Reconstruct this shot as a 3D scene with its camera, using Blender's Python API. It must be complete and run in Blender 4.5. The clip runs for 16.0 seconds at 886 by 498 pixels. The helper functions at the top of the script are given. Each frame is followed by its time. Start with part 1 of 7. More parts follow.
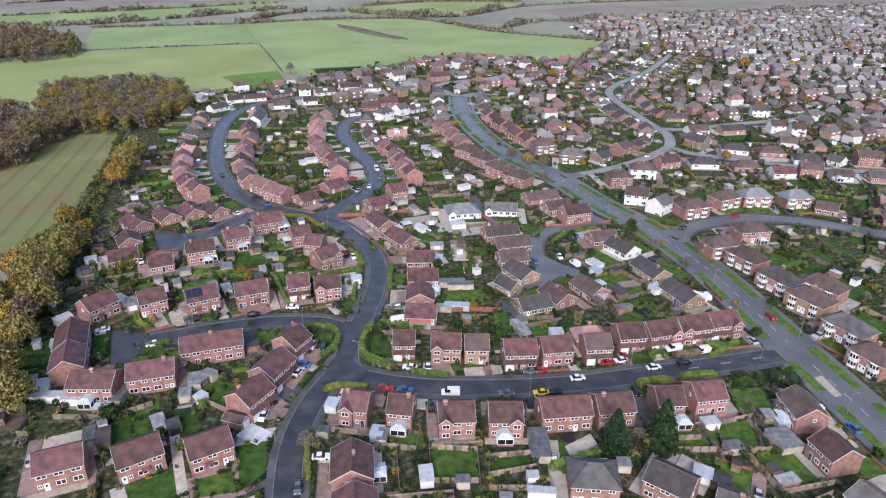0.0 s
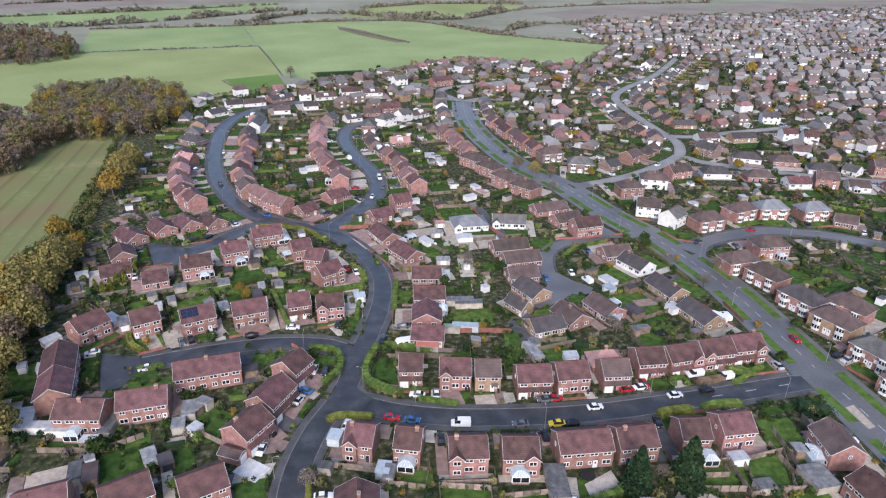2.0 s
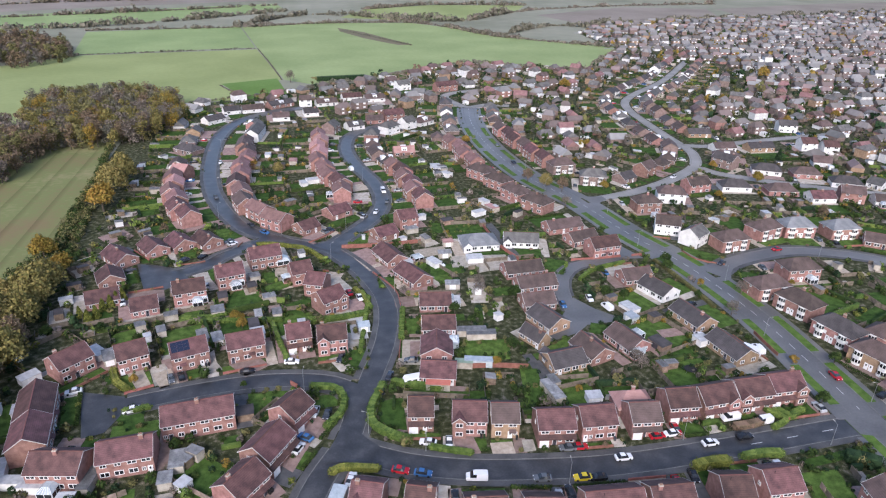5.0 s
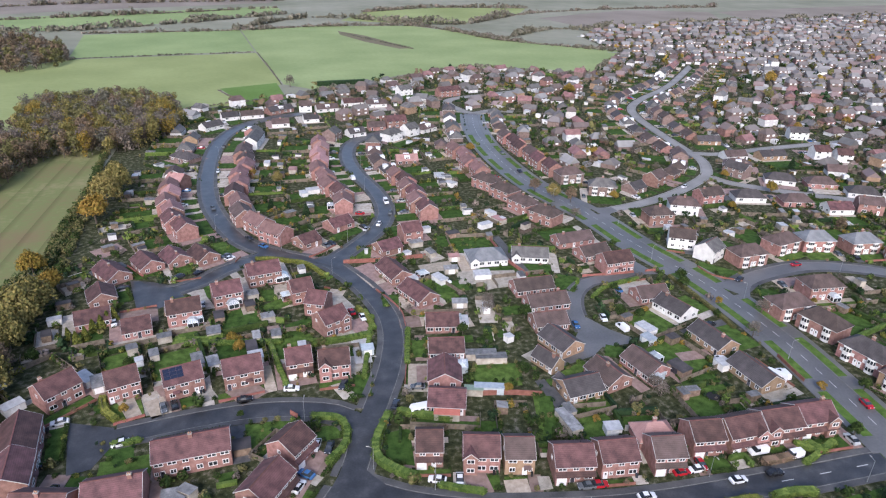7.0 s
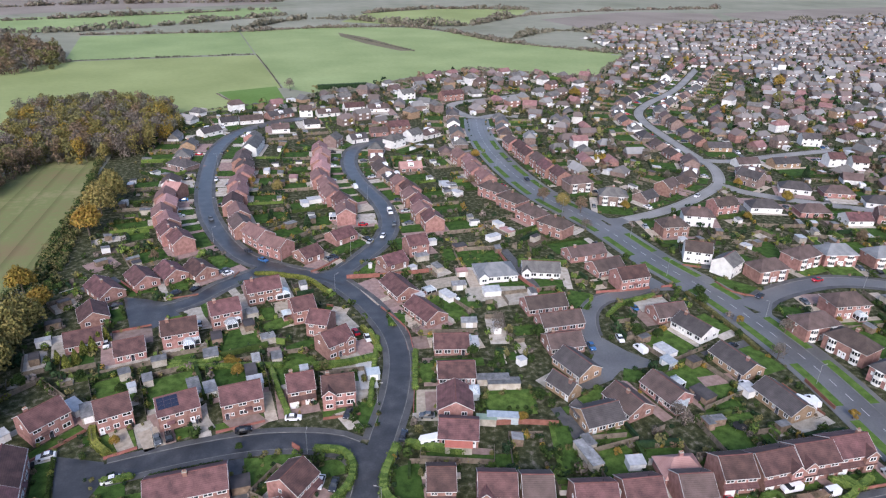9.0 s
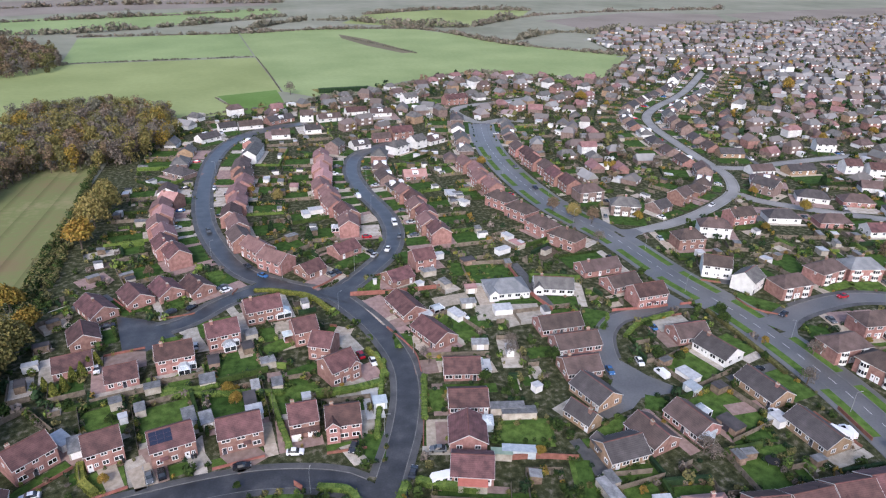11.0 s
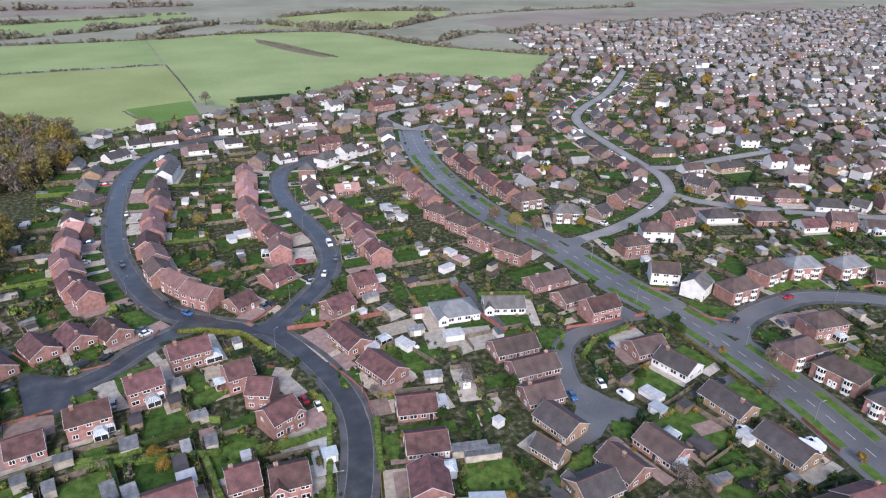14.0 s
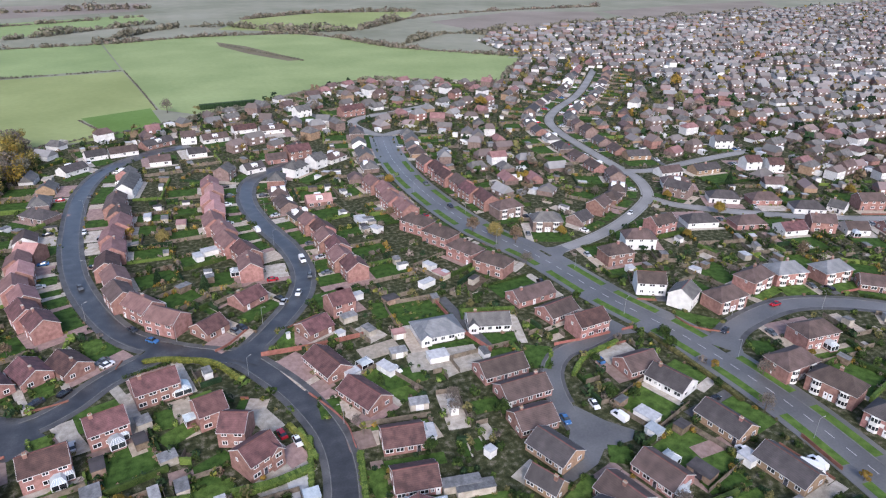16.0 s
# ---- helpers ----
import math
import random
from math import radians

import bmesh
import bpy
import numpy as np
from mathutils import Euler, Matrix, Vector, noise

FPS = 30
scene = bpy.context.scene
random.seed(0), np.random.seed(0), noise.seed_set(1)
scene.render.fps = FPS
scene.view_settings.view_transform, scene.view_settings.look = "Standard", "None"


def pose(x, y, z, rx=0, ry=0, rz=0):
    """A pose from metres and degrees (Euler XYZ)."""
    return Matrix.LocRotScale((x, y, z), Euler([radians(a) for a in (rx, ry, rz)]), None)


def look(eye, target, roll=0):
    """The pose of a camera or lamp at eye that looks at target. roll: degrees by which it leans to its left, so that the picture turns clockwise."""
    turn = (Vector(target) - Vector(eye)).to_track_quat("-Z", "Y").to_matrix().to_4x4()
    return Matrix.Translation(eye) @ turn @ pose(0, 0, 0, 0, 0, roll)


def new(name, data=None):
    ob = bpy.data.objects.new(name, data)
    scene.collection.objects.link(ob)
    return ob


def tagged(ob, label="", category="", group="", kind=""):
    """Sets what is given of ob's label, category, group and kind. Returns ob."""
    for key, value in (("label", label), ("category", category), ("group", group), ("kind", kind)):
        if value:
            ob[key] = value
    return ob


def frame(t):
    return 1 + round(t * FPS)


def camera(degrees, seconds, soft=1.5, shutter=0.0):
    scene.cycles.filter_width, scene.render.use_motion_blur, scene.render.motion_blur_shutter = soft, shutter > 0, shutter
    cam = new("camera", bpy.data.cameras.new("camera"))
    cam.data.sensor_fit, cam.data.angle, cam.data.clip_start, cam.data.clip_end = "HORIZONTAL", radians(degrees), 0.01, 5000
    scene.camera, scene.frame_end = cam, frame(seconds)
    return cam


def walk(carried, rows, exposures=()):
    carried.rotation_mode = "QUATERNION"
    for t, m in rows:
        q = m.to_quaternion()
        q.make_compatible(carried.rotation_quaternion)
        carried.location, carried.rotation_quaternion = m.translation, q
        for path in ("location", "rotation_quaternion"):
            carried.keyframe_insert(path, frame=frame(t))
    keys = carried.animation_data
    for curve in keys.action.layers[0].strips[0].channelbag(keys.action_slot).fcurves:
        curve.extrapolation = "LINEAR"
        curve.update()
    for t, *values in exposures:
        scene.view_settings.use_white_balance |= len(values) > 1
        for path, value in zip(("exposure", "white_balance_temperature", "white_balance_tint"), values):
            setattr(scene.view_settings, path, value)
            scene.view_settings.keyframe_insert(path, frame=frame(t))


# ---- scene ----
cam = camera(68.7, 16.0, soft=1.2)
PATH = [
    (0, (0.384, 4.486, 109.954), (0.795, 6.242, 109.09), 0.8),
    (0.5, (0.154, 7.351, 110.007), (0.566, 9.108, 109.144), 0.9),
    (1, (-0.067, 10.083, 110.208), (0.347, 11.839, 109.346), 1.0),
    (1.5, (0.052, 13.276, 110.061), (0.465, 15.033, 109.2), 1.0),
    (2, (0.154, 16.151, 110.188), (0.568, 17.908, 109.328), 1.0),
    (2.5, (0.287, 19.262, 110.269), (0.701, 21.019, 109.408), 1.1),
    (3, (0.375, 22.092, 110.56), (0.789, 23.849, 109.698), 1.0),
    (3.5, (0.57, 25.091, 110.482), (0.984, 26.849, 109.621), 1.1),
    (4, (0.629, 27.998, 110.896), (1.043, 29.755, 110.034), 1.1),
    (6.5, (0.633, 42.462, 111.104), (1.051, 44.22, 110.247), 1.2),
    (7, (0.637, 45.322, 111.219), (1.055, 47.081, 110.363), 1.2),
    (7.5, (0.405, 48.279, 111.218), (0.824, 50.037, 110.363), 1.3),
    (8, (0.309, 51.272, 111.224), (0.729, 53.03, 110.369), 1.3),
    (8.5, (0.194, 54.09, 111.554), (0.615, 55.848, 110.699), 1.3),
    (9, (0.142, 57.022, 111.6), (0.563, 58.781, 110.745), 1.3),
    (11.5, (-0.032, 72.099, 112.022), (0.39, 73.857, 111.168), 1.2),
    (12, (-0.048, 74.693, 112.372), (0.416, 76.441, 111.518), 1.1),
    (12.5, (0.53, 77.653, 112.408), (1.0, 79.399, 111.554), 1.0),
    (13, (0.265, 80.441, 112.427), (0.813, 82.164, 111.574), 1.0),
    (13.5, (0.11, 83.348, 112.734), (0.715, 85.053, 111.88), 1.0),
    (14, (-0.344, 86.233, 112.507), (0.286, 87.929, 111.656), 1.1),
    (14.5, (-0.418, 89.175, 112.54), (0.22, 90.869, 111.689), 1.1),
    (15, (-0.526, 92.016, 112.667), (0.12, 93.707, 111.816), 1.1),
    (15.5, (-0.015, 95.115, 112.549), (0.638, 96.804, 111.699), 1.1),
    (16, (0.118, 97.802, 112.991), (0.836, 99.464, 112.141), 1.0),
]
walk(cam, [(t, look(eye, target, roll)) for t, eye, target, roll in PATH], [(0.0, 1.06, 6100, 16.5), (16.0, 1.06, 6100, 16.5)])

# ---- light ----
world = bpy.data.worlds.new("overcast_sky")
scene.world = world
world.use_nodes = True
sky = world.node_tree.nodes.new("ShaderNodeTexSky")
sky.sky_type, sky.sun_disc = "NISHITA", False
sky.sun_elevation, sky.sun_rotation = radians(32), radians(200)
sky.air_density, sky.dust_density, sky.ozone_density = 1.0, 2.8, 2.0
world.node_tree.links.new(sky.outputs[0], world.node_tree.nodes["Background"].inputs[0])
world.node_tree.nodes["Background"].inputs[1].default_value = 0.13
sun = new("sun", bpy.data.lights.new("sun", "SUN"))
sun.data.energy, sun.data.angle, sun.data.color = 1.2, radians(20), (1.0, 0.98, 0.96)
sun.matrix_world = look((0, 0, 300), (60, 165, 180))

# ---- materials ----
MATS = {}


def material(name, a, b, rough=0.8, scale=0.6, fine=6.0, bump=0.3, island=0.0, obj=0.0, metal=0.0, spec=0.3, c=None, lines=None):
    """Two tones mixed by coarse and fine noise; brightness varies by island or by object; lines: (axis, per metre, depth) for courses."""
    m = bpy.data.materials.new(name)
    m.use_nodes = True
    t, bsdf = m.node_tree, m.node_tree.nodes["Principled BSDF"]
    n, link = t.nodes, t.links.new
    co = n.new("ShaderNodeTexCoord")
    coarse, grain = n.new("ShaderNodeTexNoise"), n.new("ShaderNodeTexNoise")
    for node, s, d in ((coarse, scale, 4.0), (grain, fine, 3.0)):
        node.inputs["Scale"].default_value, node.inputs["Detail"].default_value = s, d
        link(co.outputs["Object"], node.inputs["Vector"])
    add = n.new("ShaderNodeMath")
    add.operation = "MULTIPLY_ADD"
    link(grain.outputs["Fac"], add.inputs[0])
    add.inputs[1].default_value = 0.55
    half = n.new("ShaderNodeMath")
    half.operation = "MULTIPLY_ADD"
    link(coarse.outputs["Fac"], half.inputs[0])
    half.inputs[1].default_value, half.inputs[2].default_value = 1.5, -0.55
    link(half.outputs[0], add.inputs[2])
    ramp = n.new("ShaderNodeValToRGB")
    ramp.color_ramp.elements[0].position, ramp.color_ramp.elements[1].position = 0.2, 0.85
    ramp.color_ramp.elements[0].color, ramp.color_ramp.elements[1].color = (*a, 1), (*b, 1)
    if c:
        e = ramp.color_ramp.elements.new(0.52)
        e.color = (*c, 1)
    link(add.outputs[0], ramp.inputs[0])
    out = ramp.outputs[0]
    for amount, source in ((island, "island"), (obj, "object")):
        if not amount:
            continue
        src = n.new("ShaderNodeNewGeometry").outputs["Random Per Island"] if source == "island" else n.new("ShaderNodeObjectInfo").outputs["Random"]
        hsv = n.new("ShaderNodeHueSaturation")
        mp = n.new("ShaderNodeMapRange")
        mp.inputs["To Min"].default_value, mp.inputs["To Max"].default_value = 1 - amount, 1 + amount
        link(src, mp.inputs["Value"])
        link(mp.outputs[0], hsv.inputs["Value"])
        hue = n.new("ShaderNodeMapRange")
        hue.inputs["To Min"].default_value, hue.inputs["To Max"].default_value = 0.5 + amount * 0.05, 0.5 - amount * 0.05
        link(src, hue.inputs["Value"])
        link(hue.outputs[0], hsv.inputs["Hue"])
        link(out, hsv.inputs["Color"])
        out = hsv.outputs[0]
    height = add.outputs[0]
    if lines:
        axis, per, depth = lines
        sep = n.new("ShaderNodeSeparateXYZ")
        link(co.outputs["Object"], sep.inputs[0])
        saw = n.new("ShaderNodeMath")
        saw.operation = "MULTIPLY"
        link(sep.outputs["XYZ".index(axis)], saw.inputs[0])
        saw.inputs[1].default_value = per
        fr = n.new("ShaderNodeMath")
        fr.operation = "FRACT"
        link(saw.outputs[0], fr.inputs[0])
        mix = n.new("ShaderNodeMix")
        mix.data_type, mix.blend_type = "RGBA", "MULTIPLY"
        lr = n.new("ShaderNodeMapRange")
        lr.inputs["From Max"].default_value = 0.3
        lr.inputs["To Min"].default_value, lr.inputs["To Max"].default_value = depth, 0.0
        link(fr.outputs[0], lr.inputs["Value"])
        link(lr.outputs[0], mix.inputs["Factor"])
        link(out, mix.inputs[6])
        mix.inputs[7].default_value = (0.35, 0.33, 0.33, 1)
        out = mix.outputs[2]
    link(out, bsdf.inputs["Base Color"])
    if bump:
        bp = n.new("ShaderNodeBump")
        bp.inputs["Strength"].default_value, bp.inputs["Distance"].default_value = bump, 0.05
        link(height, bp.inputs["Height"])
        link(bp.outputs[0], bsdf.inputs["Normal"])
    bsdf.inputs["Roughness"].default_value, bsdf.inputs["Metallic"].default_value = rough, metal
    bsdf.inputs["Specular IOR Level"].default_value = spec
    MATS[name] = m
    return m


material("roof_red", (0.058, 0.031, 0.030), (0.15, 0.078, 0.072), 0.7, 0.5, 5, 0.4, obj=0.3, lines=("Z", 4.2, 0.5))
# red tiles made lighter and pinker, with haze over the terraces in the colour
material("roof_rose", (0.145, 0.082, 0.075), (0.25, 0.146, 0.135), 0.75, 0.35, 5, 0.3, obj=0.2, lines=("Z", 4.2, 0.45))
material("roof_brown", (0.062, 0.045, 0.04), (0.125, 0.09, 0.08), 0.75, 0.35, 5, 0.3, obj=0.25, lines=("Z", 4.2, 0.5))
material("roof_pink", (0.33, 0.18, 0.16), (0.48, 0.28, 0.255), 0.75, 0.35, 5, 0.3, obj=0.12, lines=("Z", 4.2, 0.45))
material("roof_dark", (0.045, 0.04, 0.04), (0.09, 0.08, 0.078), 0.7, 0.4, 5, 0.3, obj=0.2, lines=("Z", 4.2, 0.5))
material("roof_grey", (0.07, 0.068, 0.066), (0.15, 0.143, 0.135), 0.75, 0.4, 5, 0.3, obj=0.2, lines=("Z", 4.2, 0.5))
material("roof_slate", (0.13, 0.137, 0.145), (0.23, 0.238, 0.248), 0.6, 0.4, 5, 0.25, obj=0.1, lines=("Z", 4.0, 0.4))
# roof tones for the far town, distance haze mixed into the base colour
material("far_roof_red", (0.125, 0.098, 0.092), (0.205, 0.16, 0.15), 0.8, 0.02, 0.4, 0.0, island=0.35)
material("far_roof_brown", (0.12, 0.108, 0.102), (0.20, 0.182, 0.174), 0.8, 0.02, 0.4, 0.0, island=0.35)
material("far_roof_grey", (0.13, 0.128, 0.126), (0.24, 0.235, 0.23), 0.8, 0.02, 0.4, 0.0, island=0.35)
material("ridge_tile", (0.11, 0.05, 0.042), (0.19, 0.09, 0.075), 0.8, 0.8, 6, 0.3, obj=0.2)
material("brick", (0.20, 0.105, 0.088), (0.36, 0.205, 0.175), 0.85, 0.8, 9, 0.3, obj=0.18, lines=("Z", 6.7, 0.3))
material("buff_brick", (0.24, 0.16, 0.10), (0.37, 0.255, 0.17), 0.85, 0.8, 9, 0.3, obj=0.12, lines=("Z", 6.7, 0.3))
material("white_render", (0.55, 0.54, 0.52), (0.74, 0.73, 0.71), 0.8, 0.5, 7, 0.15, obj=0.06)
material("white_trim", (0.66, 0.66, 0.65), (0.82, 0.82, 0.82), 0.4, 1.5, 8, 0.05)
material("white_roof", (0.33, 0.335, 0.34), (0.56, 0.56, 0.56), 0.5, 0.8, 6, 0.05)
material("glass", (0.015, 0.018, 0.022), (0.04, 0.045, 0.05), 0.06, 0.8, 3, 0.0, spec=0.6, obj=0.5)
material("conservatory_glass", (0.30, 0.34, 0.36), (0.45, 0.49, 0.51), 0.12, 0.8, 3, 0.0, spec=0.6, obj=0.2)
material("solar_panel", (0.012, 0.016, 0.035), (0.02, 0.026, 0.05), 0.15, 1, 4, 0.0, spec=0.6)
material("door_white", (0.62, 0.62, 0.61), (0.78, 0.78, 0.78), 0.4, 1.5, 8, 0.05)
material("door_dark", (0.03, 0.035, 0.05), (0.07, 0.06, 0.07), 0.4, 1.5, 8, 0.05, obj=0.4)
material("chimney_pot", (0.25, 0.13, 0.08), (0.40, 0.22, 0.14), 0.8, 2, 8, 0.2)
material("asphalt", (0.028, 0.028, 0.029), (0.084, 0.083, 0.083), 0.33, 0.22, 2.2, 0.15, spec=0.45, c=(0.047, 0.047, 0.048))
material("old_asphalt", (0.19, 0.185, 0.175), (0.30, 0.29, 0.275), 0.75, 0.08, 2.5, 0.15, spec=0.3)
material("worn_asphalt", (0.085, 0.085, 0.085), (0.155, 0.153, 0.15), 0.42, 0.07, 1.6, 0.15, spec=0.35)
material("brown_brick", (0.13, 0.093, 0.08), (0.24, 0.175, 0.155), 0.85, 0.8, 9, 0.3, obj=0.18)
material("trim_dull", (0.46, 0.45, 0.44), (0.64, 0.63, 0.62), 0.6, 1.5, 8, 0.05)
material("footway", (0.052, 0.052, 0.053), (0.115, 0.113, 0.11), 0.6, 0.2, 3, 0.15, spec=0.3)
material("kerb", (0.12, 0.12, 0.115), (0.22, 0.215, 0.205), 0.85, 0.7, 6, 0.2)
material("road_paint", (0.45, 0.45, 0.44), (0.68, 0.68, 0.66), 0.7, 1.2, 9, 0.05)
material("concrete", (0.28, 0.25, 0.205), (0.50, 0.455, 0.39), 0.85, 0.5, 4, 0.2, obj=0.2)
material("block_paving", (0.20, 0.135, 0.115), (0.33, 0.235, 0.205), 0.85, 0.6, 6, 0.25, obj=0.2)
material("tarmac_drive", (0.06, 0.06, 0.063), (0.11, 0.11, 0.11), 0.75, 0.5, 5, 0.2, obj=0.2)
material("gravel", (0.30, 0.25, 0.19), (0.48, 0.41, 0.33), 0.9, 0.8, 12, 0.4, obj=0.15)
material("lawn", (0.03, 0.056, 0.012), (0.092, 0.145, 0.034), 0.9, 0.45, 4, 0.4, obj=0.28, spec=0.1, c=(0.058, 0.105, 0.022))
material("verge_grass", (0.05, 0.095, 0.018), (0.115, 0.185, 0.042), 0.9, 0.4, 4, 0.4, spec=0.1)
material("garden_ground", (0.018, 0.022, 0.010), (0.19, 0.165, 0.13), 0.95, 0.55, 3.4, 0.5, spec=0.1, c=(0.052, 0.058, 0.026))
material("white_paving", (0.42, 0.42, 0.41), (0.62, 0.61, 0.59), 0.8, 0.6, 5, 0.2, obj=0.1)
material("coral_sheet", (0.50, 0.16, 0.11), (0.62, 0.22, 0.16), 0.6, 0.7, 5, 0.1)
material("green_felt", (0.20, 0.27, 0.20), (0.30, 0.37, 0.29), 0.8, 0.7, 5, 0.2)
# farmland out to the horizon, its colour lightened in place of distance haze
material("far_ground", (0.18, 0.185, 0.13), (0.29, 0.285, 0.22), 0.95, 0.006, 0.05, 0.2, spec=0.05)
# crop greens, raised in brightness to make up for absent haze
material("field_a", (0.205, 0.26, 0.11), (0.29, 0.345, 0.16), 0.95, 0.012, 0.25, 0.2, spec=0.05)
material("field_b", (0.19, 0.25, 0.105), (0.27, 0.335, 0.15), 0.95, 0.012, 0.25, 0.2, spec=0.05)
material("field_c", (0.215, 0.25, 0.10), (0.285, 0.325, 0.14), 0.95, 0.012, 0.25, 0.2, spec=0.05)
material("paddock", (0.105, 0.175, 0.045), (0.15, 0.235, 0.07), 0.95, 0.02, 0.3, 0.2, spec=0.05)
material("stubble", (0.19, 0.155, 0.08), (0.26, 0.225, 0.12), 0.95, 0.03, 0.4, 0.2, spec=0.05, c=(0.165, 0.185, 0.075), lines=("X", 0.10, 0.4))
material("soil", (0.13, 0.115, 0.075), (0.19, 0.165, 0.115), 0.95, 0.02, 0.3, 0.2, spec=0.05)
material("bare_soil", (0.075, 0.055, 0.04), (0.15, 0.115, 0.088), 0.95, 0.6, 5, 0.5, spec=0.1)
material("brown_field", (0.20, 0.17, 0.14), (0.27, 0.235, 0.20), 0.95, 0.01, 0.2, 0.2, spec=0.05)
material("fence_wood", (0.15, 0.115, 0.09), (0.33, 0.265, 0.215), 0.85, 0.8, 6, 0.3, obj=0.35)
material("concrete_post", (0.28, 0.27, 0.25), (0.42, 0.41, 0.39), 0.85, 1, 6, 0.2)
material("brick_wall", (0.18, 0.075, 0.055), (0.30, 0.13, 0.10), 0.85, 0.8, 8, 0.3, obj=0.2)
material("shed_wood", (0.12, 0.085, 0.06), (0.27, 0.20, 0.145), 0.85, 0.9, 6, 0.3, obj=0.4)
material("shed_roof", (0.11, 0.111, 0.112), (0.28, 0.28, 0.277), 0.8, 0.7, 5, 0.2, obj=0.5)
material("tyre", (0.012, 0.012, 0.012), (0.025, 0.025, 0.025), 0.85, 4, 20, 0.1)
material("lamp_clear", (0.6, 0.6, 0.6), (0.8, 0.8, 0.8), 0.2, 2, 6, 0.0, spec=0.6)
material("lamp_red", (0.3, 0.01, 0.01), (0.4, 0.02, 0.02), 0.3, 2, 6, 0.0, spec=0.6)
material("galvanised", (0.30, 0.31, 0.31), (0.42, 0.43, 0.43), 0.45, 2, 8, 0.05, metal=0.6)
material("bark", (0.07, 0.055, 0.042), (0.15, 0.125, 0.10), 0.95, 2, 9, 0.5)
# the hedgerow leaf is a grey olive lightened to include distance haze
for key, lo, hi in (("olive", (0.095, 0.092, 0.036), (0.185, 0.172, 0.068)), ("gold", (0.16, 0.11, 0.022), (0.29, 0.205, 0.045)), ("rust", (0.115, 0.085, 0.056), (0.205, 0.15, 0.095)),
                    ("green", (0.018, 0.036, 0.009), (0.058, 0.09, 0.022)), ("conifer", (0.013, 0.030, 0.013), (0.032, 0.062, 0.025)), ("yellow_green", (0.10, 0.115, 0.022), (0.20, 0.21, 0.05)),
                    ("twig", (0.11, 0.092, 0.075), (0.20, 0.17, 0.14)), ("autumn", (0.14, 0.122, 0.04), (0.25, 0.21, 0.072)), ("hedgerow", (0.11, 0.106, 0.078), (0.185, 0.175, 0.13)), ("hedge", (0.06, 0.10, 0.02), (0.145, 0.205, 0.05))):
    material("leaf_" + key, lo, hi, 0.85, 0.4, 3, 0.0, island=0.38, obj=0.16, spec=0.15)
for key, lo, hi in (("white", (0.70, 0.70, 0.70), (0.78, 0.78, 0.78)), ("silver", (0.36, 0.37, 0.38), (0.44, 0.45, 0.46)), ("grey", (0.10, 0.11, 0.12), (0.14, 0.15, 0.16)), ("dark", (0.03, 0.035, 0.045), (0.045, 0.05, 0.06)),
                    ("black", (0.010, 0.010, 0.012), (0.018, 0.018, 0.02)), ("red", (0.33, 0.012, 0.02), (0.42, 0.02, 0.03)), ("blue", (0.04, 0.12, 0.28), (0.06, 0.16, 0.34)), ("yellow", (0.55, 0.42, 0.02), (0.65, 0.5, 0.03))):
    material("paint_" + key, lo, hi, 0.25, 0.5, 3, 0.0, spec=0.55)

# ---- mesh helpers ----


class Shape:
    """Gathers faces with their materials; built into one mesh."""

    def __init__(self):
        self.v, self.f, self.m, self.names = [], [], [], []

    def face(self, pts, mat):
        if mat not in self.names:
            self.names.append(mat)
        k = len(self.v)
        self.v += [tuple(p) for p in pts]
        self.f.append(tuple(range(k, k + len(pts))))
        self.m.append(self.names.index(mat))

    def solid(self, low, high, mat):
        """A closed solid between two outlines with the same number of corners, counted anticlockwise from above."""
        if mat not in self.names:
            self.names.append(mat)
        k, n, i = len(self.v), len(low), self.names.index(mat)
        self.v += [tuple(p) for p in low] + [tuple(p) for p in high]
        fs = [tuple(range(k + n - 1, k - 1, -1)), tuple(range(k + n, k + 2 * n))]
        fs += [(k + a, k + (a + 1) % n, k + n + (a + 1) % n, k + n + a) for a in range(n)]
        self.f += fs
        self.m += [i] * len(fs)

    def box(self, x0, x1, y0, y1, z0, z1, mat):
        c = [(x0, y0), (x1, y0), (x1, y1), (x0, y1)]
        self.solid([(x, y, z0) for x, y in c], [(x, y, z1) for x, y in c], mat)

    def tube(self, a, b, ra, rb, mat, n=7):
        a, b = Vector(a), Vector(b)
        d = (b - a).normalized()
        u = d.orthogonal().normalized()
        w = d.cross(u)
        ring = [(math.cos(2 * math.pi * i / n), math.sin(2 * math.pi * i / n)) for i in range(n)]
        self.solid([a + ra * (c * u + s * w) for c, s in ring], [b + rb * (c * u + s * w) for c, s in ring], mat)

    def mesh(self, name):
        me = bpy.data.meshes.new(name)
        me.from_pydata(self.v, [], self.f)
        for nm in self.names:
            me.materials.append(MATS[nm])
        me.polygons.foreach_set("material_index", self.m)
        me.update()
        return me


def part(name, data, parent, at=(0, 0, 0), turn=0.0, label=""):
    """Links a mesh as one object under a thing or part."""
    ob = new(name, data.mesh(name) if isinstance(data, Shape) else data)
    ob.parent = parent
    ob.matrix_basis = pose(*at, 0, 0, turn)
    if label:
        tagged(ob, label)
    return ob


def thing(name, label, category, at=(0, 0, 0), turn=0.0, group="", kind="", data=None):
    ob = new(name, data.mesh(name) if isinstance(data, Shape) else data)
    ob.matrix_basis = pose(*at, 0, 0, turn)
    return tagged(ob, label, category, group, kind)


CACHE = {}


def cached(key, make):
    if key not in CACHE:
        CACHE[key] = make()
    return CACHE[key]


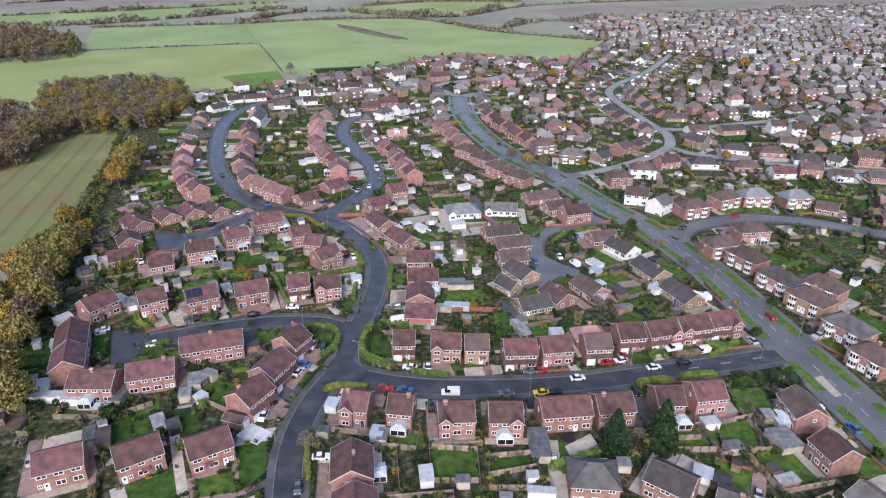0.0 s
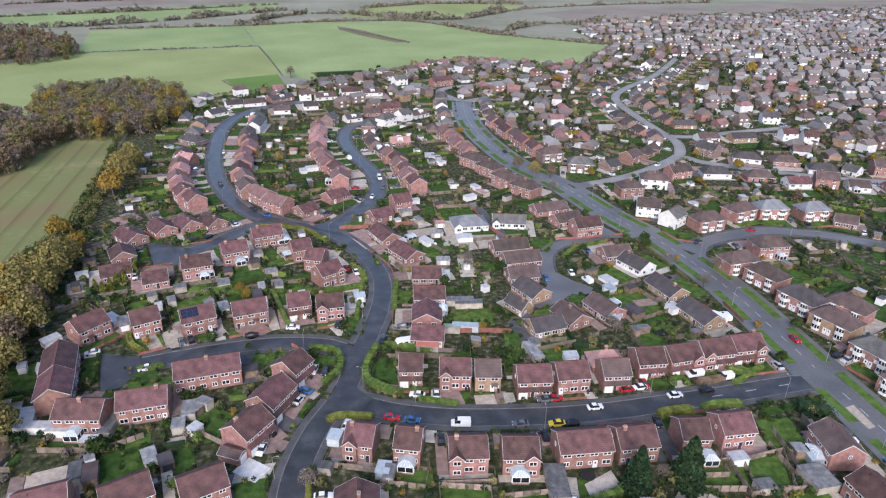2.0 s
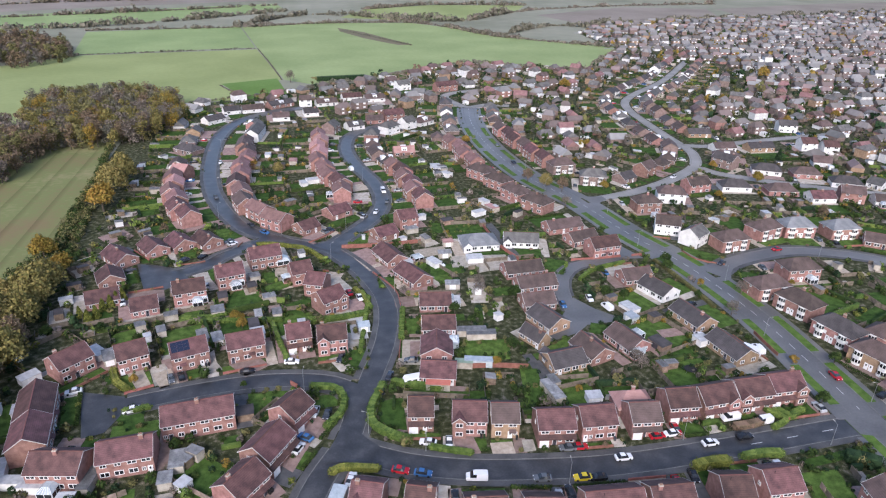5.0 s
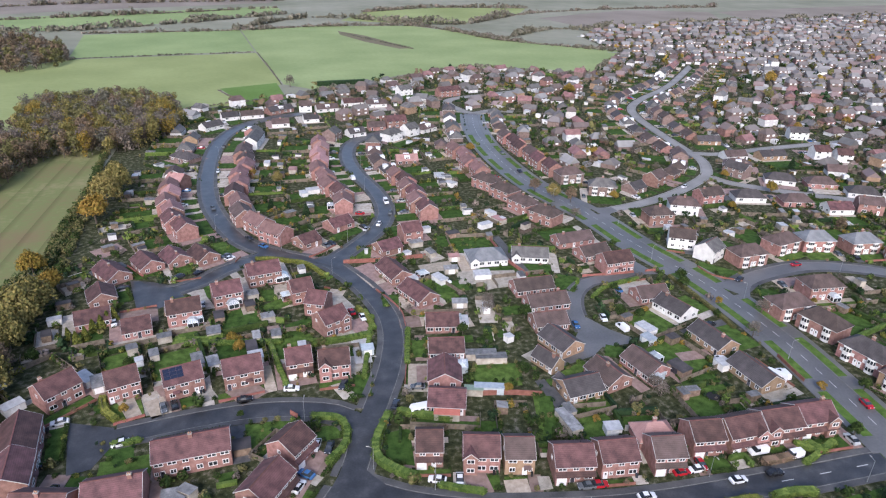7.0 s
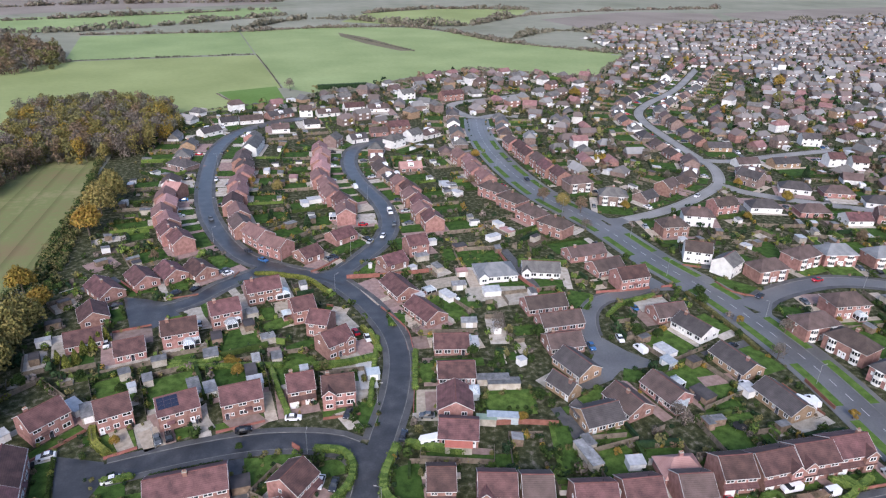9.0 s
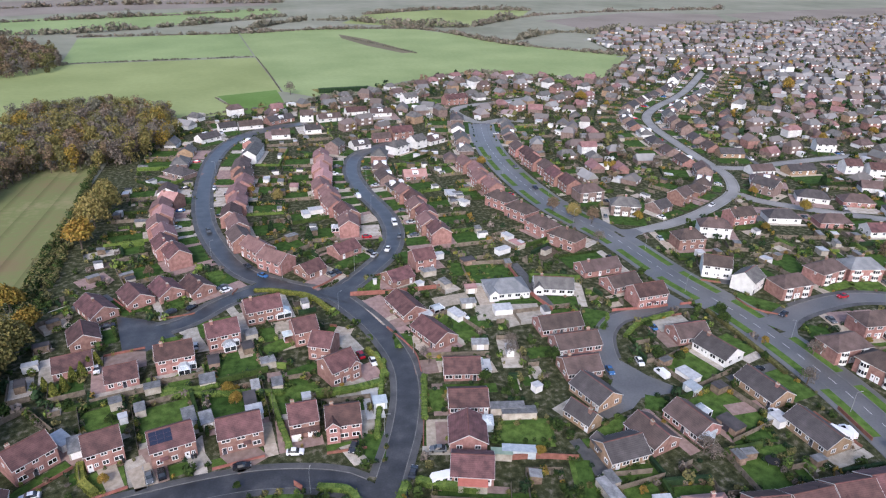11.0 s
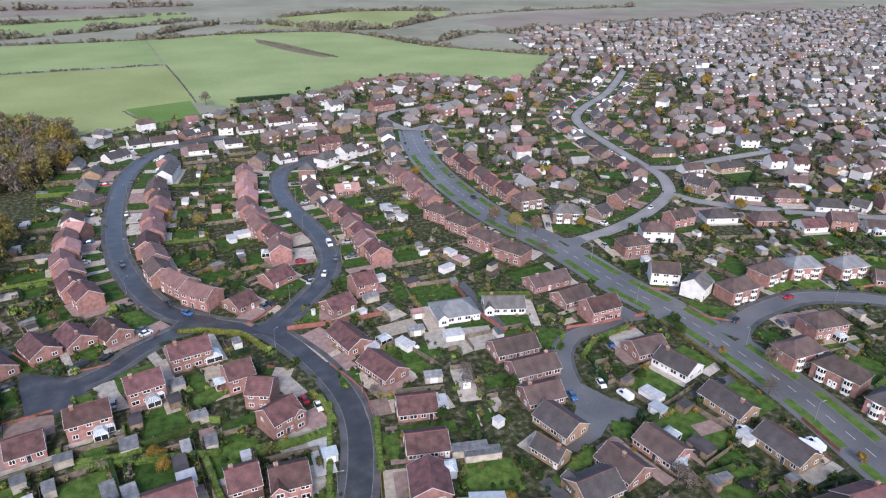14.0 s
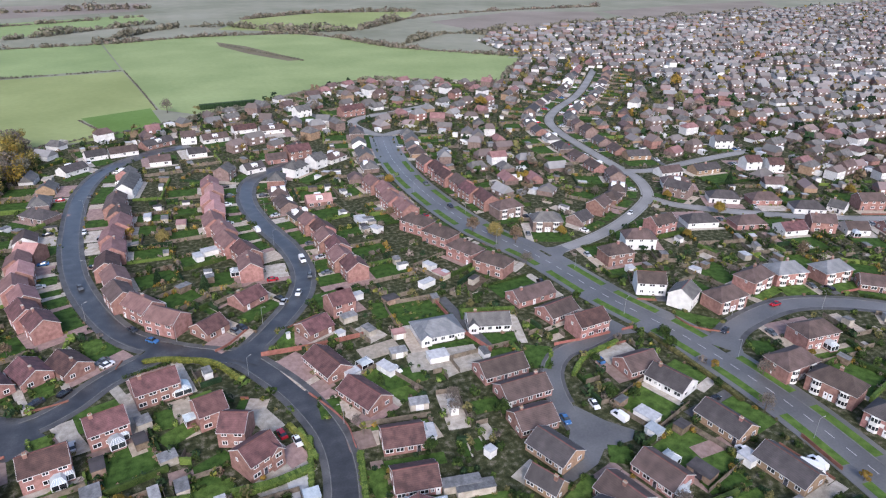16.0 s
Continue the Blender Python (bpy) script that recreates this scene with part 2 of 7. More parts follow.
# ---- plan ----
# houses: near west
NEAR_WEST = [
    (-57.0, 130.2, 10, 10.0, 8.2, 'two', 'red', 'brick', '-'),
    (-40.8, 129.3, 20, 9.9, 8.2, 'two', 'red', 'brick', '-'),
    (-25.5, 128.6, 18, 9.7, 8.2, 'two', 'red', 'brick', '-'),
    (-56.4, 159.4, -12, 11.6, 8.2, 'two', 'red', 'brick', 'k'),
    (-42.8, 160.9, 3, 11.9, 8.2, 'two', 'red', 'brick', 'c'),
    (-28.3, 171.5, 5, 17.0, 8.2, 'two', 'red', 'brick', '-'),
    (-68.1, 182.4, -80, 12.9, 8.2, 'two', 'red', 'brick', '-'),
    (-66.0, 170.6, -81, 11.1, 8.2, 'two', 'red', 'brick', '-'),
    (-5.9, 168.4, 50, 7.8, 8.2, 'two', 'red', 'brick', 'c'),
    (-11.4, 156.2, 55, 10.5, 8.2, 'two', 'red', 'brick', 'c'),
    (-16.8, 145.4, 49, 9.3, 8.2, 'two', 'red', 'brick', 'c'),
    (-20.2, 139.5, -31, 5.7, 3.4, 'gar', 'brown', 'brick', '-'),
]
# houses: cul de sac
CUL_DE_SAC = [
    (-65.5, 201.8, 42, 9.7, 8.2, 'two', 'red', 'brick', '-'),
    (-49.6, 202.1, 18, 8.2, 8.2, 'two', 'red', 'brick', '-'),
    (-34.1, 200.4, 15, 10.0, 8.2, 'two', 'red', 'brick', 's'),
    (-18.6, 201.4, 9, 10.4, 8.2, 'two', 'red', 'brick', '-'),
    (-3.4, 203.0, 5, 7.2, 8.2, 'two', 'red', 'brick', 'c'),
    (6.4, 200.2, 0, 8.6, 8.2, 'two', 'red', 'brick', 'g'),
]
# houses: south side
SOUTH_SIDE = [
    (6.2, 114.9, -96, 10.1, 9.0, 'two', 'red', 'brick', 'k'),
    (5.7, 104.5, -96, 5.0, 9.0, 'two', 'red', 'brick', '-'),
    (9.6, 136.5, -21, 6.8, 8.2, 'two', 'red', 'brick', 'Gk'),
    (20.4, 133.0, -20, 6.3, 8.2, 'two', 'red', 'brick', '-'),
    (33.0, 127.4, -9, 8.9, 8.2, 'two', 'red', 'brick', 'G'),
    (44.8, 124.7, -12, 8.3, 8.2, 'two', 'red', 'brick', 'Gk'),
    (59.9, 123.7, -6, 12.7, 8.2, 'two', 'red', 'brick', '-'),
    (72.5, 122.5, -5, 9.5, 8.2, 'two', 'red', 'brick', '-'),
    (87.6, 122.2, -10, 7.1, 8.2, 'two', 'red', 'brick', 'k'),
    (98.5, 122.0, -4, 8.4, 8.2, 'two', 'red', 'brick', '-'),
]
# houses: south east
SOUTH_EAST = [
    (119.2, 111.1, -101, 9.8, 8.2, 'two', 'brown', 'brick', '-'),
    (115.9, 96.5, -90, 7.8, 8.2, 'two', 'red', 'brick', '-'),
    (114.1, 84.0, -79, 5.5, 8.4, 'bung', 'grey', 'brick', '-'),
    (57.5, 100.9, -17, 10.3, 8.6, 'hip', 'grey', 'brick', '-'),
    (73.7, 96.0, -50, 9.9, 8.2, 'two', 'dark', 'brick', '-'),
    (84.0, 89.3, -40, 5.9, 8.4, 'bung', 'grey', 'brick', '-'),
]
# houses: north side
NORTH_SIDE = [
    (26.0, 162.0, -11, 6.4, 8.2, 'two', 'red', 'brick', 'c'),
    (37.6, 157.8, -13, 8.5, 8.2, 'two', 'red', 'brick', 'g'),
    (46.0, 155.5, -12, 6.9, 8.2, 'two', 'brown', 'buff', '-'),
    (57.4, 150.7, -9, 9.3, 8.2, 'two', 'red', 'brick', 'c'),
    (68.0, 150.0, -5, 9.0, 8.2, 'two', 'red', 'brick', '-'),
    (80.2, 148.8, -8, 7.7, 8.2, 'two', 'brown', 'brick', 'c'),
    (92.3, 152.0, -6, 8.1, 8.2, 'two', 'red', 'brick', 'c'),
    (102.2, 151.6, 2, 10.2, 8.2, 'two', 'red', 'brick', 'gc'),
    (113.2, 152.1, -1, 10.2, 8.2, 'two', 'red', 'brick', 'gc'),
    (123.2, 152.5, -1, 10.4, 8.2, 'two', 'red', 'brick', 'gc'),
]
# houses: bend east
BEND_EAST = [
    (34.5, 179.4, -16, 9.9, 8.4, 'bung', 'red', 'brick', '-'),
    (36.4, 190.8, -102, 10.1, 9.0, 'bung', 'red', 'brick', 'k'),
    (39.7, 203.3, -9, 10.5, 8.4, 'bung', 'red', 'brick', '-'),
    (41.7, 217.6, -9, 10.5, 8.4, 'bung', 'red', 'brick', 'k'),
    (37.8, 237.1, -65, 13.2, 8.4, 'bung', 'red', 'brick', '-'),
    (32.0, 254.8, -71, 13.6, 8.4, 'bung', 'red', 'brick', '-'),
    (68.9, 260.8, -2, 14.5, 11.0, 'hipb', 'slate', 'white', 'g'),
    (86.2, 259.2, -16, 14.0, 8.4, 'bung', 'grey', 'white', 'g'),
    (78.2, 234.8, 2, 14.3, 8.4, 'bung', 'brown', 'brick', '-'),
    (79.2, 223.5, 2, 14.2, 8.4, 'bung', 'brown', 'brick', '-'),
    (75.5, 211.6, 0, 11.1, 8.4, 'bung', 'brown', 'brick', '-'),
    (74.9, 199.6, -70, 11.6, 8.4, 'bung', 'dark', 'buff', '-'),
    (67.2, 190.8, -64, 8.4, 5.0, 'bung', 'dark', 'buff', '-'),
]
# houses: close
CLOSE = [
    (81.6, 156.1, -6, 9.5, 7.0, 'hipb', 'pink', 'brick', '-'),
    (71.3, 177.5, 7, 10.9, 8.4, 'bung', 'dark', 'buff', 'g'),
    (81.5, 181.1, -74, 10.7, 8.4, 'bung', 'brown', 'brick', '-'),
    (94.3, 183.5, -74, 11.5, 8.4, 'bung', 'brown', 'brick', 'k'),
    (120.5, 211.2, -71, 11.9, 8.4, 'bung', 'dark', 'white', '-'),
    (121.9, 191.8, -79, 13.3, 8.4, 'bung', 'dark', 'buff', '-'),
    (123.3, 173.4, -81, 13.4, 8.4, 'bung', 'dark', 'buff', '-'),
    (116.8, 221.7, 2, 11.2, 8.4, 'bung', 'brown', 'brick', '-'),
    (108.5, 269.9, 7, 15.9, 8.4, 'bung', 'brown', 'brick', '-'),
    (111.2, 256.8, 12, 12.4, 8.4, 'bung', 'brown', 'brick', '-'),
    (114.8, 244.6, 5, 11.7, 8.2, 'two', 'red', 'brick', '-'),
]
# houses: main road east
MAIN_ROAD_EAST = [
    (157.8, 203.2, 3, 13.0, 8.6, 'hip', 'brown', 'brick', '-'),
    (161.0, 190.7, -74, 13.0, 8.6, 'hip', 'brown', 'brick', '-'),
    (161.3, 173.4, -76, 13.0, 8.6, 'hip', 'dark', 'brick', 'w'),
    (161.6, 158.7, -72, 13.0, 8.6, 'hip', 'brown', 'buff', '-'),
    (160.7, 141.1, -76, 13.0, 8.6, 'hip', 'grey', 'brick', 'w'),
    (155.6, 126.5, -78, 10.6, 8.6, 'hip', 'brown', 'brick', 'w'),
    (172.8, 165.5, -69, 13.0, 8.6, 'hip', 'brown', 'brick', '-'),
    (155.4, 284.2, -4, 11.7, 8.6, 'hip', 'brown', 'brick', '-'),
    (151.9, 259.4, -28, 10.3, 8.2, 'two', 'brown', 'white', '-'),
    (156.7, 247.1, 30, 9.2, 8.2, 'two', 'grey', 'white', '-'),
    (169.0, 240.7, 4, 13.0, 8.6, 'hip', 'brown', 'brick', '-'),
    (190.2, 248.0, 13, 13.0, 8.6, 'hip', 'brown', 'brick', '-'),
    (205.4, 247.3, -10, 13.0, 8.6, 'hip', 'slate', 'brick', 'w'),
    (222.7, 242.0, -4, 13.0, 8.6, 'hip', 'slate', 'brick', 'w'),
    (178.4, 212.8, -4, 13.0, 8.6, 'hip', 'brown', 'brick', '-'),
]
# houses: east street
EAST_STREET = [
    (173.0, 292.7, -22, 12.8, 8.6, 'hip', 'brown', 'white', '-'),
    (192.5, 302.5, 4, 12.0, 8.2, 'two', 'brown', 'brick', '-'),
    (214.1, 301.7, -15, 14.5, 9.0, 'hipb', 'dark', 'white', '-'),
    (233.4, 292.4, -15, 14.1, 9.0, 'hipb', 'brown', 'brick', '-'),
    (246.2, 280.1, -10, 11.9, 8.4, 'bung', 'red', 'white', '-'),
    (252.5, 394.9, -11, 14.6, 8.4, 'bung', 'dark', 'buff', '-'),
    (249.3, 363.6, -3, 13.5, 8.4, 'bung', 'brown', 'white', '-'),
    (240.4, 347.2, -32, 14.5, 9.0, 'hipb', 'brown', 'white', '-'),
    (271.7, 360.3, -2, 16.3, 8.4, 'bung', 'dark', 'buff', '-'),
    (318.9, 396.0, -20, 11.7, 8.2, 'two', 'dark', 'white', '-'),
    (301.9, 356.5, -13, 9.5, 8.2, 'two', 'red', 'white', '-'),
    (310.5, 348.2, -20, 8.8, 8.2, 'two', 'red', 'white', '-'),
    (247.4, 321.5, -30, 14.5, 9.0, 'hipb', 'dark', 'white', '-'),
    (264.7, 312.4, -21, 14.5, 9.0, 'hipb', 'brown', 'brick', '-'),
    (275.2, 295.9, -29, 14.5, 9.0, 'hipb', 'dark', 'white', '-'),
]
EAST_STREET_2 = [
    (290.1, 291.0, -67, 7.4, 8.4, 'bung', 'grey', 'white', '-'),
]
# houses: west terrace
WEST_TERRACE = [
    (-59.3, 355.8, -89, 10.3, 8.2, 'two', 'rose', 'brick', '-'),
    (-57.1, 345.4, -86, 10.3, 8.2, 'two', 'pink', 'brick', '-'),
    (-57.6, 334.8, -80, 10.3, 8.2, 'two', 'rose', 'brick', '-'),
    (-53.5, 325.0, -74, 10.3, 8.2, 'two', 'rose', 'brick', '-'),
    (-51.9, 314.5, -69, 10.3, 8.2, 'two', 'red', 'brick', '-'),
    (-46.4, 305.5, -67, 10.3, 8.2, 'two', 'red', 'brick', '-'),
]
# houses: bungalow row
BUNGALOW_ROW = [
    (-46.9, 281.2, -60, 10.7, 8.4, 'bung', 'red', 'brick', '-'),
    (-56.3, 278.4, -60, 11.4, 8.4, 'bung', 'red', 'brick', '-'),
    (-36.9, 281.4, -57, 10.7, 8.4, 'bung', 'red', 'brick', '-'),
    (-67.1, 272.3, -54, 13.2, 8.4, 'bung', 'red', 'brick', '-'),
    (-66.8, 255.3, -71, 9.8, 8.4, 'bung', 'red', 'brick', '-'),
    (-66.0, 240.8, 14, 10.2, 8.4, 'bung', 'red', 'brick', '-'),
    (-51.7, 232.9, 12, 8.4, 8.4, 'bung', 'red', 'brick', '-'),
    (-38.2, 237.6, 9, 10.3, 8.2, 'two', 'red', 'brick', 'k'),
    (-25.9, 247.1, 14, 9.4, 8.2, 'two', 'red', 'brick', 'k'),
    (-14.3, 259.8, 12, 11.5, 8.2, 'two', 'red', 'brick', 'k'),
    (-1.6, 244.4, 13, 7.4, 8.2, 'two', 'red', 'brick', 'k'),
    (3.9, 235.0, -23, 6.8, 8.2, 'two', 'red', 'brick', '-'),
    (7.1, 223.1, 28, 8.8, 8.2, 'two', 'red', 'brick', 'g'),
    (-58.9, 410.7, -43, 14.5, 9.0, 'hipb', 'dark', 'brown_brick', '-'),
    (-56.6, 365.9, -28, 8.6, 8.2, 'two', 'pink', 'brick', '-'),
    (15.8, 303.0, 32, 10.6, 8.4, 'bung', 'red', 'brick', '-'),
]
BUNGALOW_ROW_2 = [
    (2.0, 288.1, 35, 8.7, 8.4, 'bung', 'red', 'brick', '-'),
    (43.7, 286.0, 11, 8.3, 8.2, 'two', 'red', 'brick', '-'),
    (32.9, 276.2, 23, 9.4, 8.4, 'bung', 'red', 'brick', '-'),
]
# houses: crescent terrace
CRESCENT_TERRACE = [
    (-26.1, 395.0, -95, 11.8, 8.2, 'two', 'brown', 'brick', '-'),
    (-25.4, 381.7, -95, 11.8, 8.2, 'two', 'rose', 'brick', '-'),
    (-28.3, 368.8, -95, 11.8, 8.2, 'two', 'rose', 'brick', '-'),
    (-27.1, 355.6, -91, 11.8, 8.2, 'two', 'rose', 'brick', '-'),
    (-29.0, 342.5, -90, 11.8, 8.2, 'two', 'red', 'brick', '-'),
    (-25.8, 329.7, -78, 11.8, 8.2, 'two', 'rose', 'brick', '-'),
    (-24.2, 316.6, -73, 11.8, 8.2, 'two', 'brown', 'brick', '-'),
    (-17.0, 305.7, -56, 11.8, 8.2, 'two', 'rose', 'brick', '-'),
    (-10.0, 294.6, -44, 11.8, 8.2, 'two', 'rose', 'brick', '-'),
]
# houses: centre terrace
CENTRE_TERRACE = [
    (13.7, 420.0, -94, 11.8, 8.2, 'two', 'rose', 'brick', '-'),
    (14.7, 407.7, -94, 11.8, 8.2, 'two', 'pink', 'brick', '-'),
    (12.0, 395.6, -94, 11.8, 8.2, 'two', 'pink', 'brick', '-'),
    (12.8, 383.3, -95, 11.8, 8.2, 'two', 'pink', 'brick', '-'),
    (10.9, 371.1, -86, 11.8, 8.2, 'two', 'rose', 'brick', '-'),
    (14.1, 359.2, -81, 11.8, 8.2, 'two', 'rose', 'brick', '-'),
    (14.9, 346.9, -75, 11.8, 8.2, 'two', 'rose', 'brick', '-'),
    (20.0, 335.6, -74, 11.8, 8.2, 'two', 'red', 'brick', '-'),
    (19.6, 323.5, -92, 11.8, 8.2, 'two', 'rose', 'brick', '-'),
]
# houses: road terrace
ROAD_TERRACE = [
    (49.5, 356.1, -82, 9.4, 8.2, 'two', 'rose', 'brick', '-'),
    (52.6, 346.9, -82, 9.4, 8.2, 'two', 'red', 'brick', '-'),
    (51.8, 337.2, -86, 9.4, 8.2, 'two', 'rose', 'brick', '-'),
    (54.1, 327.8, -87, 9.4, 8.2, 'two', 'red', 'brick', '-'),
    (52.9, 318.2, -86, 9.4, 8.2, 'two', 'rose', 'brick', '-'),
    (55.4, 308.8, -86, 9.4, 8.2, 'two', 'red', 'brick', '-'),
]
# houses: main terrace west
MAIN_TERRACE_WEST = [
    (89.9, 394.9, -83, 11.8, 8.2, 'two', 'rose', 'brick', '-'),
    (92.7, 382.7, -88, 11.8, 8.2, 'two', 'rose', 'brick', '-'),
    (91.3, 370.3, -88, 11.8, 8.2, 'two', 'rose', 'brick', '-'),
    (93.7, 358.0, -87, 11.8, 8.2, 'two', 'rose', 'brick', '-'),
]
# houses: main terrace east
MAIN_TERRACE_EAST = [
    (127.6, 417.6, -89, 11.8, 8.2, 'two', 'brown', 'brick', '-'),
    (129.8, 405.2, -88, 11.8, 8.2, 'two', 'red', 'brick', '-'),
    (128.7, 392.7, -85, 11.8, 8.2, 'two', 'red', 'brick', '-'),
    (131.6, 380.4, -85, 11.8, 8.2, 'two', 'brown', 'brick', '-'),
    (131.0, 367.9, -85, 11.8, 8.2, 'two', 'red', 'brick', '-'),
    (133.4, 355.5, -90, 11.8, 8.2, 'two', 'red', 'brick', '-'),
]
# houses: main flats
MAIN_FLATS = [
    (92.6, 340.4, -59, 13.0, 8.6, 'hip', 'brown', 'brick', '-'),
    (97.3, 325.3, -62, 13.0, 8.6, 'hip', 'brown', 'brick', '-'),
    (100.6, 307.9, -67, 13.0, 8.6, 'hip', 'brown', 'brick', '-'),
    (105.8, 293.7, -57, 13.0, 8.6, 'hip', 'brown', 'brick', '-'),
    (137.5, 342.8, 5, 13.0, 8.6, 'hip', 'brown', 'brown_brick', '-'),
    (146.6, 322.6, -21, 13.0, 8.6, 'hip', 'grey', 'brown_brick', '-'),
    (59.9, 386.6, -2, 12.1, 8.4, 'bung', 'pink', 'brick', '-'),
    (-23.2, 436.0, -100, 22.5, 8.2, 'two', 'grey', 'white', '-'),
    (-28.1, 408.8, -94, 19.0, 8.2, 'two', 'brown', 'brick', '-'),
]
# houses: field edge
FIELD_EDGE = [
    (-51.1, 476.5, 41, 13.4, 8.4, 'bung', 'dark', 'white', '-'),
    (-41.3, 500.5, 17, 11.2, 8.4, 'bung', 'dark', 'white', '-'),
    (-27.1, 503.2, 12, 15.1, 8.4, 'bung', 'brown', 'white', '-'),
    (-8.8, 515.2, 33, 19.0, 8.4, 'bung', 'dark', 'brick', '-'),
    (9.6, 516.5, -2, 8.8, 8.2, 'two', 'brown', 'white', '-'),
    (24.4, 515.6, 11, 15.6, 8.4, 'bung', 'brown', 'white', '-'),
    (44.3, 531.5, 10, 14.8, 8.4, 'bung', 'red', 'white', '-'),
    (12.0, 487.1, 7, 10.0, 8.4, 'bung', 'dark', 'white', '-'),
    (-7.9, 477.9, 3, 11.1, 8.4, 'bung', 'brown', 'white', '-'),
    (37.9, 447.2, 20, 11.0, 8.4, 'bung', 'dark', 'white', '-'),
    (52.8, 460.3, 3, 11.1, 8.4, 'bung', 'brown', 'brick', '-'),
    (65.9, 464.6, 11, 13.8, 8.2, 'two', 'red', 'brick', '-'),
    (60.9, 524.8, 3, 15.4, 8.4, 'bung', 'brown', 'white', '-'),
    (88.7, 562.5, 19, 11.6, 8.2, 'two', 'grey', 'white', '-'),
    (122.4, 552.8, 16, 19.0, 8.2, 'two', 'red', 'brick', '-'),
]
HOUSE_ROWS = [(NEAR_WEST, 'houses of the near west'), (CUL_DE_SAC, 'houses of the cul de sac'), (SOUTH_SIDE, 'houses of the south side'), (SOUTH_EAST, 'houses of the south east'), (NORTH_SIDE, 'houses of the north side'), (BEND_EAST, 'houses of the bend east'), (CLOSE, 'houses of the close'), (MAIN_ROAD_EAST, 'houses of the main road east'), (EAST_STREET, 'houses of the east street'), (EAST_STREET_2, 'houses of the east street'), (WEST_TERRACE, 'houses of the west terrace'), (BUNGALOW_ROW, 'houses of the bungalow row'), (BUNGALOW_ROW_2, 'houses of the bungalow row'), (CRESCENT_TERRACE, 'houses of the crescent terrace'), (CENTRE_TERRACE, 'houses of the centre terrace'), (ROAD_TERRACE, 'houses of the road terrace'), (MAIN_TERRACE_WEST, 'houses of the main terrace west'), (MAIN_TERRACE_EAST, 'houses of the main terrace east'), (MAIN_FLATS, 'houses of the main flats'), (FIELD_EDGE, 'houses of the field edge')]
ROADS = {}
ROADS['crescent_road'] = (6.0, [(-8.5, 109.8), (-8.0, 117.8), (-7.1, 126.7), (-4.6, 136.3), (-0.1, 146.7), (6.8, 158.1), (11.7, 171.8), (16.5, 184.2), (21.8, 198.1), (25.5, 214.4), (25.5, 228.8), (21.2, 245.7), (15.5, 258.6), (9.3, 269.2), (-0.2, 275.0), (-11.1, 282.5), (-23.8, 296.3), (-34.2, 320.8), (-41.5, 349.8), (-45.1, 387.1), (-44.9, 435.5), (-36.6, 472.4), (-15.9, 498.8), (9.1, 509.9)])
ROADS['second_road'] = (5.8, [(9.3, 269.2), (21.7, 283.8), (33.2, 301.3), (38.2, 320.7), (36.8, 344.9), (30.9, 373.0), (28.6, 403.1), (34.2, 430.1), (48.8, 446.0), (80.2, 467.6)])
ROADS['cul_de_sac_road'] = (5.8, [(12.1, 172.4), (8.2, 179.7), (1.4, 183.8), (-12.5, 186.7), (-26.2, 186.5), (-40.9, 184.7), (-51.1, 183.0)])
ROADS['east_road'] = (6.4, [(5.7, 157.0), (12.2, 152.4), (21.0, 147.5), (35.7, 142.6), (58.6, 138.5), (74.6, 137.2), (91.7, 137.0), (109.6, 137.1), (132.4, 137.5), (142.5, 136.9)])
ROADS['upper_cul_de_sac'] = (5.6, [(-11.1, 282.5), (-27.4, 272.1), (-35.0, 264.1), (-42.9, 258.8), (-50.7, 257.1)])
ROADS['main_road'] = (7.4, [(125.6, 490.6), (117.8, 455.1), (113.4, 416.4), (113.3, 376.0), (117.7, 334.8), (128.5, 299.0), (134.6, 261.7), (142.6, 229.1), (145.5, 192.4), (142.9, 158.0), (141.0, 139.6), (139.4, 119.7), (137.6, 101.4), (135.9, 86.9)])
ROADS['bend_road'] = (4.6, [(135.0, 299.5), (158.2, 305.5), (178.8, 314.0), (200.2, 326.7), (216.7, 340.2), (228.0, 361.2), (230.6, 380.7), (233.4, 409.6), (237.5, 441.1), (241.5, 464.9), (251.2, 491.4), (274.9, 519.5), (327.9, 567.7), (407.6, 660.5)])
ROADS['far_east_road'] = (4.8, [(215.1, 338.1), (220.2, 325.8), (233.4, 313.7), (250.9, 301.2), (277.5, 285.2), (314.0, 270.5)])
ROADS['side_road'] = (6.4, [(149.8, 221.2), (165.1, 228.9), (191.3, 232.6), (213.6, 224.4), (230.6, 211.0), (246.1, 198.0)])
ROADS['close_road'] = (4.8, [(126.2, 242.9), (111.4, 238.4), (100.6, 236.4), (92.5, 229.4), (87.8, 218.5), (86.1, 205.9), (86.6, 201.3)])
ROADS['top_road'] = (5.4, [(157.6, 493.1), (143.4, 498.9), (126.4, 493.3), (119.0, 507.7), (116.3, 529.5), (127.8, 543.5), (155.4, 552.2), (184.8, 563.5)])
ROADS['garden_lane'] = (4.4, [(231.2, 376.3), (247.3, 372.3), (274.9, 376.8), (307.9, 380.5), (342.4, 383.5)])
HEADS = {}
HEADS['head_west'] = [(-60.7, 191.3), (-49.0, 187.0), (-48.0, 180.5), (-51.2, 173.1), (-56.1, 171.9)]
HEADS['head_upper'] = [(-60.7, 268.6), (-53.5, 266.1), (-46.8, 262.5), (-40.2, 252.7), (-47.7, 246.0), (-54.8, 247.4)]
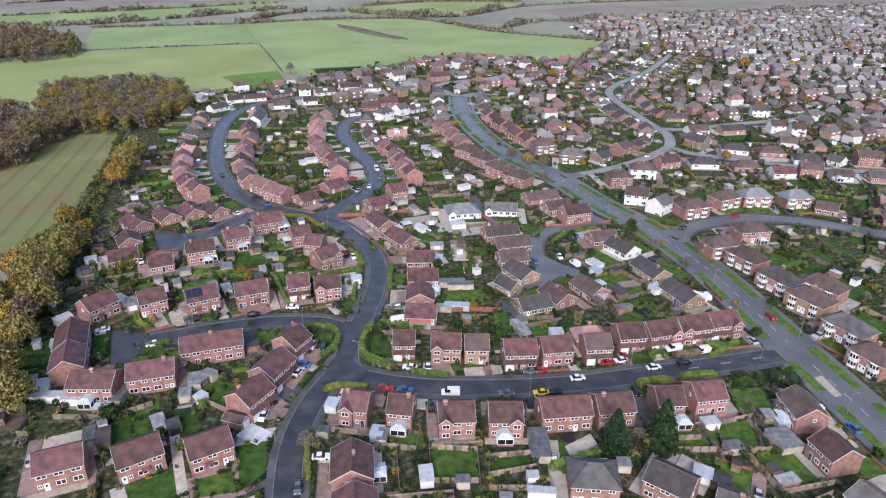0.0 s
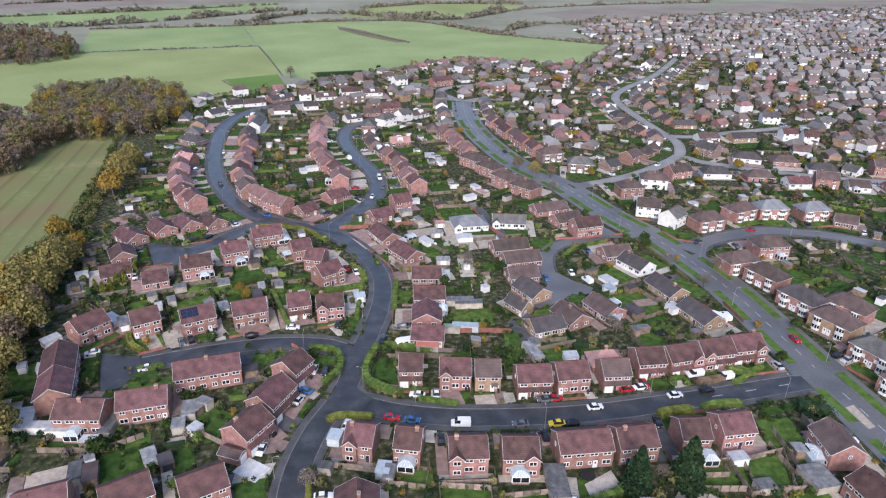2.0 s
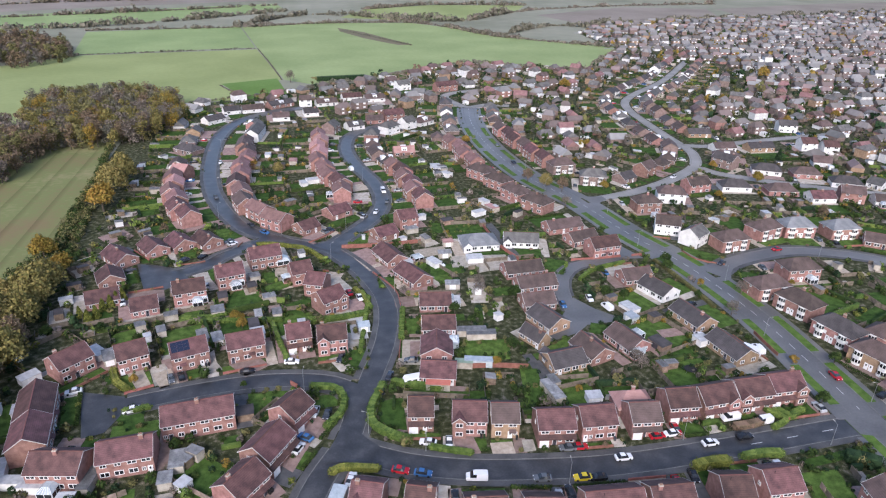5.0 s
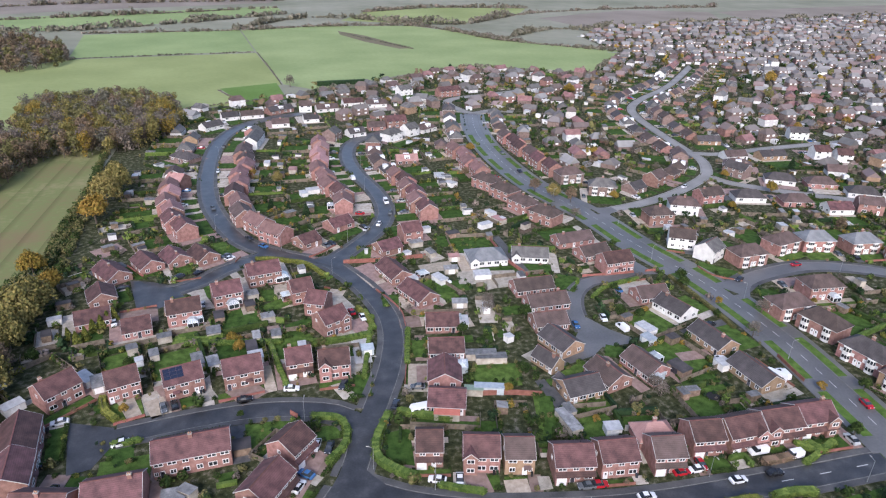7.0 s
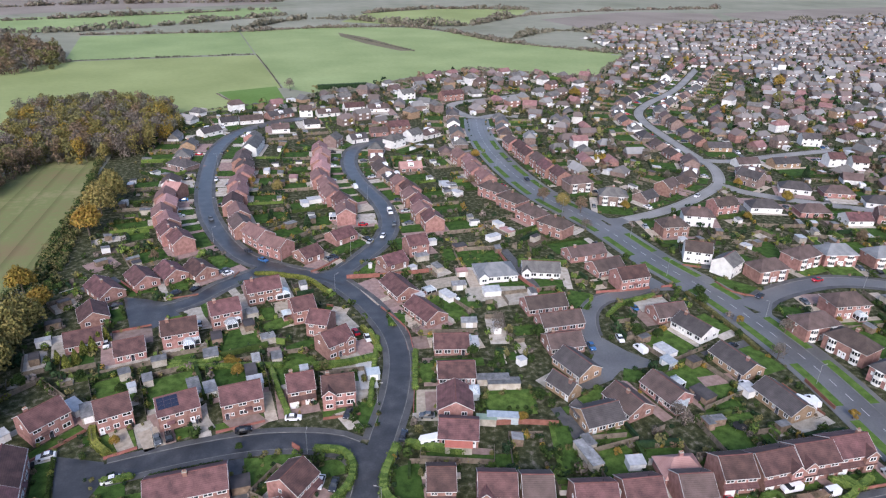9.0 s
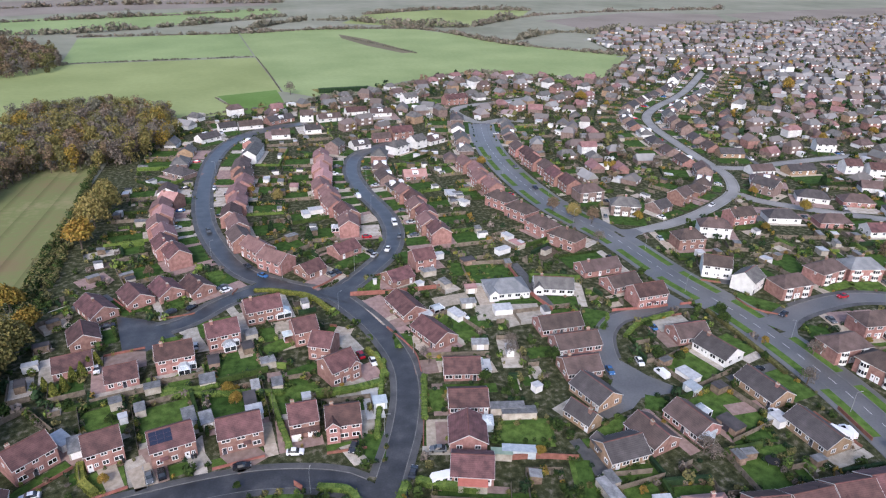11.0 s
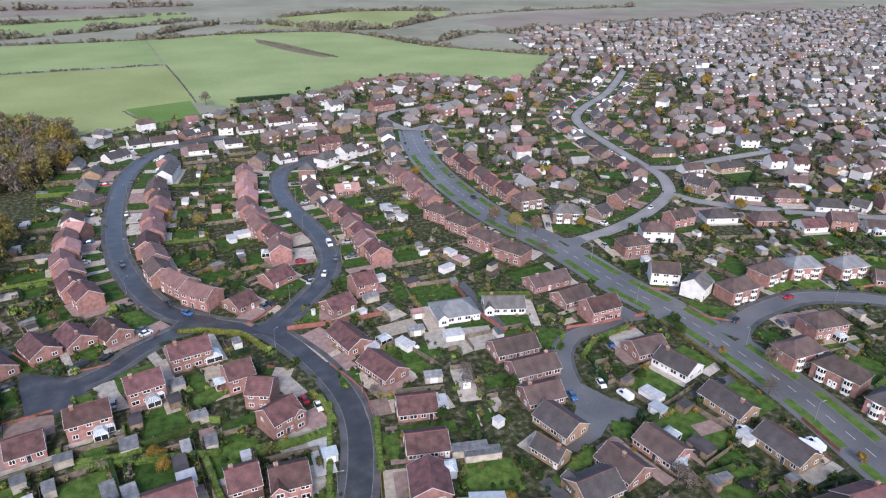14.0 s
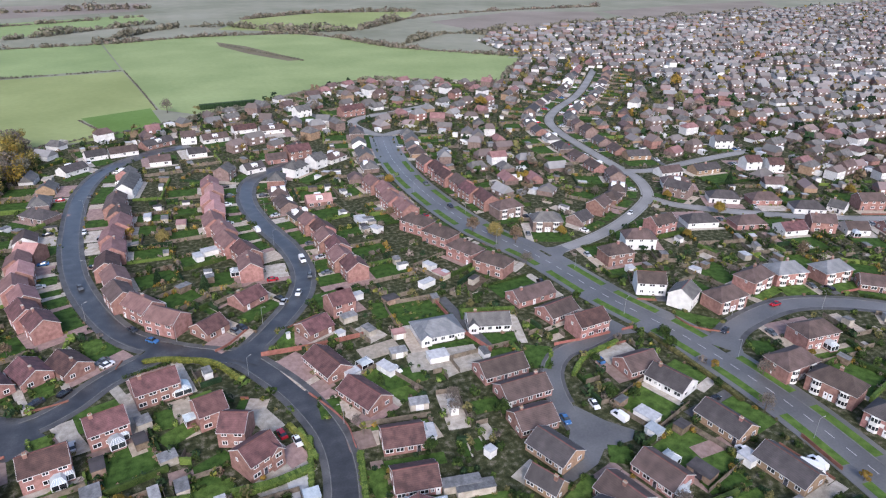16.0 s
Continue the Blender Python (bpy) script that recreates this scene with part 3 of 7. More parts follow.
HEADS['head_close'] = [(89.8, 213.7), (94.1, 205.1), (98.9, 199.3), (95.9, 196.4), (87.3, 196.3), (82.9, 192.7), (71.9, 189.4), (70.8, 191.9), (80.9, 195.5), (80.4, 201.9)]
FIELDS = {}
FIELDS['stubble_field'] = ('stubble', [(-182, 346), (-154, 378), (-137, 438), (-108, 455), (-98, 380), (-97, 322), (-95, 293), (-103, 268), (-112, 248), (-128, 221)])
FIELDS['north_field'] = ('field_b', [(-242, 952), (-61, 992), (-35, 803), (-212, 773)])
FIELDS['west_field'] = ('field_c', [(-320, 660), (-265, 702), (-207, 765), (-33, 789), (-7, 615), (-57, 597), (-34, 542), (-80, 537), (-124, 500), (-172, 491), (-241, 481)])
FIELDS['paddock'] = ('paddock', [(-56, 604), (-11, 622), (-3, 559), (-32, 541)])
FIELDS['large_field'] = ('field_a', [(-59, 992), (43, 1029), (177, 1022), (224, 959), (259, 878), (379, 765), (310, 663), (265, 618), (236, 653), (165, 681), (100, 646), (53, 606), (21, 589), (-5, 615), (-32, 793)])
FIELDS['far_green'] = ('field_b', [(-462, 1078), (-416, 1147), (-192, 1252), (-15, 1337), (-0, 1215), (-145, 1088), (-257, 1015), (-358, 977), (-406, 939)])
FIELDS['far_brown'] = ('brown_field', [(410, 1118), (633, 1249), (789, 1212), (715, 1050), (534, 991), (440, 963)])
FIELDS['far_pale'] = ('field_c', [(82, 1096), (132, 1223), (270, 1303), (448, 1289), (395, 1179), (275, 1060), (199, 1043)])
FIELDS['far_stubble'] = ('brown_field', [(807, 1211), (1067, 1296), (1382, 1366), (1263, 1199), (1144, 1135), (779, 1082)])
FIELDS['far_meadow'] = ('brown_field', [(-598, 1416), (-340, 1531), (-3, 1576), (-26, 1400), (-288, 1281), (-493, 1155)])
FIELDS['bare_strip'] = ('soil', [(68, 970), (98, 922), (141, 807), (125, 804), (92, 865), (68, 932)])
TOWN = [(-97, 183), (-97, 208), (-95, 234), (-93, 268), (-94, 314), (-99, 386), (-100, 441), (-78, 525), (-17, 557), (68, 604), (157, 671), (234, 646), (283, 618), (368, 738), (385, 887), (475, 989), (686, 1025), (1154, 1134), (1632, 1255), (2500, 1300), (2500, -60), (-90, -60)]
WOODS = {}
WOODS['main_wood'] = [(-149, 422), (-177, 536), (-136, 561), (-78, 530), (-68, 473), (-84, 437), (-102, 426), (-131, 419)]
WOODS['west_wood'] = [(-185, 360), (-247, 504), (-173, 475), (-135, 419), (-138, 380), (-145, 353)]
WOODS['far_wood'] = [(-296, 689), (-375, 893), (-289, 882), (-215, 803), (-201, 723), (-233, 695)]
EDGE_TREES = [(-95.5, 240.4), (-86.0, 229.4), (-94.0, 218.6), (-83.2, 205.1), (-95.5, 205.8), (-84.7, 196.7), (-85.9, 184.4), (-81.1, 162.1), (-75.2, 156.1), (-91.4, 185.6), (-85.1, 250.5), (-84.8, 347.2), (-114.1, 241.8), (-99.0, 234.3), (-86.5, 375.6), (-85.8, 329.6), (-84.4, 263.8), (-86.0, 240.8), (-92.8, 228.7), (-84.1, 216.6), (-89.6, 197.8), (-83.1, 186.8), (-81.7, 169.7), (-94.1, 277.5), (-100.8, 214.2)]
NAMED_TREES = [('conifer', 67.7, 111.1, 1.20), ('conifer', 79.6, 110.1, 1.32), ('bare_tree', -3.4, 126.9, 0.75), ('bare_tree', 75.4, 113.0, 0.60), ('green_tree', 132.6, 146.6, 0.75), ('small_yellow_tree', 138.0, 164.5, 0.90), ('green_tree', 150.2, 162.0, 0.70), ('green_tree', -50.2, 147.1, 0.75), ('small_yellow_tree', 17.2, 173.8, 0.60), ('green_tree', 135.3, 231.8, 0.80), ('bare_tree', 91.9, 174.0, 0.80), ('rust_tree', 114.5, 330.2, 0.80), ('rust_tree', 126.2, 313.2, 0.90), ('golden_tree', 131.5, 360.3, 0.60), ('green_tree', 155.8, 255.2, 0.50), ('small_yellow_tree', 171.0, 206.4, 0.80), ('bare_tree', 149.3, 204.7, 0.80), ('golden_tree', 422.8, 558.0, 1.60), ('golden_tree', 222.7, 544.7, 1.20), ('golden_tree', 379.5, 420.7, 0.80), ('golden_tree', -22.4, 376.5, 0.70), ('olive_tree', -9.5, 365.4, 0.60), ('conifer', -12.5, 329.5, 0.50), ('golden_tree', 314.9, 303.9, 0.80), ('bare_tree', 119.8, 293.0, 0.90), ('olive_tree', 120.8, 321.5, 0.70), ('rust_tree', 86.2, 358.4, 0.60), ('green_tree', 69.4, 217.1, 0.90), ('bare_tree', 58.1, 222.6, 0.70), ('bare_tree', -0.0, 603.4, 1.50)]
NAMED_TREES += [('bare_tree', 32.6, 227.6, 0.50), ('small_green_tree', 24.6, 277.5, 0.50)]
HEDGE_LINES = [
    ([(18.5, 177.6), (16.3, 173.2), (14.1, 168.0), (13.9, 162.7), (17.1, 158.3), (21.6, 154.7)], 1.20, 1.95, 'hedge'),
    ([(21.6, 178.4), (26.1, 176.1), (33.8, 173.1)], 1.08, 1.84, 'hedge'),
    ([(-0.4, 180.9), (5.5, 178.9), (7.6, 173.9), (6.2, 168.3), (2.2, 163.7)], 0.96, 1.72, 'hedge'),
    ([(2.6, 148.1), (5.7, 148.9), (13.1, 146.9)], 0.96, 1.61, 'yellow_green'),
    ([(85.8, 132.5), (89.4, 132.8), (94.4, 132.5)], 1.44, 2.07, 'yellow_green'),
    ([(98.9, 132.9), (104.3, 133.0), (108.6, 132.2)], 1.20, 1.84, 'hedge'),
    ([(51.6, 108.5), (56.0, 109.1), (63.8, 110.6)], 1.20, 1.95, 'hedge'),
    ([(-3.5, 116.9), (-3.4, 125.9), (-2.5, 131.7)], 0.72, 1.49, 'yellow_green'),
    ([(20.5, 226.7), (16.6, 206.9), (14.2, 194.8)], 0.72, 1.38, 'hedge'),
    ([(18.7, 230.4), (19.6, 223.7), (20.3, 219.9)], 0.84, 1.49, 'hedge'),
    ([(30.6, 216.9), (27.3, 199.5)], 0.84, 1.49, 'hedge'),
    ([(-39.6, 222.2), (-24.0, 220.0), (-8.3, 217.4)], 0.84, 1.61, 'hedge'),
    ([(1.2, 214.1), (11.0, 214.9), (18.6, 216.3)], 0.72, 1.38, 'hedge'),
    ([(-7.9, 274.2), (1.0, 269.4), (7.4, 258.4)], 0.84, 1.49, 'yellow_green'),
    ([(118.6, 146.6), (120.4, 143.7), (125.1, 145.3)], 1.08, 1.61, 'hedge'),
    ([(119.4, 234.8), (105.7, 231.5), (97.5, 225.4)], 0.84, 1.38, 'hedge'),
    ([(132.5, 234.4), (133.9, 214.7), (134.2, 197.9)], 0.72, 1.26, 'olive'),
    ([(123.1, 127.8), (126.3, 126.1), (129.1, 123.9)], 1.68, 2.76, 'conifer'),
    ([(103.5, 143.0), (106.9, 142.8), (111.0, 143.1)], 1.2, 1.7, 'rust'),
    ([(26.4, 151.7), (30.9, 149.6), (35.5, 147.7)], 0.9, 1.3, 'hedge'),
    ([(-11.2, 215.5), (-8.8, 203.8), (-6.7, 194.7)], 0.8, 1.6, 'hedge'),
    ([(-54.4, 199.7), (-52.5, 193.8), (-48.8, 189.4)], 1.1, 1.4, 'yellow_green'),
    ([(-47.9, 180.2), (-44.8, 180.1), (-41.9, 180.6)], 0.8, 1.5, 'hedge'),
    ([(-39.3, 223.8), (-30.6, 222.9), (-25.6, 223.7)], 1.0, 1.8, 'hedge'),
    ([(0.4, 215.3), (9.3, 214.9), (18.9, 216.6)], 1.0, 1.8, 'hedge'),
    ([(16.6, 233.6), (18.7, 227.3), (19.9, 221.7)], 0.8, 1.5, 'yellow_green'),
    ([(-17.2, 277.2), (-10.7, 275.9), (-2.6, 271.5), (0.4, 267.9)], 0.8, 1.4, 'yellow_green'),
    ([(116.0, 146.9), (118.3, 142.9), (113.5, 140.7)], 0.8, 1.5, 'hedge'),
    ([(22.3, 605.2), (42.5, 607.5), (63.2, 609.9)], 2.40, 4.02, 'conifer'),
]
FIELD_HEDGES = [
    ([(-211, 769), (-126, 781), (-35, 794)], 1.3, 1.8, 0.8),
    ([(-245, 964), (-59, 985), (43, 1022), (177, 1022), (229, 945), (264, 865), (375, 756)], 3.5, 6, 0.1),
    ([(-32, 793), (-18, 698), (-7, 615)], 0.6, 0.6, 0.4),
    ([(-57, 599), (-32, 541)], 0.8, 0.9, 0.4),
    ([(-108, 455), (-98, 380), (-96, 318), (-94, 290), (-102, 265)], 2.0, 3.5, 0.2),
    ([(-402, 928), (-358, 977), (-254, 1001), (-144, 1072), (-0, 1195)], 5, 9, 0.15),
    ([(-405, 1115), (-187, 1212), (-15, 1301)], 5, 8, 0.3),
    ([(-67, 993), (12, 1120), (84, 1131), (199, 1043), (271, 1043)], 6, 10, 0.15),
    ([(271, 1043), (428, 1197), (645, 1273), (871, 1310)], 6, 9, 0.15),
    ([(265, 871), (375, 970), (433, 949), (475, 989)], 5, 8, 0.2),
    ([(479, 997), (697, 1042), (1164, 1145)], 5, 8, 0.3),
    ([(-79, 533), (-17, 561), (21, 584)], 1.8, 2.6, 0.3),
    ([(21, 584), (68, 609), (158, 675), (236, 653), (283, 618)], 2.2, 3.6, 0.25),
    ([(368, 738), (314, 674), (286, 625)], 2.5, 5, 0.2),
    ([(70, 950), (140, 802)], 1.5, 1.5, 0.5),
    ([(-289, 706), (-274, 729), (-206, 761)], 3, 5, 0.2),
    ([(132, 1223), (270, 1303), (448, 1289)], 5, 7, 0.3),
    ([(-473, 1317), (-311, 1395), (-4, 1453)], 6, 9, 0.3),
    ([(-154, 441), (-132, 430), (-108, 452)], 2.5, 5, 0.2),
    ([(-95, 329), (-91, 280), (-94, 243), (-93, 218), (-91, 196), (-91, 179)], 2.5, 4, 0.2),
    ([(-91, 328), (-87, 279), (-90, 242), (-90, 217), (-87, 196), (-85, 177)], 2.0, 3, 0.3),
]
LAWNS = [[(24.9, 120.8), (35.9, 117.5), (33.9, 108.0), (23.3, 110.2)], [(38.3, 114.7), (48.1, 113.9), (47.8, 109.4), (36.2, 109.2)], [(16.4, 127.6), (24.6, 126.3), (23.6, 121.1), (16.8, 121.6)], [(-19.8, 131.3), (-12.2, 131.7), (-13.3, 118.9), (-18.4, 117.0)], [(-28.4, 122.2), (-20.4, 123.6), (-18.4, 116.7), (-27.5, 116.7)], [(109.4, 126.1), (118.6, 125.4), (116.1, 114.6), (105.8, 116.1)], [(96.4, 113.7), (108.0, 114.5), (102.8, 103.2), (94.1, 105.1)], [(85.2, 114.0), (93.3, 114.4), (92.1, 105.5), (82.2, 107.6)], [(16.6, 171.3), (23.1, 172.6), (22.0, 159.1), (15.7, 161.6)], [(46.2, 195.1), (59.5, 193.5), (57.8, 185.2), (43.6, 187.4)], [(-17.4, 181.9), (-9.9, 180.4), (-12.6, 171.7), (-16.6, 173.0)], [(11.5, 197.1), (17.3, 197.5), (15.2, 186.9), (9.3, 186.6)]]
LAWNS += [[(104.4, 178.5), (113.7, 178.3), (112.8, 173.5), (104.4, 173.9)], [(104.7, 172.9), (113.2, 172.5), (112.8, 168.8), (104.4, 169.0)], [(58.2, 178.3), (61.8, 178.1), (57.7, 161.6), (54.2, 161.0)], [(71.5, 173.2), (78.9, 173.5), (77.0, 167.2), (68.4, 167.5)], [(111.8, 129.6), (132.0, 131.0), (132.4, 128.5), (111.8, 127.1)], [(150.4, 245.2), (162.1, 232.1), (153.8, 230.3), (147.8, 240.2)], [(64.3, 280.1), (75.7, 280.7), (74.6, 272.0), (64.1, 271.0)], [(-54.1, 273.5), (-52.3, 275.7), (-48.1, 265.0), (-48.7, 264.4)], [(-47.1, 276.4), (-42.5, 277.7), (-39.8, 270.8), (-44.1, 268.3)], [(-1.7, 171.5), (1.1, 177.2), (7.1, 176.6), (6.2, 172.3)], [(-52.2, 181.5), (-43.8, 182.3), (-42.0, 174.1), (-45.6, 172.6)], [(156.7, 337.8), (165.3, 330.6), (153.3, 319.4), (143.2, 322.7)]]
OUTBUILDINGS = [(-54.1, 140.7, 2.6, 6, 'grey'), (-50.7, 139.6, 3, 6, 'brown'), (-70.5, 162.3, 8, 3, 'white'), (-38.8, 142.4, 3, 5, 'grey'), (-35.0, 140.3, 3, 4, 'dark'), (-32.0, 158.2, 3.2, 6, 'grey'), (-33.8, 152.6, 3, 4, 'grey'), (-61.9, 156.7, 5, 3, 'white'), (3.5, 140.5, 3, 4, 'glass'), (0.6, 130.9, 3, 2.4, 'grey'), (13.4, 127.5, 3, 4, 'glass'), (11.7, 114.6, 4, 3.5, 'glass'), (22.3, 111.4, 5, 3, 'white'), (29.9, 108.1, 3, 2.5, 'grey'), (50.6, 115.6, 4.5, 10, 'grey'), (67.4, 105.3, 3, 3, 'grey'), (45.9, 101.3, 6, 2, 'white'), (95.3, 113.9, 4, 3, 'white'), (95.8, 105.0, 4, 3, 'grey'), (109.5, 104.6, 7, 6, 'grey'), (114.5, 109.8, 2.5, 6, 'glass'), (83.6, 98.8, 4, 4, 'white'), (86.3, 96.0, 4, 4, 'dark'), (92.8, 99.6, 2, 2, 'brown')]
OUTBUILDINGS += [(-77.7, 242.4, 4, 2.5, 'white'), (-60.4, 208.3, 3, 6, 'white'), (-56.7, 205.3, 3, 6, 'grey'), (-47.8, 214.0, 2, 2, 'white'), (-31.6, 211.1, 3, 6, 'grey'), (-27.2, 209.2, 3, 5, 'grey'), (-42.7, 225.7, 4, 3, 'grey'), (-28.5, 225.9, 4, 5, 'grey'), (-17.5, 172.5, 4, 4, 'dark'), (-79.1, 186.3, 3, 2, 'white'), (-75.5, 199.3, 5, 3, 'white'), (63.0, 165.2, 3, 9, 'grey'), (51.6, 196.0, 9, 3, 'grey'), (47.0, 182.4, 8, 2.5, 'glass'), (72.9, 160.5, 4, 3, 'white'), (48.6, 216.9, 3, 5, 'white'), (42.3, 193.7, 4, 3, 'glass'), (96.1, 179.6, 4, 2.5, 'glass'), (104.7, 201.8, 6, 4, 'white'), (103.7, 180.5, 6, 4, 'dark'), (37.5, 248.3, 3, 4, 'white'), (47.6, 247.1, 6, 3, 'white'), (53.3, 253.6, 5, 3, 'grey'), (50.4, 228.8, 5, 3, 'grey')]
OUTBUILDINGS += [(24.3, 275.1, 1, 1, 'white'), (63.6, 247.4, 6, 4, 'white'), (72.6, 357.4, 8, 5, 'white'), (75.6, 345.9, 5, 4, 'white'), (83.9, 304.4, 5, 3, 'white'), (85.2, 296.2, 6, 4, 'pink'), (77.7, 291.8, 3, 6, 'white'), (-15.2, 394.3, 5, 3, 'white'), (-1.8, 380.8, 6, 4, 'pink'), (7.0, 347.7, 4, 6, 'white'), (2.5, 343.9, 5, 3, 'white')]
PAVED = [('gravel', [(16.6, 264.3), (24.3, 263.7), (29.1, 248.6), (23.3, 247.0)]), ('block_paving', [(23.9, 245.7), (29.3, 247.4), (31.8, 242.7), (26.9, 240.6)]), ('gravel', [(27.6, 199.4), (33.4, 198.3), (31.1, 187.9), (25.5, 188.3)]), ('gravel', [(32.0, 224.4), (37.4, 224.0), (36.2, 218.8), (31.0, 219.0)]), ('concrete', [(-19.4, 136.3), (-10.6, 136.1), (-12.2, 131.7), (-20.1, 131.4)]), ('concrete', [(4.8, 193.6), (8.3, 194.5), (11.9, 187.0), (7.7, 186.9)]), ('block_paving', [(-1.7, 170.9), (2.2, 167.1), (-6.2, 150.4), (-9.2, 153.6)]), ('block_paving', [(-15.5, 139.7), (-12.1, 145.7), (-7.1, 142.3), (-9.2, 139.4)]), ('concrete', [(62.6, 243.7), (76.3, 247.3), (76.2, 241.1), (62.9, 237.8)]), ('concrete', [(-45.0, 199.1), (-41.3, 200.7), (-35.1, 188.5), (-39.5, 188.0)]), ('concrete', [(-30.2, 202.2), (-28.0, 205.0), (-25.3, 190.7), (-28.3, 189.9)])]
PAVED += [('concrete', [(-52.8, 282.7), (-51.0, 283.3), (-44.9, 264.4), (-46.8, 263.6)]), ('concrete', [(-42.6, 286.3), (-40.6, 286.9), (-35.3, 268.6), (-37.2, 267.8)]), ('concrete', [(-39.8, 255.1), (-35.5, 256.9), (-29.4, 243.1), (-34.0, 242.4)]), ('gravel', [(135.9, 125.6), (139.3, 126.2), (138.0, 117.5), (134.1, 117.1)]), ('concrete', [(-36.1, 138.8), (-33.8, 139.4), (-29.0, 117.3), (-31.4, 117.5)]), ('block_paving', [(-54.0, 136.7), (-53.2, 138.5), (-48.5, 124.8), (-50.3, 123.5)]), ('concrete', [(57.1, 114.9), (64.9, 117.7), (65.1, 113.2), (56.9, 111.1)]), ('concrete', [(75.9, 155.3), (78.4, 155.3), (77.7, 148.8), (75.2, 148.7)]), ('concrete', [(49.0, 150.1), (51.8, 149.5), (51.3, 145.9), (48.3, 145.9)]), ('gravel', [(-51.2, 198.8), (-47.2, 200.1), (-42.8, 190.1), (-46.5, 189.4)])]
# lawns and yards: centre, turn, width, depth
GARDEN_LAWNS = [
    (-10.0, 241.1, 32, 8.5, 5.7),
    (-3.1, 226.8, 24, 9.9, 5.1),
    (-4.8, 217.5, 7, 12.0, 6.0),
    (-12.8, 248.4, 5, 4.6, 8.1),
    (-36.4, 226.7, 3, 5.6, 8.0),
    (-41.0, 249.6, 14, 5.0, 6.0),
    (-54.0, 273.2, 8, 5.4, 5.0),
    (-43.6, 275.0, 20, 6.4, 5.0),
    (-31.9, 291.8, 11, 5.8, 9.1),
    (28.1, 237.0, -5, 5.7, 7.9),
    (50.8, 242.7, 3, 12.5, 7.9),
    (31.9, 206.6, -8, 4.4, 9.2),
    (67.6, 222.6, -2, 7.9, 5.3),
    (23.5, 275.3, -10, 5.4, 12.0),
    (92.5, 237.5, -29, 7.9, 11.9),
    (89.9, 193.4, -29, 5.6, 6.2),
    (74.2, 186.6, 26, 11.5, 4.1),
]
GARDEN_LAWNS += [
    (106.9, 176.4, -4, 10.6, 4.3),
    (108.9, 170.3, 2, 9.2, 3.4),
    (160.9, 215.6, -21, 7.3, 7.7),
    (-27.8, 235.8, -8, 4.5, 7.0),
    (61.7, 280.5, -7, 16.5, 10.5),
    (34.6, 282.4, 24, 8.5, 7.9),
    (-9.0, 176.7, -9, 8.5, 9.7),
    (-24.8, 150.4, 15, 7.1, 7.3),
    (-43.3, 150.3, 7, 6.5, 4.0),
    (-31.2, 141.3, 4, 4.4, 8.4),
    (-43.3, 143.1, 6, 3.7, 5.5),
    (50.8, 188.5, -8, 13.8, 8.6),
    (59.6, 170.2, -13, 3.8, 15.0),
    (72.0, 170.9, -3, 10.1, 5.3),
    (42.6, 168.8, -9, 7.0, 4.0),
]
GARDEN_YARDS = [
    ('concrete', -51.2, 279.4, 18, 2.0, 17.0),
    ('concrete', -39.8, 282.6, 18, 2.2, 13.0),
    ('concrete', -35.2, 251.4, 15, 4.1, 11.0),
    ('concrete', -24.0, 264.2, 22, 2.8, 8.8),
    ('gravel', -19.2, 239.7, 13, 3.6, 5.3),
    ('white_paving', 15.0, 208.8, 1, 4.9, 12.7),
    ('concrete', 11.4, 238.4, 22, 5.4, 10.1),
    ('block_paving', 24.6, 259.0, 28, 8.0, 14.0),
    ('block_paving', 28.6, 247.6, 22, 5.6, 5.0),
    ('block_paving', 32.2, 222.1, -3, 6.8, 6.7),
    ('gravel', 49.3, 218.1, 3, 5.3, 5.3),
    ('concrete', 65.6, 247.2, -7, 22.0, 9.7),
    ('tarmac_drive', 80.0, 264.4, 3, 3.4, 34.2),
    ('block_paving', 112.8, 186.9, 1, 10.4, 4.3),
    ('block_paving', 15.7, 223.2, 21, 5.7, 7.5),
    ('block_paving', -9.9, 226.0, 4, 5.5, 4.1),
    ('gravel', 48.9, 258.6, 8, 12.6, 6.8),
    ('block_paving', -17.5, 195.2, 35, 8.0, 8.4),
]
GARDEN_YARDS += [
    ('block_paving', -12.6, 145.8, 32, 7.1, 7.0),
    ('white_paving', -15.9, 134.8, 48, 5.2, 6.8),
    ('block_paving', 35.1, 150.9, 4, 5.3, 6.9),
    ('gravel', 43.5, 147.8, -6, 5.5, 4.7),
    ('concrete', -28.9, 197.8, 27, 4.3, 9.6),
    ('gravel', -39.8, 193.1, 24, 4.9, 7.9),
    ('block_paving', 31.1, 193.2, -10, 4.4, 9.0),
]
OUTBUILDINGS += [
    (-27.6, 235.0, 3, 5, 'dark'),
    (-18.4, 240.7, 3, 4.5, 'dark'),
    (-17.7, 247.8, 3.5, 4, 'grey'),
    (-16.8, 215.0, 3, 5.5, 'dark'),
    (-12.4, 231.8, 4, 3.5, 'grey'),
    (-2.2, 213.1, 2.2, 2.2, 'white'),
    (49.2, 198.4, 9, 3, 'grey'),
    (60.1, 205.3, 2.2, 2.4, 'white'),
    (44.8, 278.9, 5, 3.5, 'grey'),
    (50.8, 291.7, 5, 2.8, 'white'),
    (61.5, 285.0, 5, 4, 'dark'),
    (102.5, 196.2, 4, 3, 'glass'),
    (117.6, 179.8, 4, 4, 'white'),
]
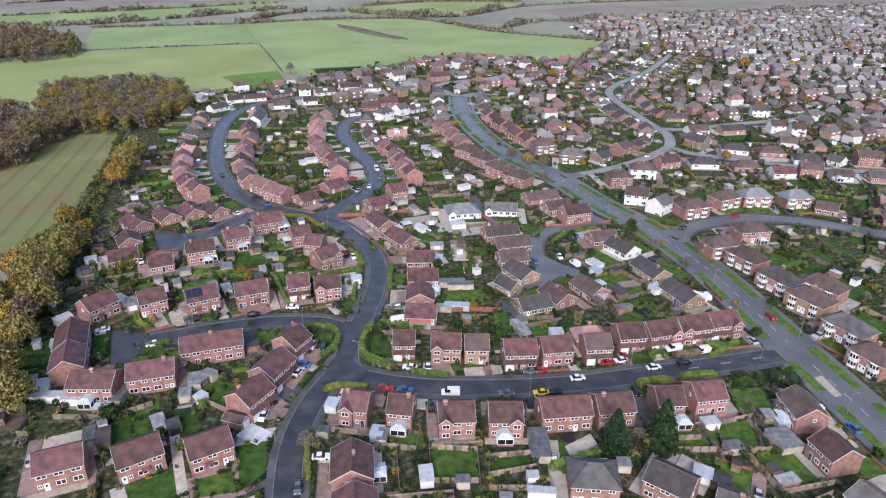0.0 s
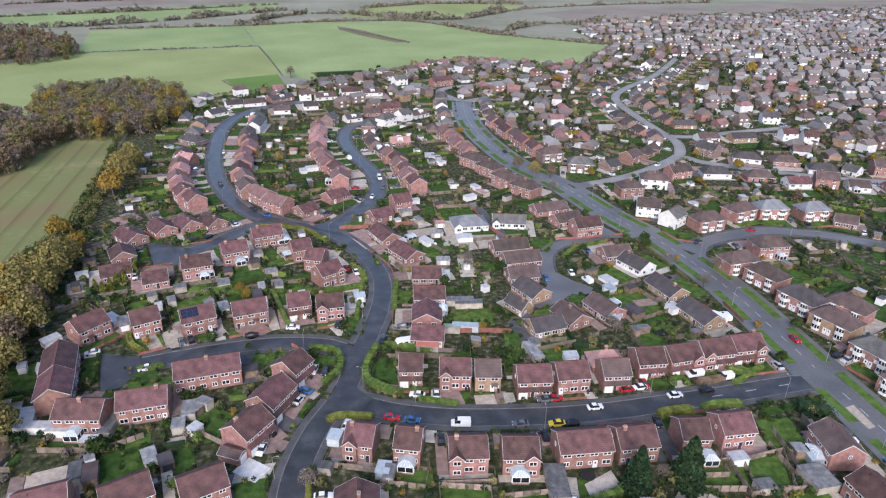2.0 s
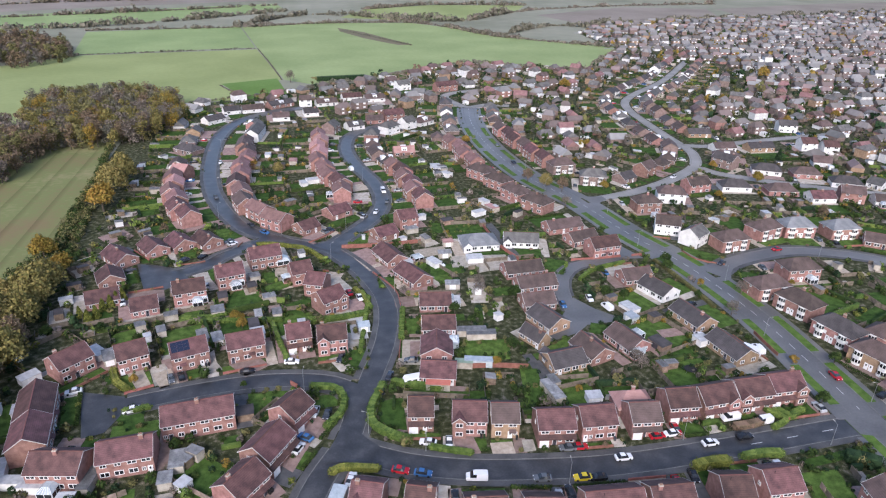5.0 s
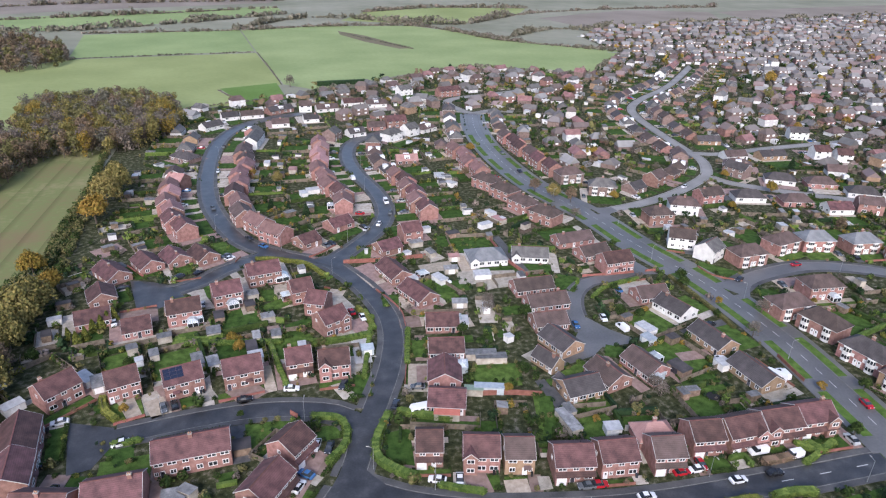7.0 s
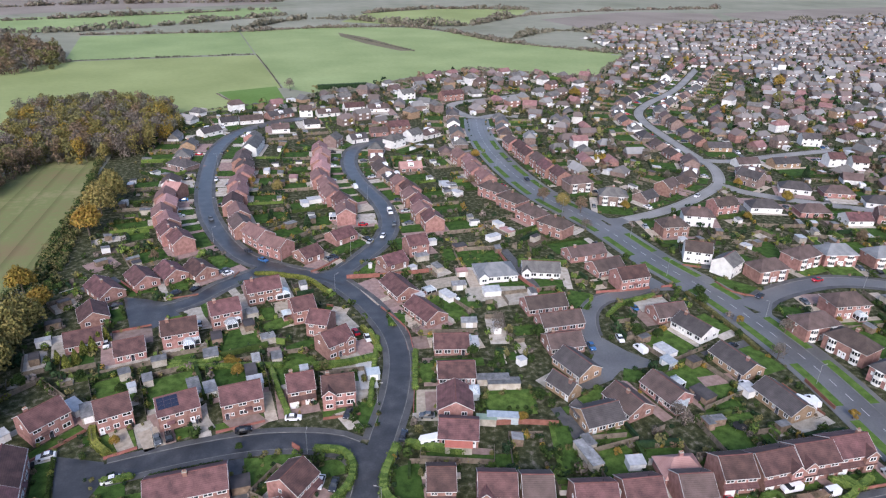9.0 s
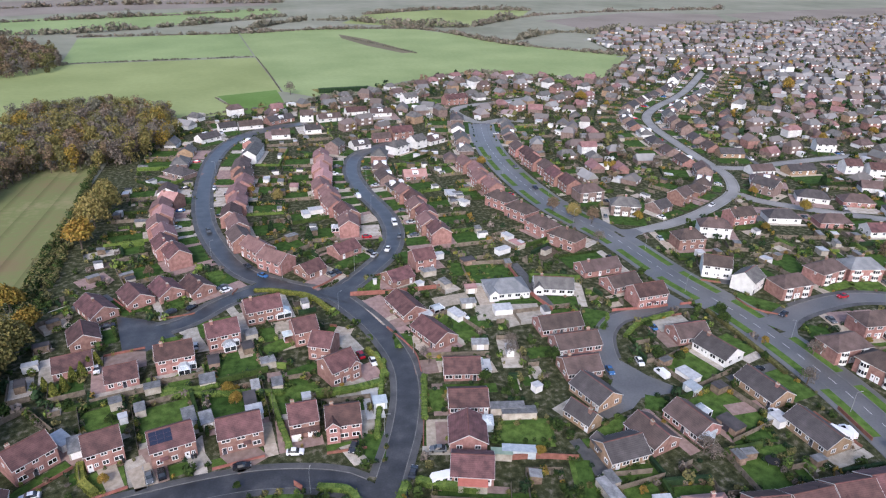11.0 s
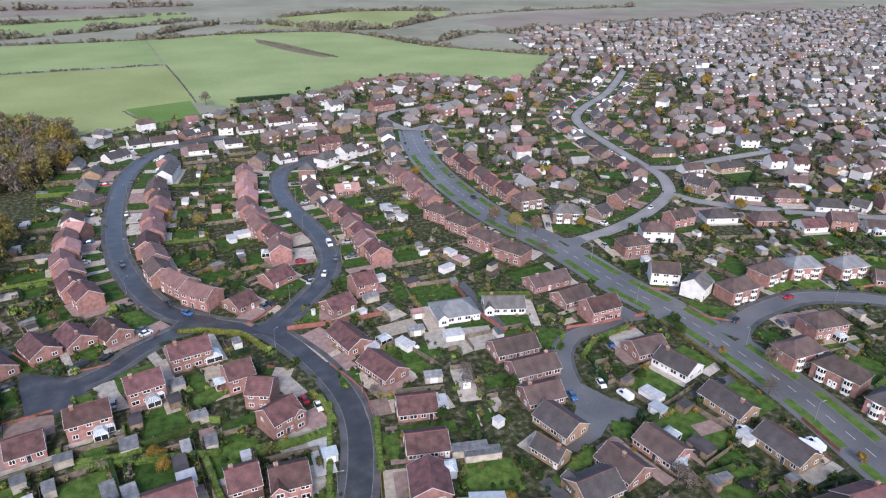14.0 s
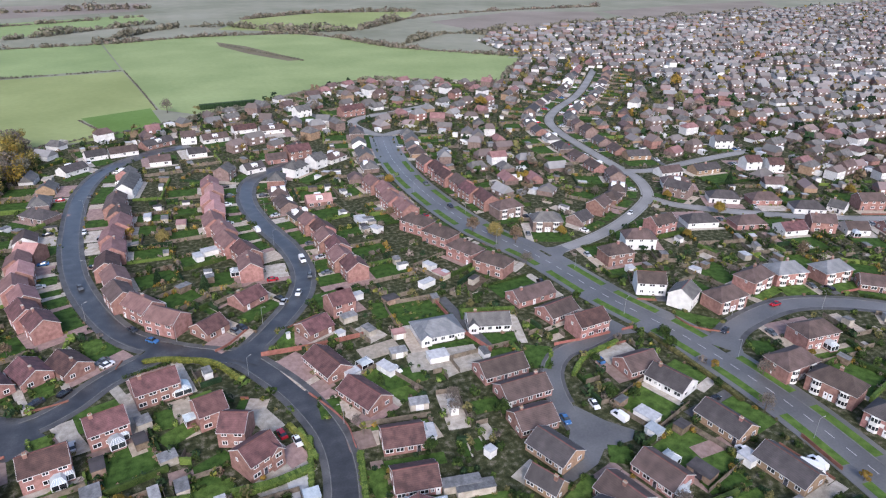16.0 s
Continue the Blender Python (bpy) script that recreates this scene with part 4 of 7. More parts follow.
OUTBUILDINGS += [
    (39.6, 269.9, 2.5, 2.5, 'white'),
    (56.8, 263.3, 4, 3, 'pink'),
    (16.7, 207.4, 3.5, 3, 'glass'),
    (-29.7, 150.4, 3, 2.5, 'white'),
    (-50.1, 155.9, 2.6, 7, 'grey'),
    (-68.0, 159.0, 9, 2.6, 'white'),
    (-73.5, 184.5, 4, 2.5, 'white'),
    (33.2, 174.1, 6.5, 2.6, 'coral'),
    (42.6, 182.3, 5, 2.2, 'green'),
    (-15.5, 209.9, 4, 4, 'white'),
]
CONSERVATORIES = [
    (-8.0, 258.6, 4.6, 4.2),
    (-6.0, 244.4, 4.0, 3.4),
    (-22.9, 244.6, 3.4, 3.2),
    (-33.7, 234.6, 2.6, 2.2),
    (37.0, 196.1, 4.2, 4.0),
    (93.4, 177.7, 5.0, 3.4),
    (41.5, 236.7, 3, 2.6),
    (46.6, 218.7, 3.6, 3.6),
    (42.0, 251.4, 3.4, 4),
    (88.5, 115.0, 3.4, 3.0),
    (114.4, 111.4, 5, 2.4),
    (41.6, 193.8, 3.6, 3.4),
]
NAMED_TREES += [
    ('golden_conifer', -70.9, 231.8, 1.1),
    ('golden_conifer', -67.7, 228.3, 1.2),
    ('golden_conifer', -65.9, 230.8, 1.2),
    ('golden_conifer', -64.8, 235.1, 1.15),
    ('golden_conifer', -62.9, 236.9, 1.2),
    ('golden_conifer', -61.5, 239.2, 1.2),
    ('golden_conifer', -60.0, 241.1, 1.2),
    ('golden_tree', -22.7, 221.0, 0.5),
    ('golden_tree', -20.5, 215.7, 0.5),
    ('golden_tree', 52.0, 181.2, 0.42),
    ('small_yellow_tree', 70.4, 164.8, 0.7),
    ('small_yellow_tree', -20.5, 221.4, 0.6),
    ('green_tree', -51.6, 147.4, 0.85),
    ('small_green_tree', -77.3, 221.1, 1.2),
    ('small_green_tree', -62.6, 221.9, 0.9),
    ('small_green_tree', 47.1, 211.7, 1.1),
    ('small_green_tree', 50.8, 204.0, 0.9),
    ('bare_tree', 59.6, 226.9, 0.8),
    ('bare_tree', 152.5, 206.2, 0.85),
    ('green_tree', 101.0, 212.5, 0.7),
    ('small_green_tree', 106.7, 228.1, 0.9),
    ('small_green_tree', 107.1, 210.4, 0.9),
    ('green_tree', 132.6, 225.8, 0.85),
    ('small_yellow_tree', 138.2, 212.6, 0.95),
    ('green_tree', 59.2, 188.3, 0.7),
    ('bare_tree', 92.8, 171.3, 0.7),
    ('small_green_tree', -15.2, 338.8, 0.9),
]
NAMED_TREES += [('olive_tree', -83.1, 361.0, 1.45), ('golden_tree', -84.7, 325.8, 1.75), ('olive_tree', -91.1, 223.9, 1.35), ('olive_tree', -87.2, 242.9, 1.4), ('golden_tree', -84.0, 207.0, 1.2)]
NAMED_TREES += [('golden_tree', -47.8, 192.8, 0.36), ('small_green_tree', -18.6, 185.1, 0.55)]
CARAVANS = [
    (153.6, 201.9, -60),
    (129.1, 171.7, -52),
    (27.2, 177.6, 5),
]
# boundary walls: line, height
BOUNDARY_WALLS = [
    ([(-32.0, 322.5), (-25.2, 302.2), (-14.7, 284.1), (-2.3, 276.4), (4.6, 276.8), (13.6, 285.5)], 0.8),
    ([(12.7, 268.9), (14.2, 263.8), (21.6, 250.8), (30.0, 231.4), (30.4, 219.8)], 0.7),
    ([(14.8, 268.2), (31.5, 267.3), (46.6, 267.9)], 1.6),
    ([(-16.7, 186.5), (-12.5, 186.5), (-8.0, 185.3), (-4.3, 181.6)], 1.5),
    ([(-46.6, 264.3), (-36.3, 265.9), (-28.1, 271.5), (-23.4, 280.6)], 0.6),
    ([(75.8, 281.8), (76.9, 259.0), (80.5, 245.0)], 1.5),
    ([(147.8, 240.6), (149.2, 232.5), (157.3, 226.0)], 0.7),
    ([(137.3, 181.3), (136.6, 173.9), (136.3, 168.8)], 1.2),
    ([(41.6, 181.6), (51.3, 180.3), (60.6, 177.8)], 1.6),
    ([(100.4, 240.9), (110.5, 240.3), (130.1, 240.1)], 1.0),
]
TRAMPOLINES = [(58.6, 116.7), (26.8, 105.8), (106.1, 167.4), (59.3, 155.2), (175.5, 214.6)]
ROAD_CARS = [
    (23.0, 143.6, 'blue'),
    (18.1, 145.6, 'red'),
    (34.7, 139.9, 'van'),
    (49.3, 136.6, 'grey'),
    (58.4, 134.9, 'yellow'),
    (61.9, 134.2, 'black'),
    (70.7, 138.9, 'white'),
    (94.0, 139.1, 'white'),
    (103.8, 139.3, 'black'),
    (-5.9, 114.6, 'grey'),
    (18.0, 175.8, 'dark'),
    (20.9, 181.4, 'dark'),
    (-17.8, 191.5, 'black'),
    (-46.2, 180.3, 'white'),
    (-15.0, 288.4, 'blue'),
    (-20.8, 297.5, 'dark'),
    (-38.0, 334.1, 'grey'),
    (-40.0, 387.2, 'white'),
    (-40.5, 433.4, 'grey'),
    (27.8, 364.4, 'van'),
    (39.9, 328.4, 'van'),
    (39.8, 314.8, 'grey'),
    (33.1, 302.6, 'white'),
    (27.1, 298.1, 'silver'),
    (145.6, 156.3, 'red'),
    (130.4, 105.2, 'blue'),
    (118.0, 395.1, 'grey'),
    (117.1, 360.6, 'dark'),
    (84.1, 209.1, 'blue'),
    (94.8, 211.4, 'white'),
    (98.2, 204.8, 'van'),
    (186.4, 233.9, 'red'),
    (156.6, 227.1, 'dark'),
    (192.8, 322.8, 'white'),
    (-44.1, 267.6, 'dark'),
    (-37.5, 269.3, 'black'),
    (50.2, 246.5, 'white'),
    (118.5, 182.0, 'van'),
    (132.3, 172.5, 'van'),
    (154.1, 205.2, 'van'),
    (159.1, 203.3, 'white'),
    (104.6, 146.4, 'van'),
    (112.1, 143.4, 'van'),
    (82.4, 144.0, 'red'),
    (86.2, 144.1, 'white'),
    (61.8, 144.4, 'red'),
    (58.8, 144.6, 'grey'),
    (-68.9, 178.1, 'van'),
    (26.1, 153.3, 'white'),
    (-0.2, 170.0, 'white'),
    (2.8, 168.6, 'dark'),
    (-4.7, 157.5, 'white'),
    (-13.8, 140.5, 'white'),
    (8.2, 192.5, 'dark'),
    (-5.6, 193.7, 'white'),
    (17.5, 227.0, 'white'),
    (14.3, 231.1, 'red'),
]

# ---- plan arithmetic ----
rng = random.Random(7)


def smooth(points, step=3.0):
    """A curve through the points, sampled about every step metres."""
    p = [Vector(q) for q in points]
    p = [2 * p[0] - p[1]] + p + [2 * p[-1] - p[-2]]
    out = []
    for a, b, c, d in zip(p, p[1:], p[2:], p[3:]):
        n = max(2, int((c - b).length / step))
        for i in range(n):
            t = i / n
            out.append(0.5 * (2 * b + (c - a) * t + (2 * a - 5 * b + 4 * c - d) * t * t + (3 * b - a - 3 * c + d) * t**3))
    return out + [p[-2]]


LINES = {name: (width, smooth(points)) for name, (width, points) in ROADS.items()}
ROAD_XY = np.array([(p.x, p.y, w / 2, k) for k, (w, line) in enumerate(LINES.values()) for p in line])
ROAD_NAMES = list(LINES)


def inside(x, y, poly):
    hit = False
    for (x1, y1), (x2, y2) in zip(poly, poly[1:] + poly[:1]):
        if (y1 > y) != (y2 > y) and x < (x2 - x1) * (y - y1) / (y2 - y1) + x1:
            hit = not hit
    return hit


def road_gap(x, y, but=-1):
    """Metres from a place to the nearest road's edge, leaving out the road with that number; and the nearest row."""
    d = np.hypot(ROAD_XY[:, 0] - x, ROAD_XY[:, 1] - y) - ROAD_XY[:, 2]
    if but >= 0:
        d = np.where(ROAD_XY[:, 3] == but, 1e9, d)
    i = int(d.argmin())
    return float(d[i]), i


def in_head(x, y):
    return any(inside(x, y, h) for h in HEADS.values())


def road_heading(x, y):
    _, i = road_gap(x, y)
    j = i + 1 if i + 1 < len(ROAD_XY) and ROAD_XY[i + 1, 3] == ROAD_XY[i, 3] else i - 1
    s = 1 if j > i else -1
    return math.degrees(math.atan2(s * (ROAD_XY[j, 1] - ROAD_XY[i, 1]), s * (ROAD_XY[j, 0] - ROAD_XY[i, 0])))


# a map of what is taken, in cells of one metre: 0 free, 1 road, 2 footway, 10 + n house n
X0, Y0, NX, NY = -130, 60, 560, 660
TAKEN = np.zeros((NX, NY), np.int32)


def cell(x, y):
    return int(math.floor(x - X0)), int(math.floor(y - Y0))


def state(x, y):
    i, j = cell(x, y)
    return int(TAKEN[i, j]) if 0 <= i < NX and 0 <= j < NY else -1


gx, gy = np.meshgrid(np.arange(NX) + X0 + 0.5, np.arange(NY) + Y0 + 0.5, indexing="ij")
for px, py, half, _ in ROAD_XY:
    i0, j0 = cell(px - 9, py - 9)
    s = (slice(max(i0, 0), max(i0 + 19, 0)), slice(max(j0, 0), max(j0 + 19, 0)))
    d = np.hypot(gx[s] - px, gy[s] - py)
    TAKEN[s] = np.where(d < half, 1, np.where((d < half + 2.0) & (TAKEN[s] == 0), 2, TAKEN[s]))
for poly in HEADS.values():
    for i in range(NX):
        if min(p[0] for p in poly) - 1 < X0 + i < max(p[0] for p in poly) + 1:
            for j in range(NY):
                if min(p[1] for p in poly) - 1 < Y0 + j < max(p[1] for p in poly) + 1 and inside(X0 + i + 0.5, Y0 + j + 0.5, poly):
                    TAKEN[i, j] = 1


def mark(x, y, turn, x0, x1, y0, y1, value, force=True):
    """Marks the cells under a turned rectangle."""
    c, s = math.cos(radians(turn)), math.sin(radians(turn))
    n, m = max(2, int((x1 - x0) / 0.6)), max(2, int((y1 - y0) / 0.6))
    for a in np.linspace(x0, x1, n):
        for b in np.linspace(y0, y1, m):
            i, j = cell(x + a * c - b * s, y + a * s + b * c)
            if 0 <= i < NX and 0 <= j < NY and (force or TAKEN[i, j] == 0):
                TAKEN[i, j] = value


def clear(x, y, turn, x0, x1, y0, y1, mine=-5):
    c, s = math.cos(radians(turn)), math.sin(radians(turn))
    n, m = max(2, int((x1 - x0) / 0.9)), max(2, int((y1 - y0) / 0.9))
    for a in np.linspace(x0, x1, n):
        for b in np.linspace(y0, y1, m):
            if state(x + a * c - b * s, y + a * s + b * c) not in (0, mine):
                return False
    return True


def ribbon(shape, line, off0, off1, z0, z1, mat, skip=None):
    """A strip beside a line between two offsets (to its left), with its outer and inner faces down to z0."""
    t = [(b - a).normalized() for a, b in zip(line, line[1:])]
    t = t + [t[-1]]
    side = [Vector((-d.y, d.x)) for d in t]
    for i in range(len(line) - 1):
        mid = (line[i] + line[i + 1]) / 2 + side[i] * (off0 + off1) / 2
        if skip and skip(mid.x, mid.y):
            continue
        q = [line[i] + side[i] * off0, line[i + 1] + side[i + 1] * off0, line[i + 1] + side[i + 1] * off1, line[i] + side[i] * off1]
        if off0 > off1:
            q.reverse()
        else:
            q = [q[0], q[3], q[2], q[1]][::-1]
        shape.face([(p.x, p.y, z1) for p in q], mat)
        if z0 < z1:
            for a, b in ((q[0], q[1]), (q[1], q[2]), (q[2], q[3]), (q[3], q[0])):
                shape.face([(a.x, a.y, z0), (b.x, b.y, z0), (b.x, b.y, z1), (a.x, a.y, z1)], mat)


# ---- ground, fields, roads ----
ground = Shape()
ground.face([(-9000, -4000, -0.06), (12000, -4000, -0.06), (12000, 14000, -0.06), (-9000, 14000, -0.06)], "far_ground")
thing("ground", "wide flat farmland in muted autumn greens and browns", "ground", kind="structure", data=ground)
town = Shape()
town.face([(x, y, -0.02) for x, y in TOWN[::-1]], "garden_ground")
thing("garden_ground", "damp garden soil, moss and rough grass between houses", "ground", kind="structure", data=town)
for name, (mat, poly) in FIELDS.items():
    s = Shape()
    area = sum(x1 * y2 - x2 * y1 for (x1, y1), (x2, y2) in zip(poly, poly[1:] + poly[:1]))
    z = {"bare_strip": 0.12, "paddock": 0.06}.get(name, 0.02)
    s.face([(x, y, z) for x, y in (poly if area > 0 else poly[::-1])], mat)
    thing(name, {"field_a": "large bright green winter crop field", "field_b": "pale green crop field behind a hedge", "field_c": "yellowish green grazing field", "paddock": "small darker green paddock beside houses",
                 "stubble": "green and brown field with tractor lines", "soil": "strip of bare brown soil in a field", "brown_field": "distant ploughed brown field"}[mat], "field", kind="structure", data=s)
for k, (name, (width, line)) in enumerate(LINES.items()):
    h = width / 2
    s = Shape()
    old = name in ("bend_road", "far_east_road", "garden_lane", "top_road")
    ribbon(s, line, -h, h, 0.05 + 0.004 * k, 0.05 + 0.004 * k, "old_asphalt" if old else "worn_asphalt" if name in ("main_road", "side_road", "close_road") else "asphalt")
    road = thing(name, "worn pale grey residential road" if old else "dark damp asphalt road with patched surface", "road", kind="structure", data=s)
    blocked = lambda x, y: road_gap(x, y, k)[0] < 0.9 or in_head(x, y)  # noqa: E731
    s, e = Shape(), Shape()
    for sign in (1, -1):
        ribbon(e, line, sign * h, sign * (h + 0.2), 0.0, 0.15 + 0.003 * k, "kerb", blocked)
        ribbon(s, line, sign * (h + 0.2), sign * (h + (4.9 if name == "main_road" else 0.9 if old else 1.2 if name == "close_road" else 1.9)), 0.0, 0.14 + 0.003 * k, "old_asphalt" if old else "worn_asphalt" if name == "main_road" else "footway", blocked)
    thing("pavement", "dark tarmac footway beside the road", "pavement", kind="structure", data=s)
    thing("kerb", "pale concrete kerb along the road edge", "kerb", kind="structure", data=e)
    if name in ("main_road", "east_road"):
        dash = cached("dash", lambda: (lambda q: (q.box(-1.6, 1.6, -0.09, 0.09, 0, 0.006, "road_paint"), q.mesh("road_dash"))[1])(Shape()))
        walked = 0.0
        for a, b in zip(line, line[1:]):
            walked += (b - a).length
            if walked > (6.0 if name == "main_road" else 9.0) and not (name == "east_road" and a.x < 105):
                walked = 0.0
                part("road_dash", dash, road, (a.x, a.y, 0.06 + 0.004 * k), math.degrees(math.atan2(b.y - a.y, b.x - a.x)))
for name, poly in HEADS.items():
    s = Shape()
    area = sum(x1 * y2 - x2 * y1 for (x1, y1), (x2, y2) in zip(poly, poly[1:] + poly[:1]))
    poly = poly if area > 0 else poly[::-1]
    s.face([(x, y, 0.10) for x, y in poly], "worn_asphalt" if name == "head_close" else "asphalt")
    thing("turning_head", "dark asphalt turning head of a cul-de-sac", "road", kind="structure", data=s)
# bell mouths where roads meet
for name, end in (("cul_de_sac_road", 0), ("east_road", 0), ("east_road", -1), ("second_road", 0), ("upper_cul_de_sac", 0), ("bend_road", 0), ("side_road", 0), ("close_road", 0)):
    w, line = LINES[name]
    k = 2 if end == 0 else -3
    p, q = line[end], line[k]
    d = (q - p).normalized()
    n = Vector((-d.y, d.x))
    s = Shape()
    pts = [p - d * 1.5 + n * (w / 2 + 4.0), p - d * 1.5 - n * (w / 2 + 4.0), p + d * 4.5 - n * (w / 2 + 1.2), p + d * 8.5 - n * w / 2, p + d * 8.5 + n * w / 2, p + d * 4.5 + n * (w / 2 + 1.2)]
    s.face([(a.x, a.y, 0.192) for a in pts], "worn_asphalt" if name in ("bend_road", "side_road", "close_road") or end == -1 else "asphalt")
    thing("junction", "dark asphalt bell mouth where two roads meet", "road", kind="structure", data=s)
# grass verges of the main road
_, main_line = LINES["main_road"]
for sign in (1, -1):
    for k in range(2, len(main_line) - 8, 8):
        piece = main_line[k : k + 7]
        mid = piece[len(piece) // 2]
        if mid.y > 430 or road_gap(mid.x + sign * 6, mid.y, ROAD_NAMES.index("main_road"))[0] < 4:
            continue
        s = Shape()
        ribbon(s, piece, sign * 4.0, sign * 6.8, 0.0, 0.185, "verge_grass")
        thing("grass_verge", "strip of wet grass between main road and footway", "verge", group="verges of the main road", kind="structure", data=s)
        for p in piece:
            mark(p.x, p.y, 0, -9.6, 9.6, -1, 1, 2, False)


# ---- houses ----
FULL, PLAIN = 152.0, 262.0  # nearer than FULL windows have their own panes; beyond PLAIN houses are plainer


def window_mesh(w, h, pane):
    """A white two-light casement, facing -y: a frame with set-back lights, all one shell."""
    f = 0.12
    xs, zs = (-w / 2, -w / 2 + f, -f / 2, f / 2, w / 2 - f, w / 2), (0, f, h - f, h)
    s = Shape()
    s.names = ["white_trim", "glass"]
    s.v = [(x, -0.08, z) for z in zs for x in xs] + [(x, 0.02, z) for z in zs for x in xs]
    at = lambda i, k: 6 * k + i  # noqa: E731
    for k in range(3):
        for i in range(5):
            q = (at(i, k), at(i + 1, k), at(i + 1, k + 1), at(i, k + 1))
            if k == 1 and i in (1, 3):
                n = len(s.v)
                s.v += [(s.v[a][0], -0.03, s.v[a][2]) for a in q]
                s.f += [(q[e], q[(e + 1) % 4], n + (e + 1) % 4, n + e) for e in range(4)]
                s.m += [0] * 4
                if pane:
                    s.f.append((n, n + 1, n + 2, n + 3))
                    s.m.append(1)
            else:
                s.f.append(q)
                s.m.append(0)
    rim = [at(i, 0) for i in range(6)] + [at(5, 1), at(5, 2)] + [at(i, 3) for i in range(5, -1, -1)] + [at(0, 2), at(0, 1)]
    s.f += [(b, a, a + 24, b + 24) for a, b in zip(rim, rim[1:] + rim[:1])]
    s.m += [0] * len(rim)
    return s.mesh("window")


def pane_mesh(w, h):
    s = Shape()
    s.box(-w / 2 + 0.12, w / 2 - 0.12, -0.03, 0.01, 0.12, h - 0.12, "glass")
    return s.mesh("pane")


def door_mesh(mat, w=0.95, h=2.05):
    s = Shape()
    s.box(-w / 2 - 0.08, w / 2 + 0.08, -0.05, 0.02, 0, h + 0.08, "white_trim")
    s.box(-w / 2, w / 2, -0.08, -0.05, 0.03, h, mat)
    s.box(-0.2, 0.2, -0.09, -0.08, 1.2, 1.8, "glass")
    return s.mesh("door")


def add_window(house, x, y, z, w, h, turn, full):
    if full:
        win = part("window", cached(("window", w, h, 0), lambda: window_mesh(w, h, False)), house, (x, y, z), turn)
        part("pane", cached(("pane", w, h), lambda: pane_mesh(w, h)), win)
    else:
        part("window", cached(("window", w, h, 1), lambda: window_mesh(w, h, True)), house, (x, y, z), turn)


def gable_wall(L, D, eaves, ridge, mat):
    s = Shape()
    l, d = L / 2, D / 2
    s.v = [(-l, -d, 0), (l, -d, 0), (l, d, 0), (-l, d, 0), (-l, -d, eaves), (l, -d, eaves), (l, d, eaves), (-l, d, eaves), (-l, 0, ridge), (l, 0, ridge)]
    s.f = [(0, 1, 5, 4), (2, 3, 7, 6), (1, 2, 6, 9, 5), (3, 0, 4, 8, 7), (4, 5, 9, 8), (6, 7, 8, 9), (3, 2, 1, 0)]
    s.names, s.m = [mat], [0] * len(s.f)
    return s


def chevron(x0, x1, D, eaves, ridge, over, low, high, mat):
    """A bent slab along x: two slopes joined at the ridge."""
    s = Shape()
    d = D / 2 + over
    e = eaves - (ridge - eaves) / (D / 2) * over
    outline = [(-d, e + low), (0, ridge + low), (d, e + low), (d, e + high), (0, ridge + high), (-d, e + high)]
    s.solid([(x0, y, z) for y, z in outline], [(x1, y, z) for y, z in outline], mat)
    return s


def gable_roof(L, D, eaves, ridge, mat, over=0.35, side=0.12):
    return chevron(-L / 2 - side, L / 2 + side, D, eaves, ridge, over, 0.02, 0.16, mat)


def hip_roof(L, D, eaves, ridge, mat, over=0.4):
    s = Shape()
    l, d = L / 2 + over, D / 2 + over
    r = max(l - d * 0.85, 0.4)
    e, z = eaves - 0.05, ridge
    a, b, c, f = (-l, -d, e), (l, -d, e), (l, d, e), (-l, d, e)
    p, q = (-r, 0, z), (r, 0, z)
    s.face([a, b, q, p], mat)
    s.face([c, f, p, q], mat)
    s.face([b, c, q], mat)
    s.face([f, a, p], mat)
    s.box(-l + 0.02, l - 0.02, -d + 0.02, d - 0.02, e - 0.14, e + 0.005, "trim_dull")
    return s


def verge_board(L, D, eaves, ridge, sg, mat="trim_dull", side=0.12, over=0.35):
    x0, x1 = sorted((sg * (L / 2 + side), sg * (L / 2 + side + 0.05)))
    return chevron(x0, x1, D, eaves, ridge, over, 0.0, 0.18, mat)


def chimney(house, x, y, z, tall=1.3):
    c = part("chimney", cached(("stack", tall), lambda: (lambda s: (s.box(-0.45, 0.45, -0.32, 0.32, -0.9, tall, "brick"), s.box(-0.52, 0.52, -0.39, 0.39, tall, tall + 0.12, "concrete"), s.mesh("chimney"))[2])(Shape())), house, (x, y, z))
    for dx in (-0.2, 0.2) if house.matrix_basis.translation.y < PLAIN else ():
        part("chimney_pot", cached("pot", lambda: (lambda s: (s.tube((0, 0, 0), (0, 0, 0.45), 0.13, 0.11, "chimney_pot"), s.mesh("chimney_pot"))[1])(Shape())), c, (dx, 0, tall + 0.12))


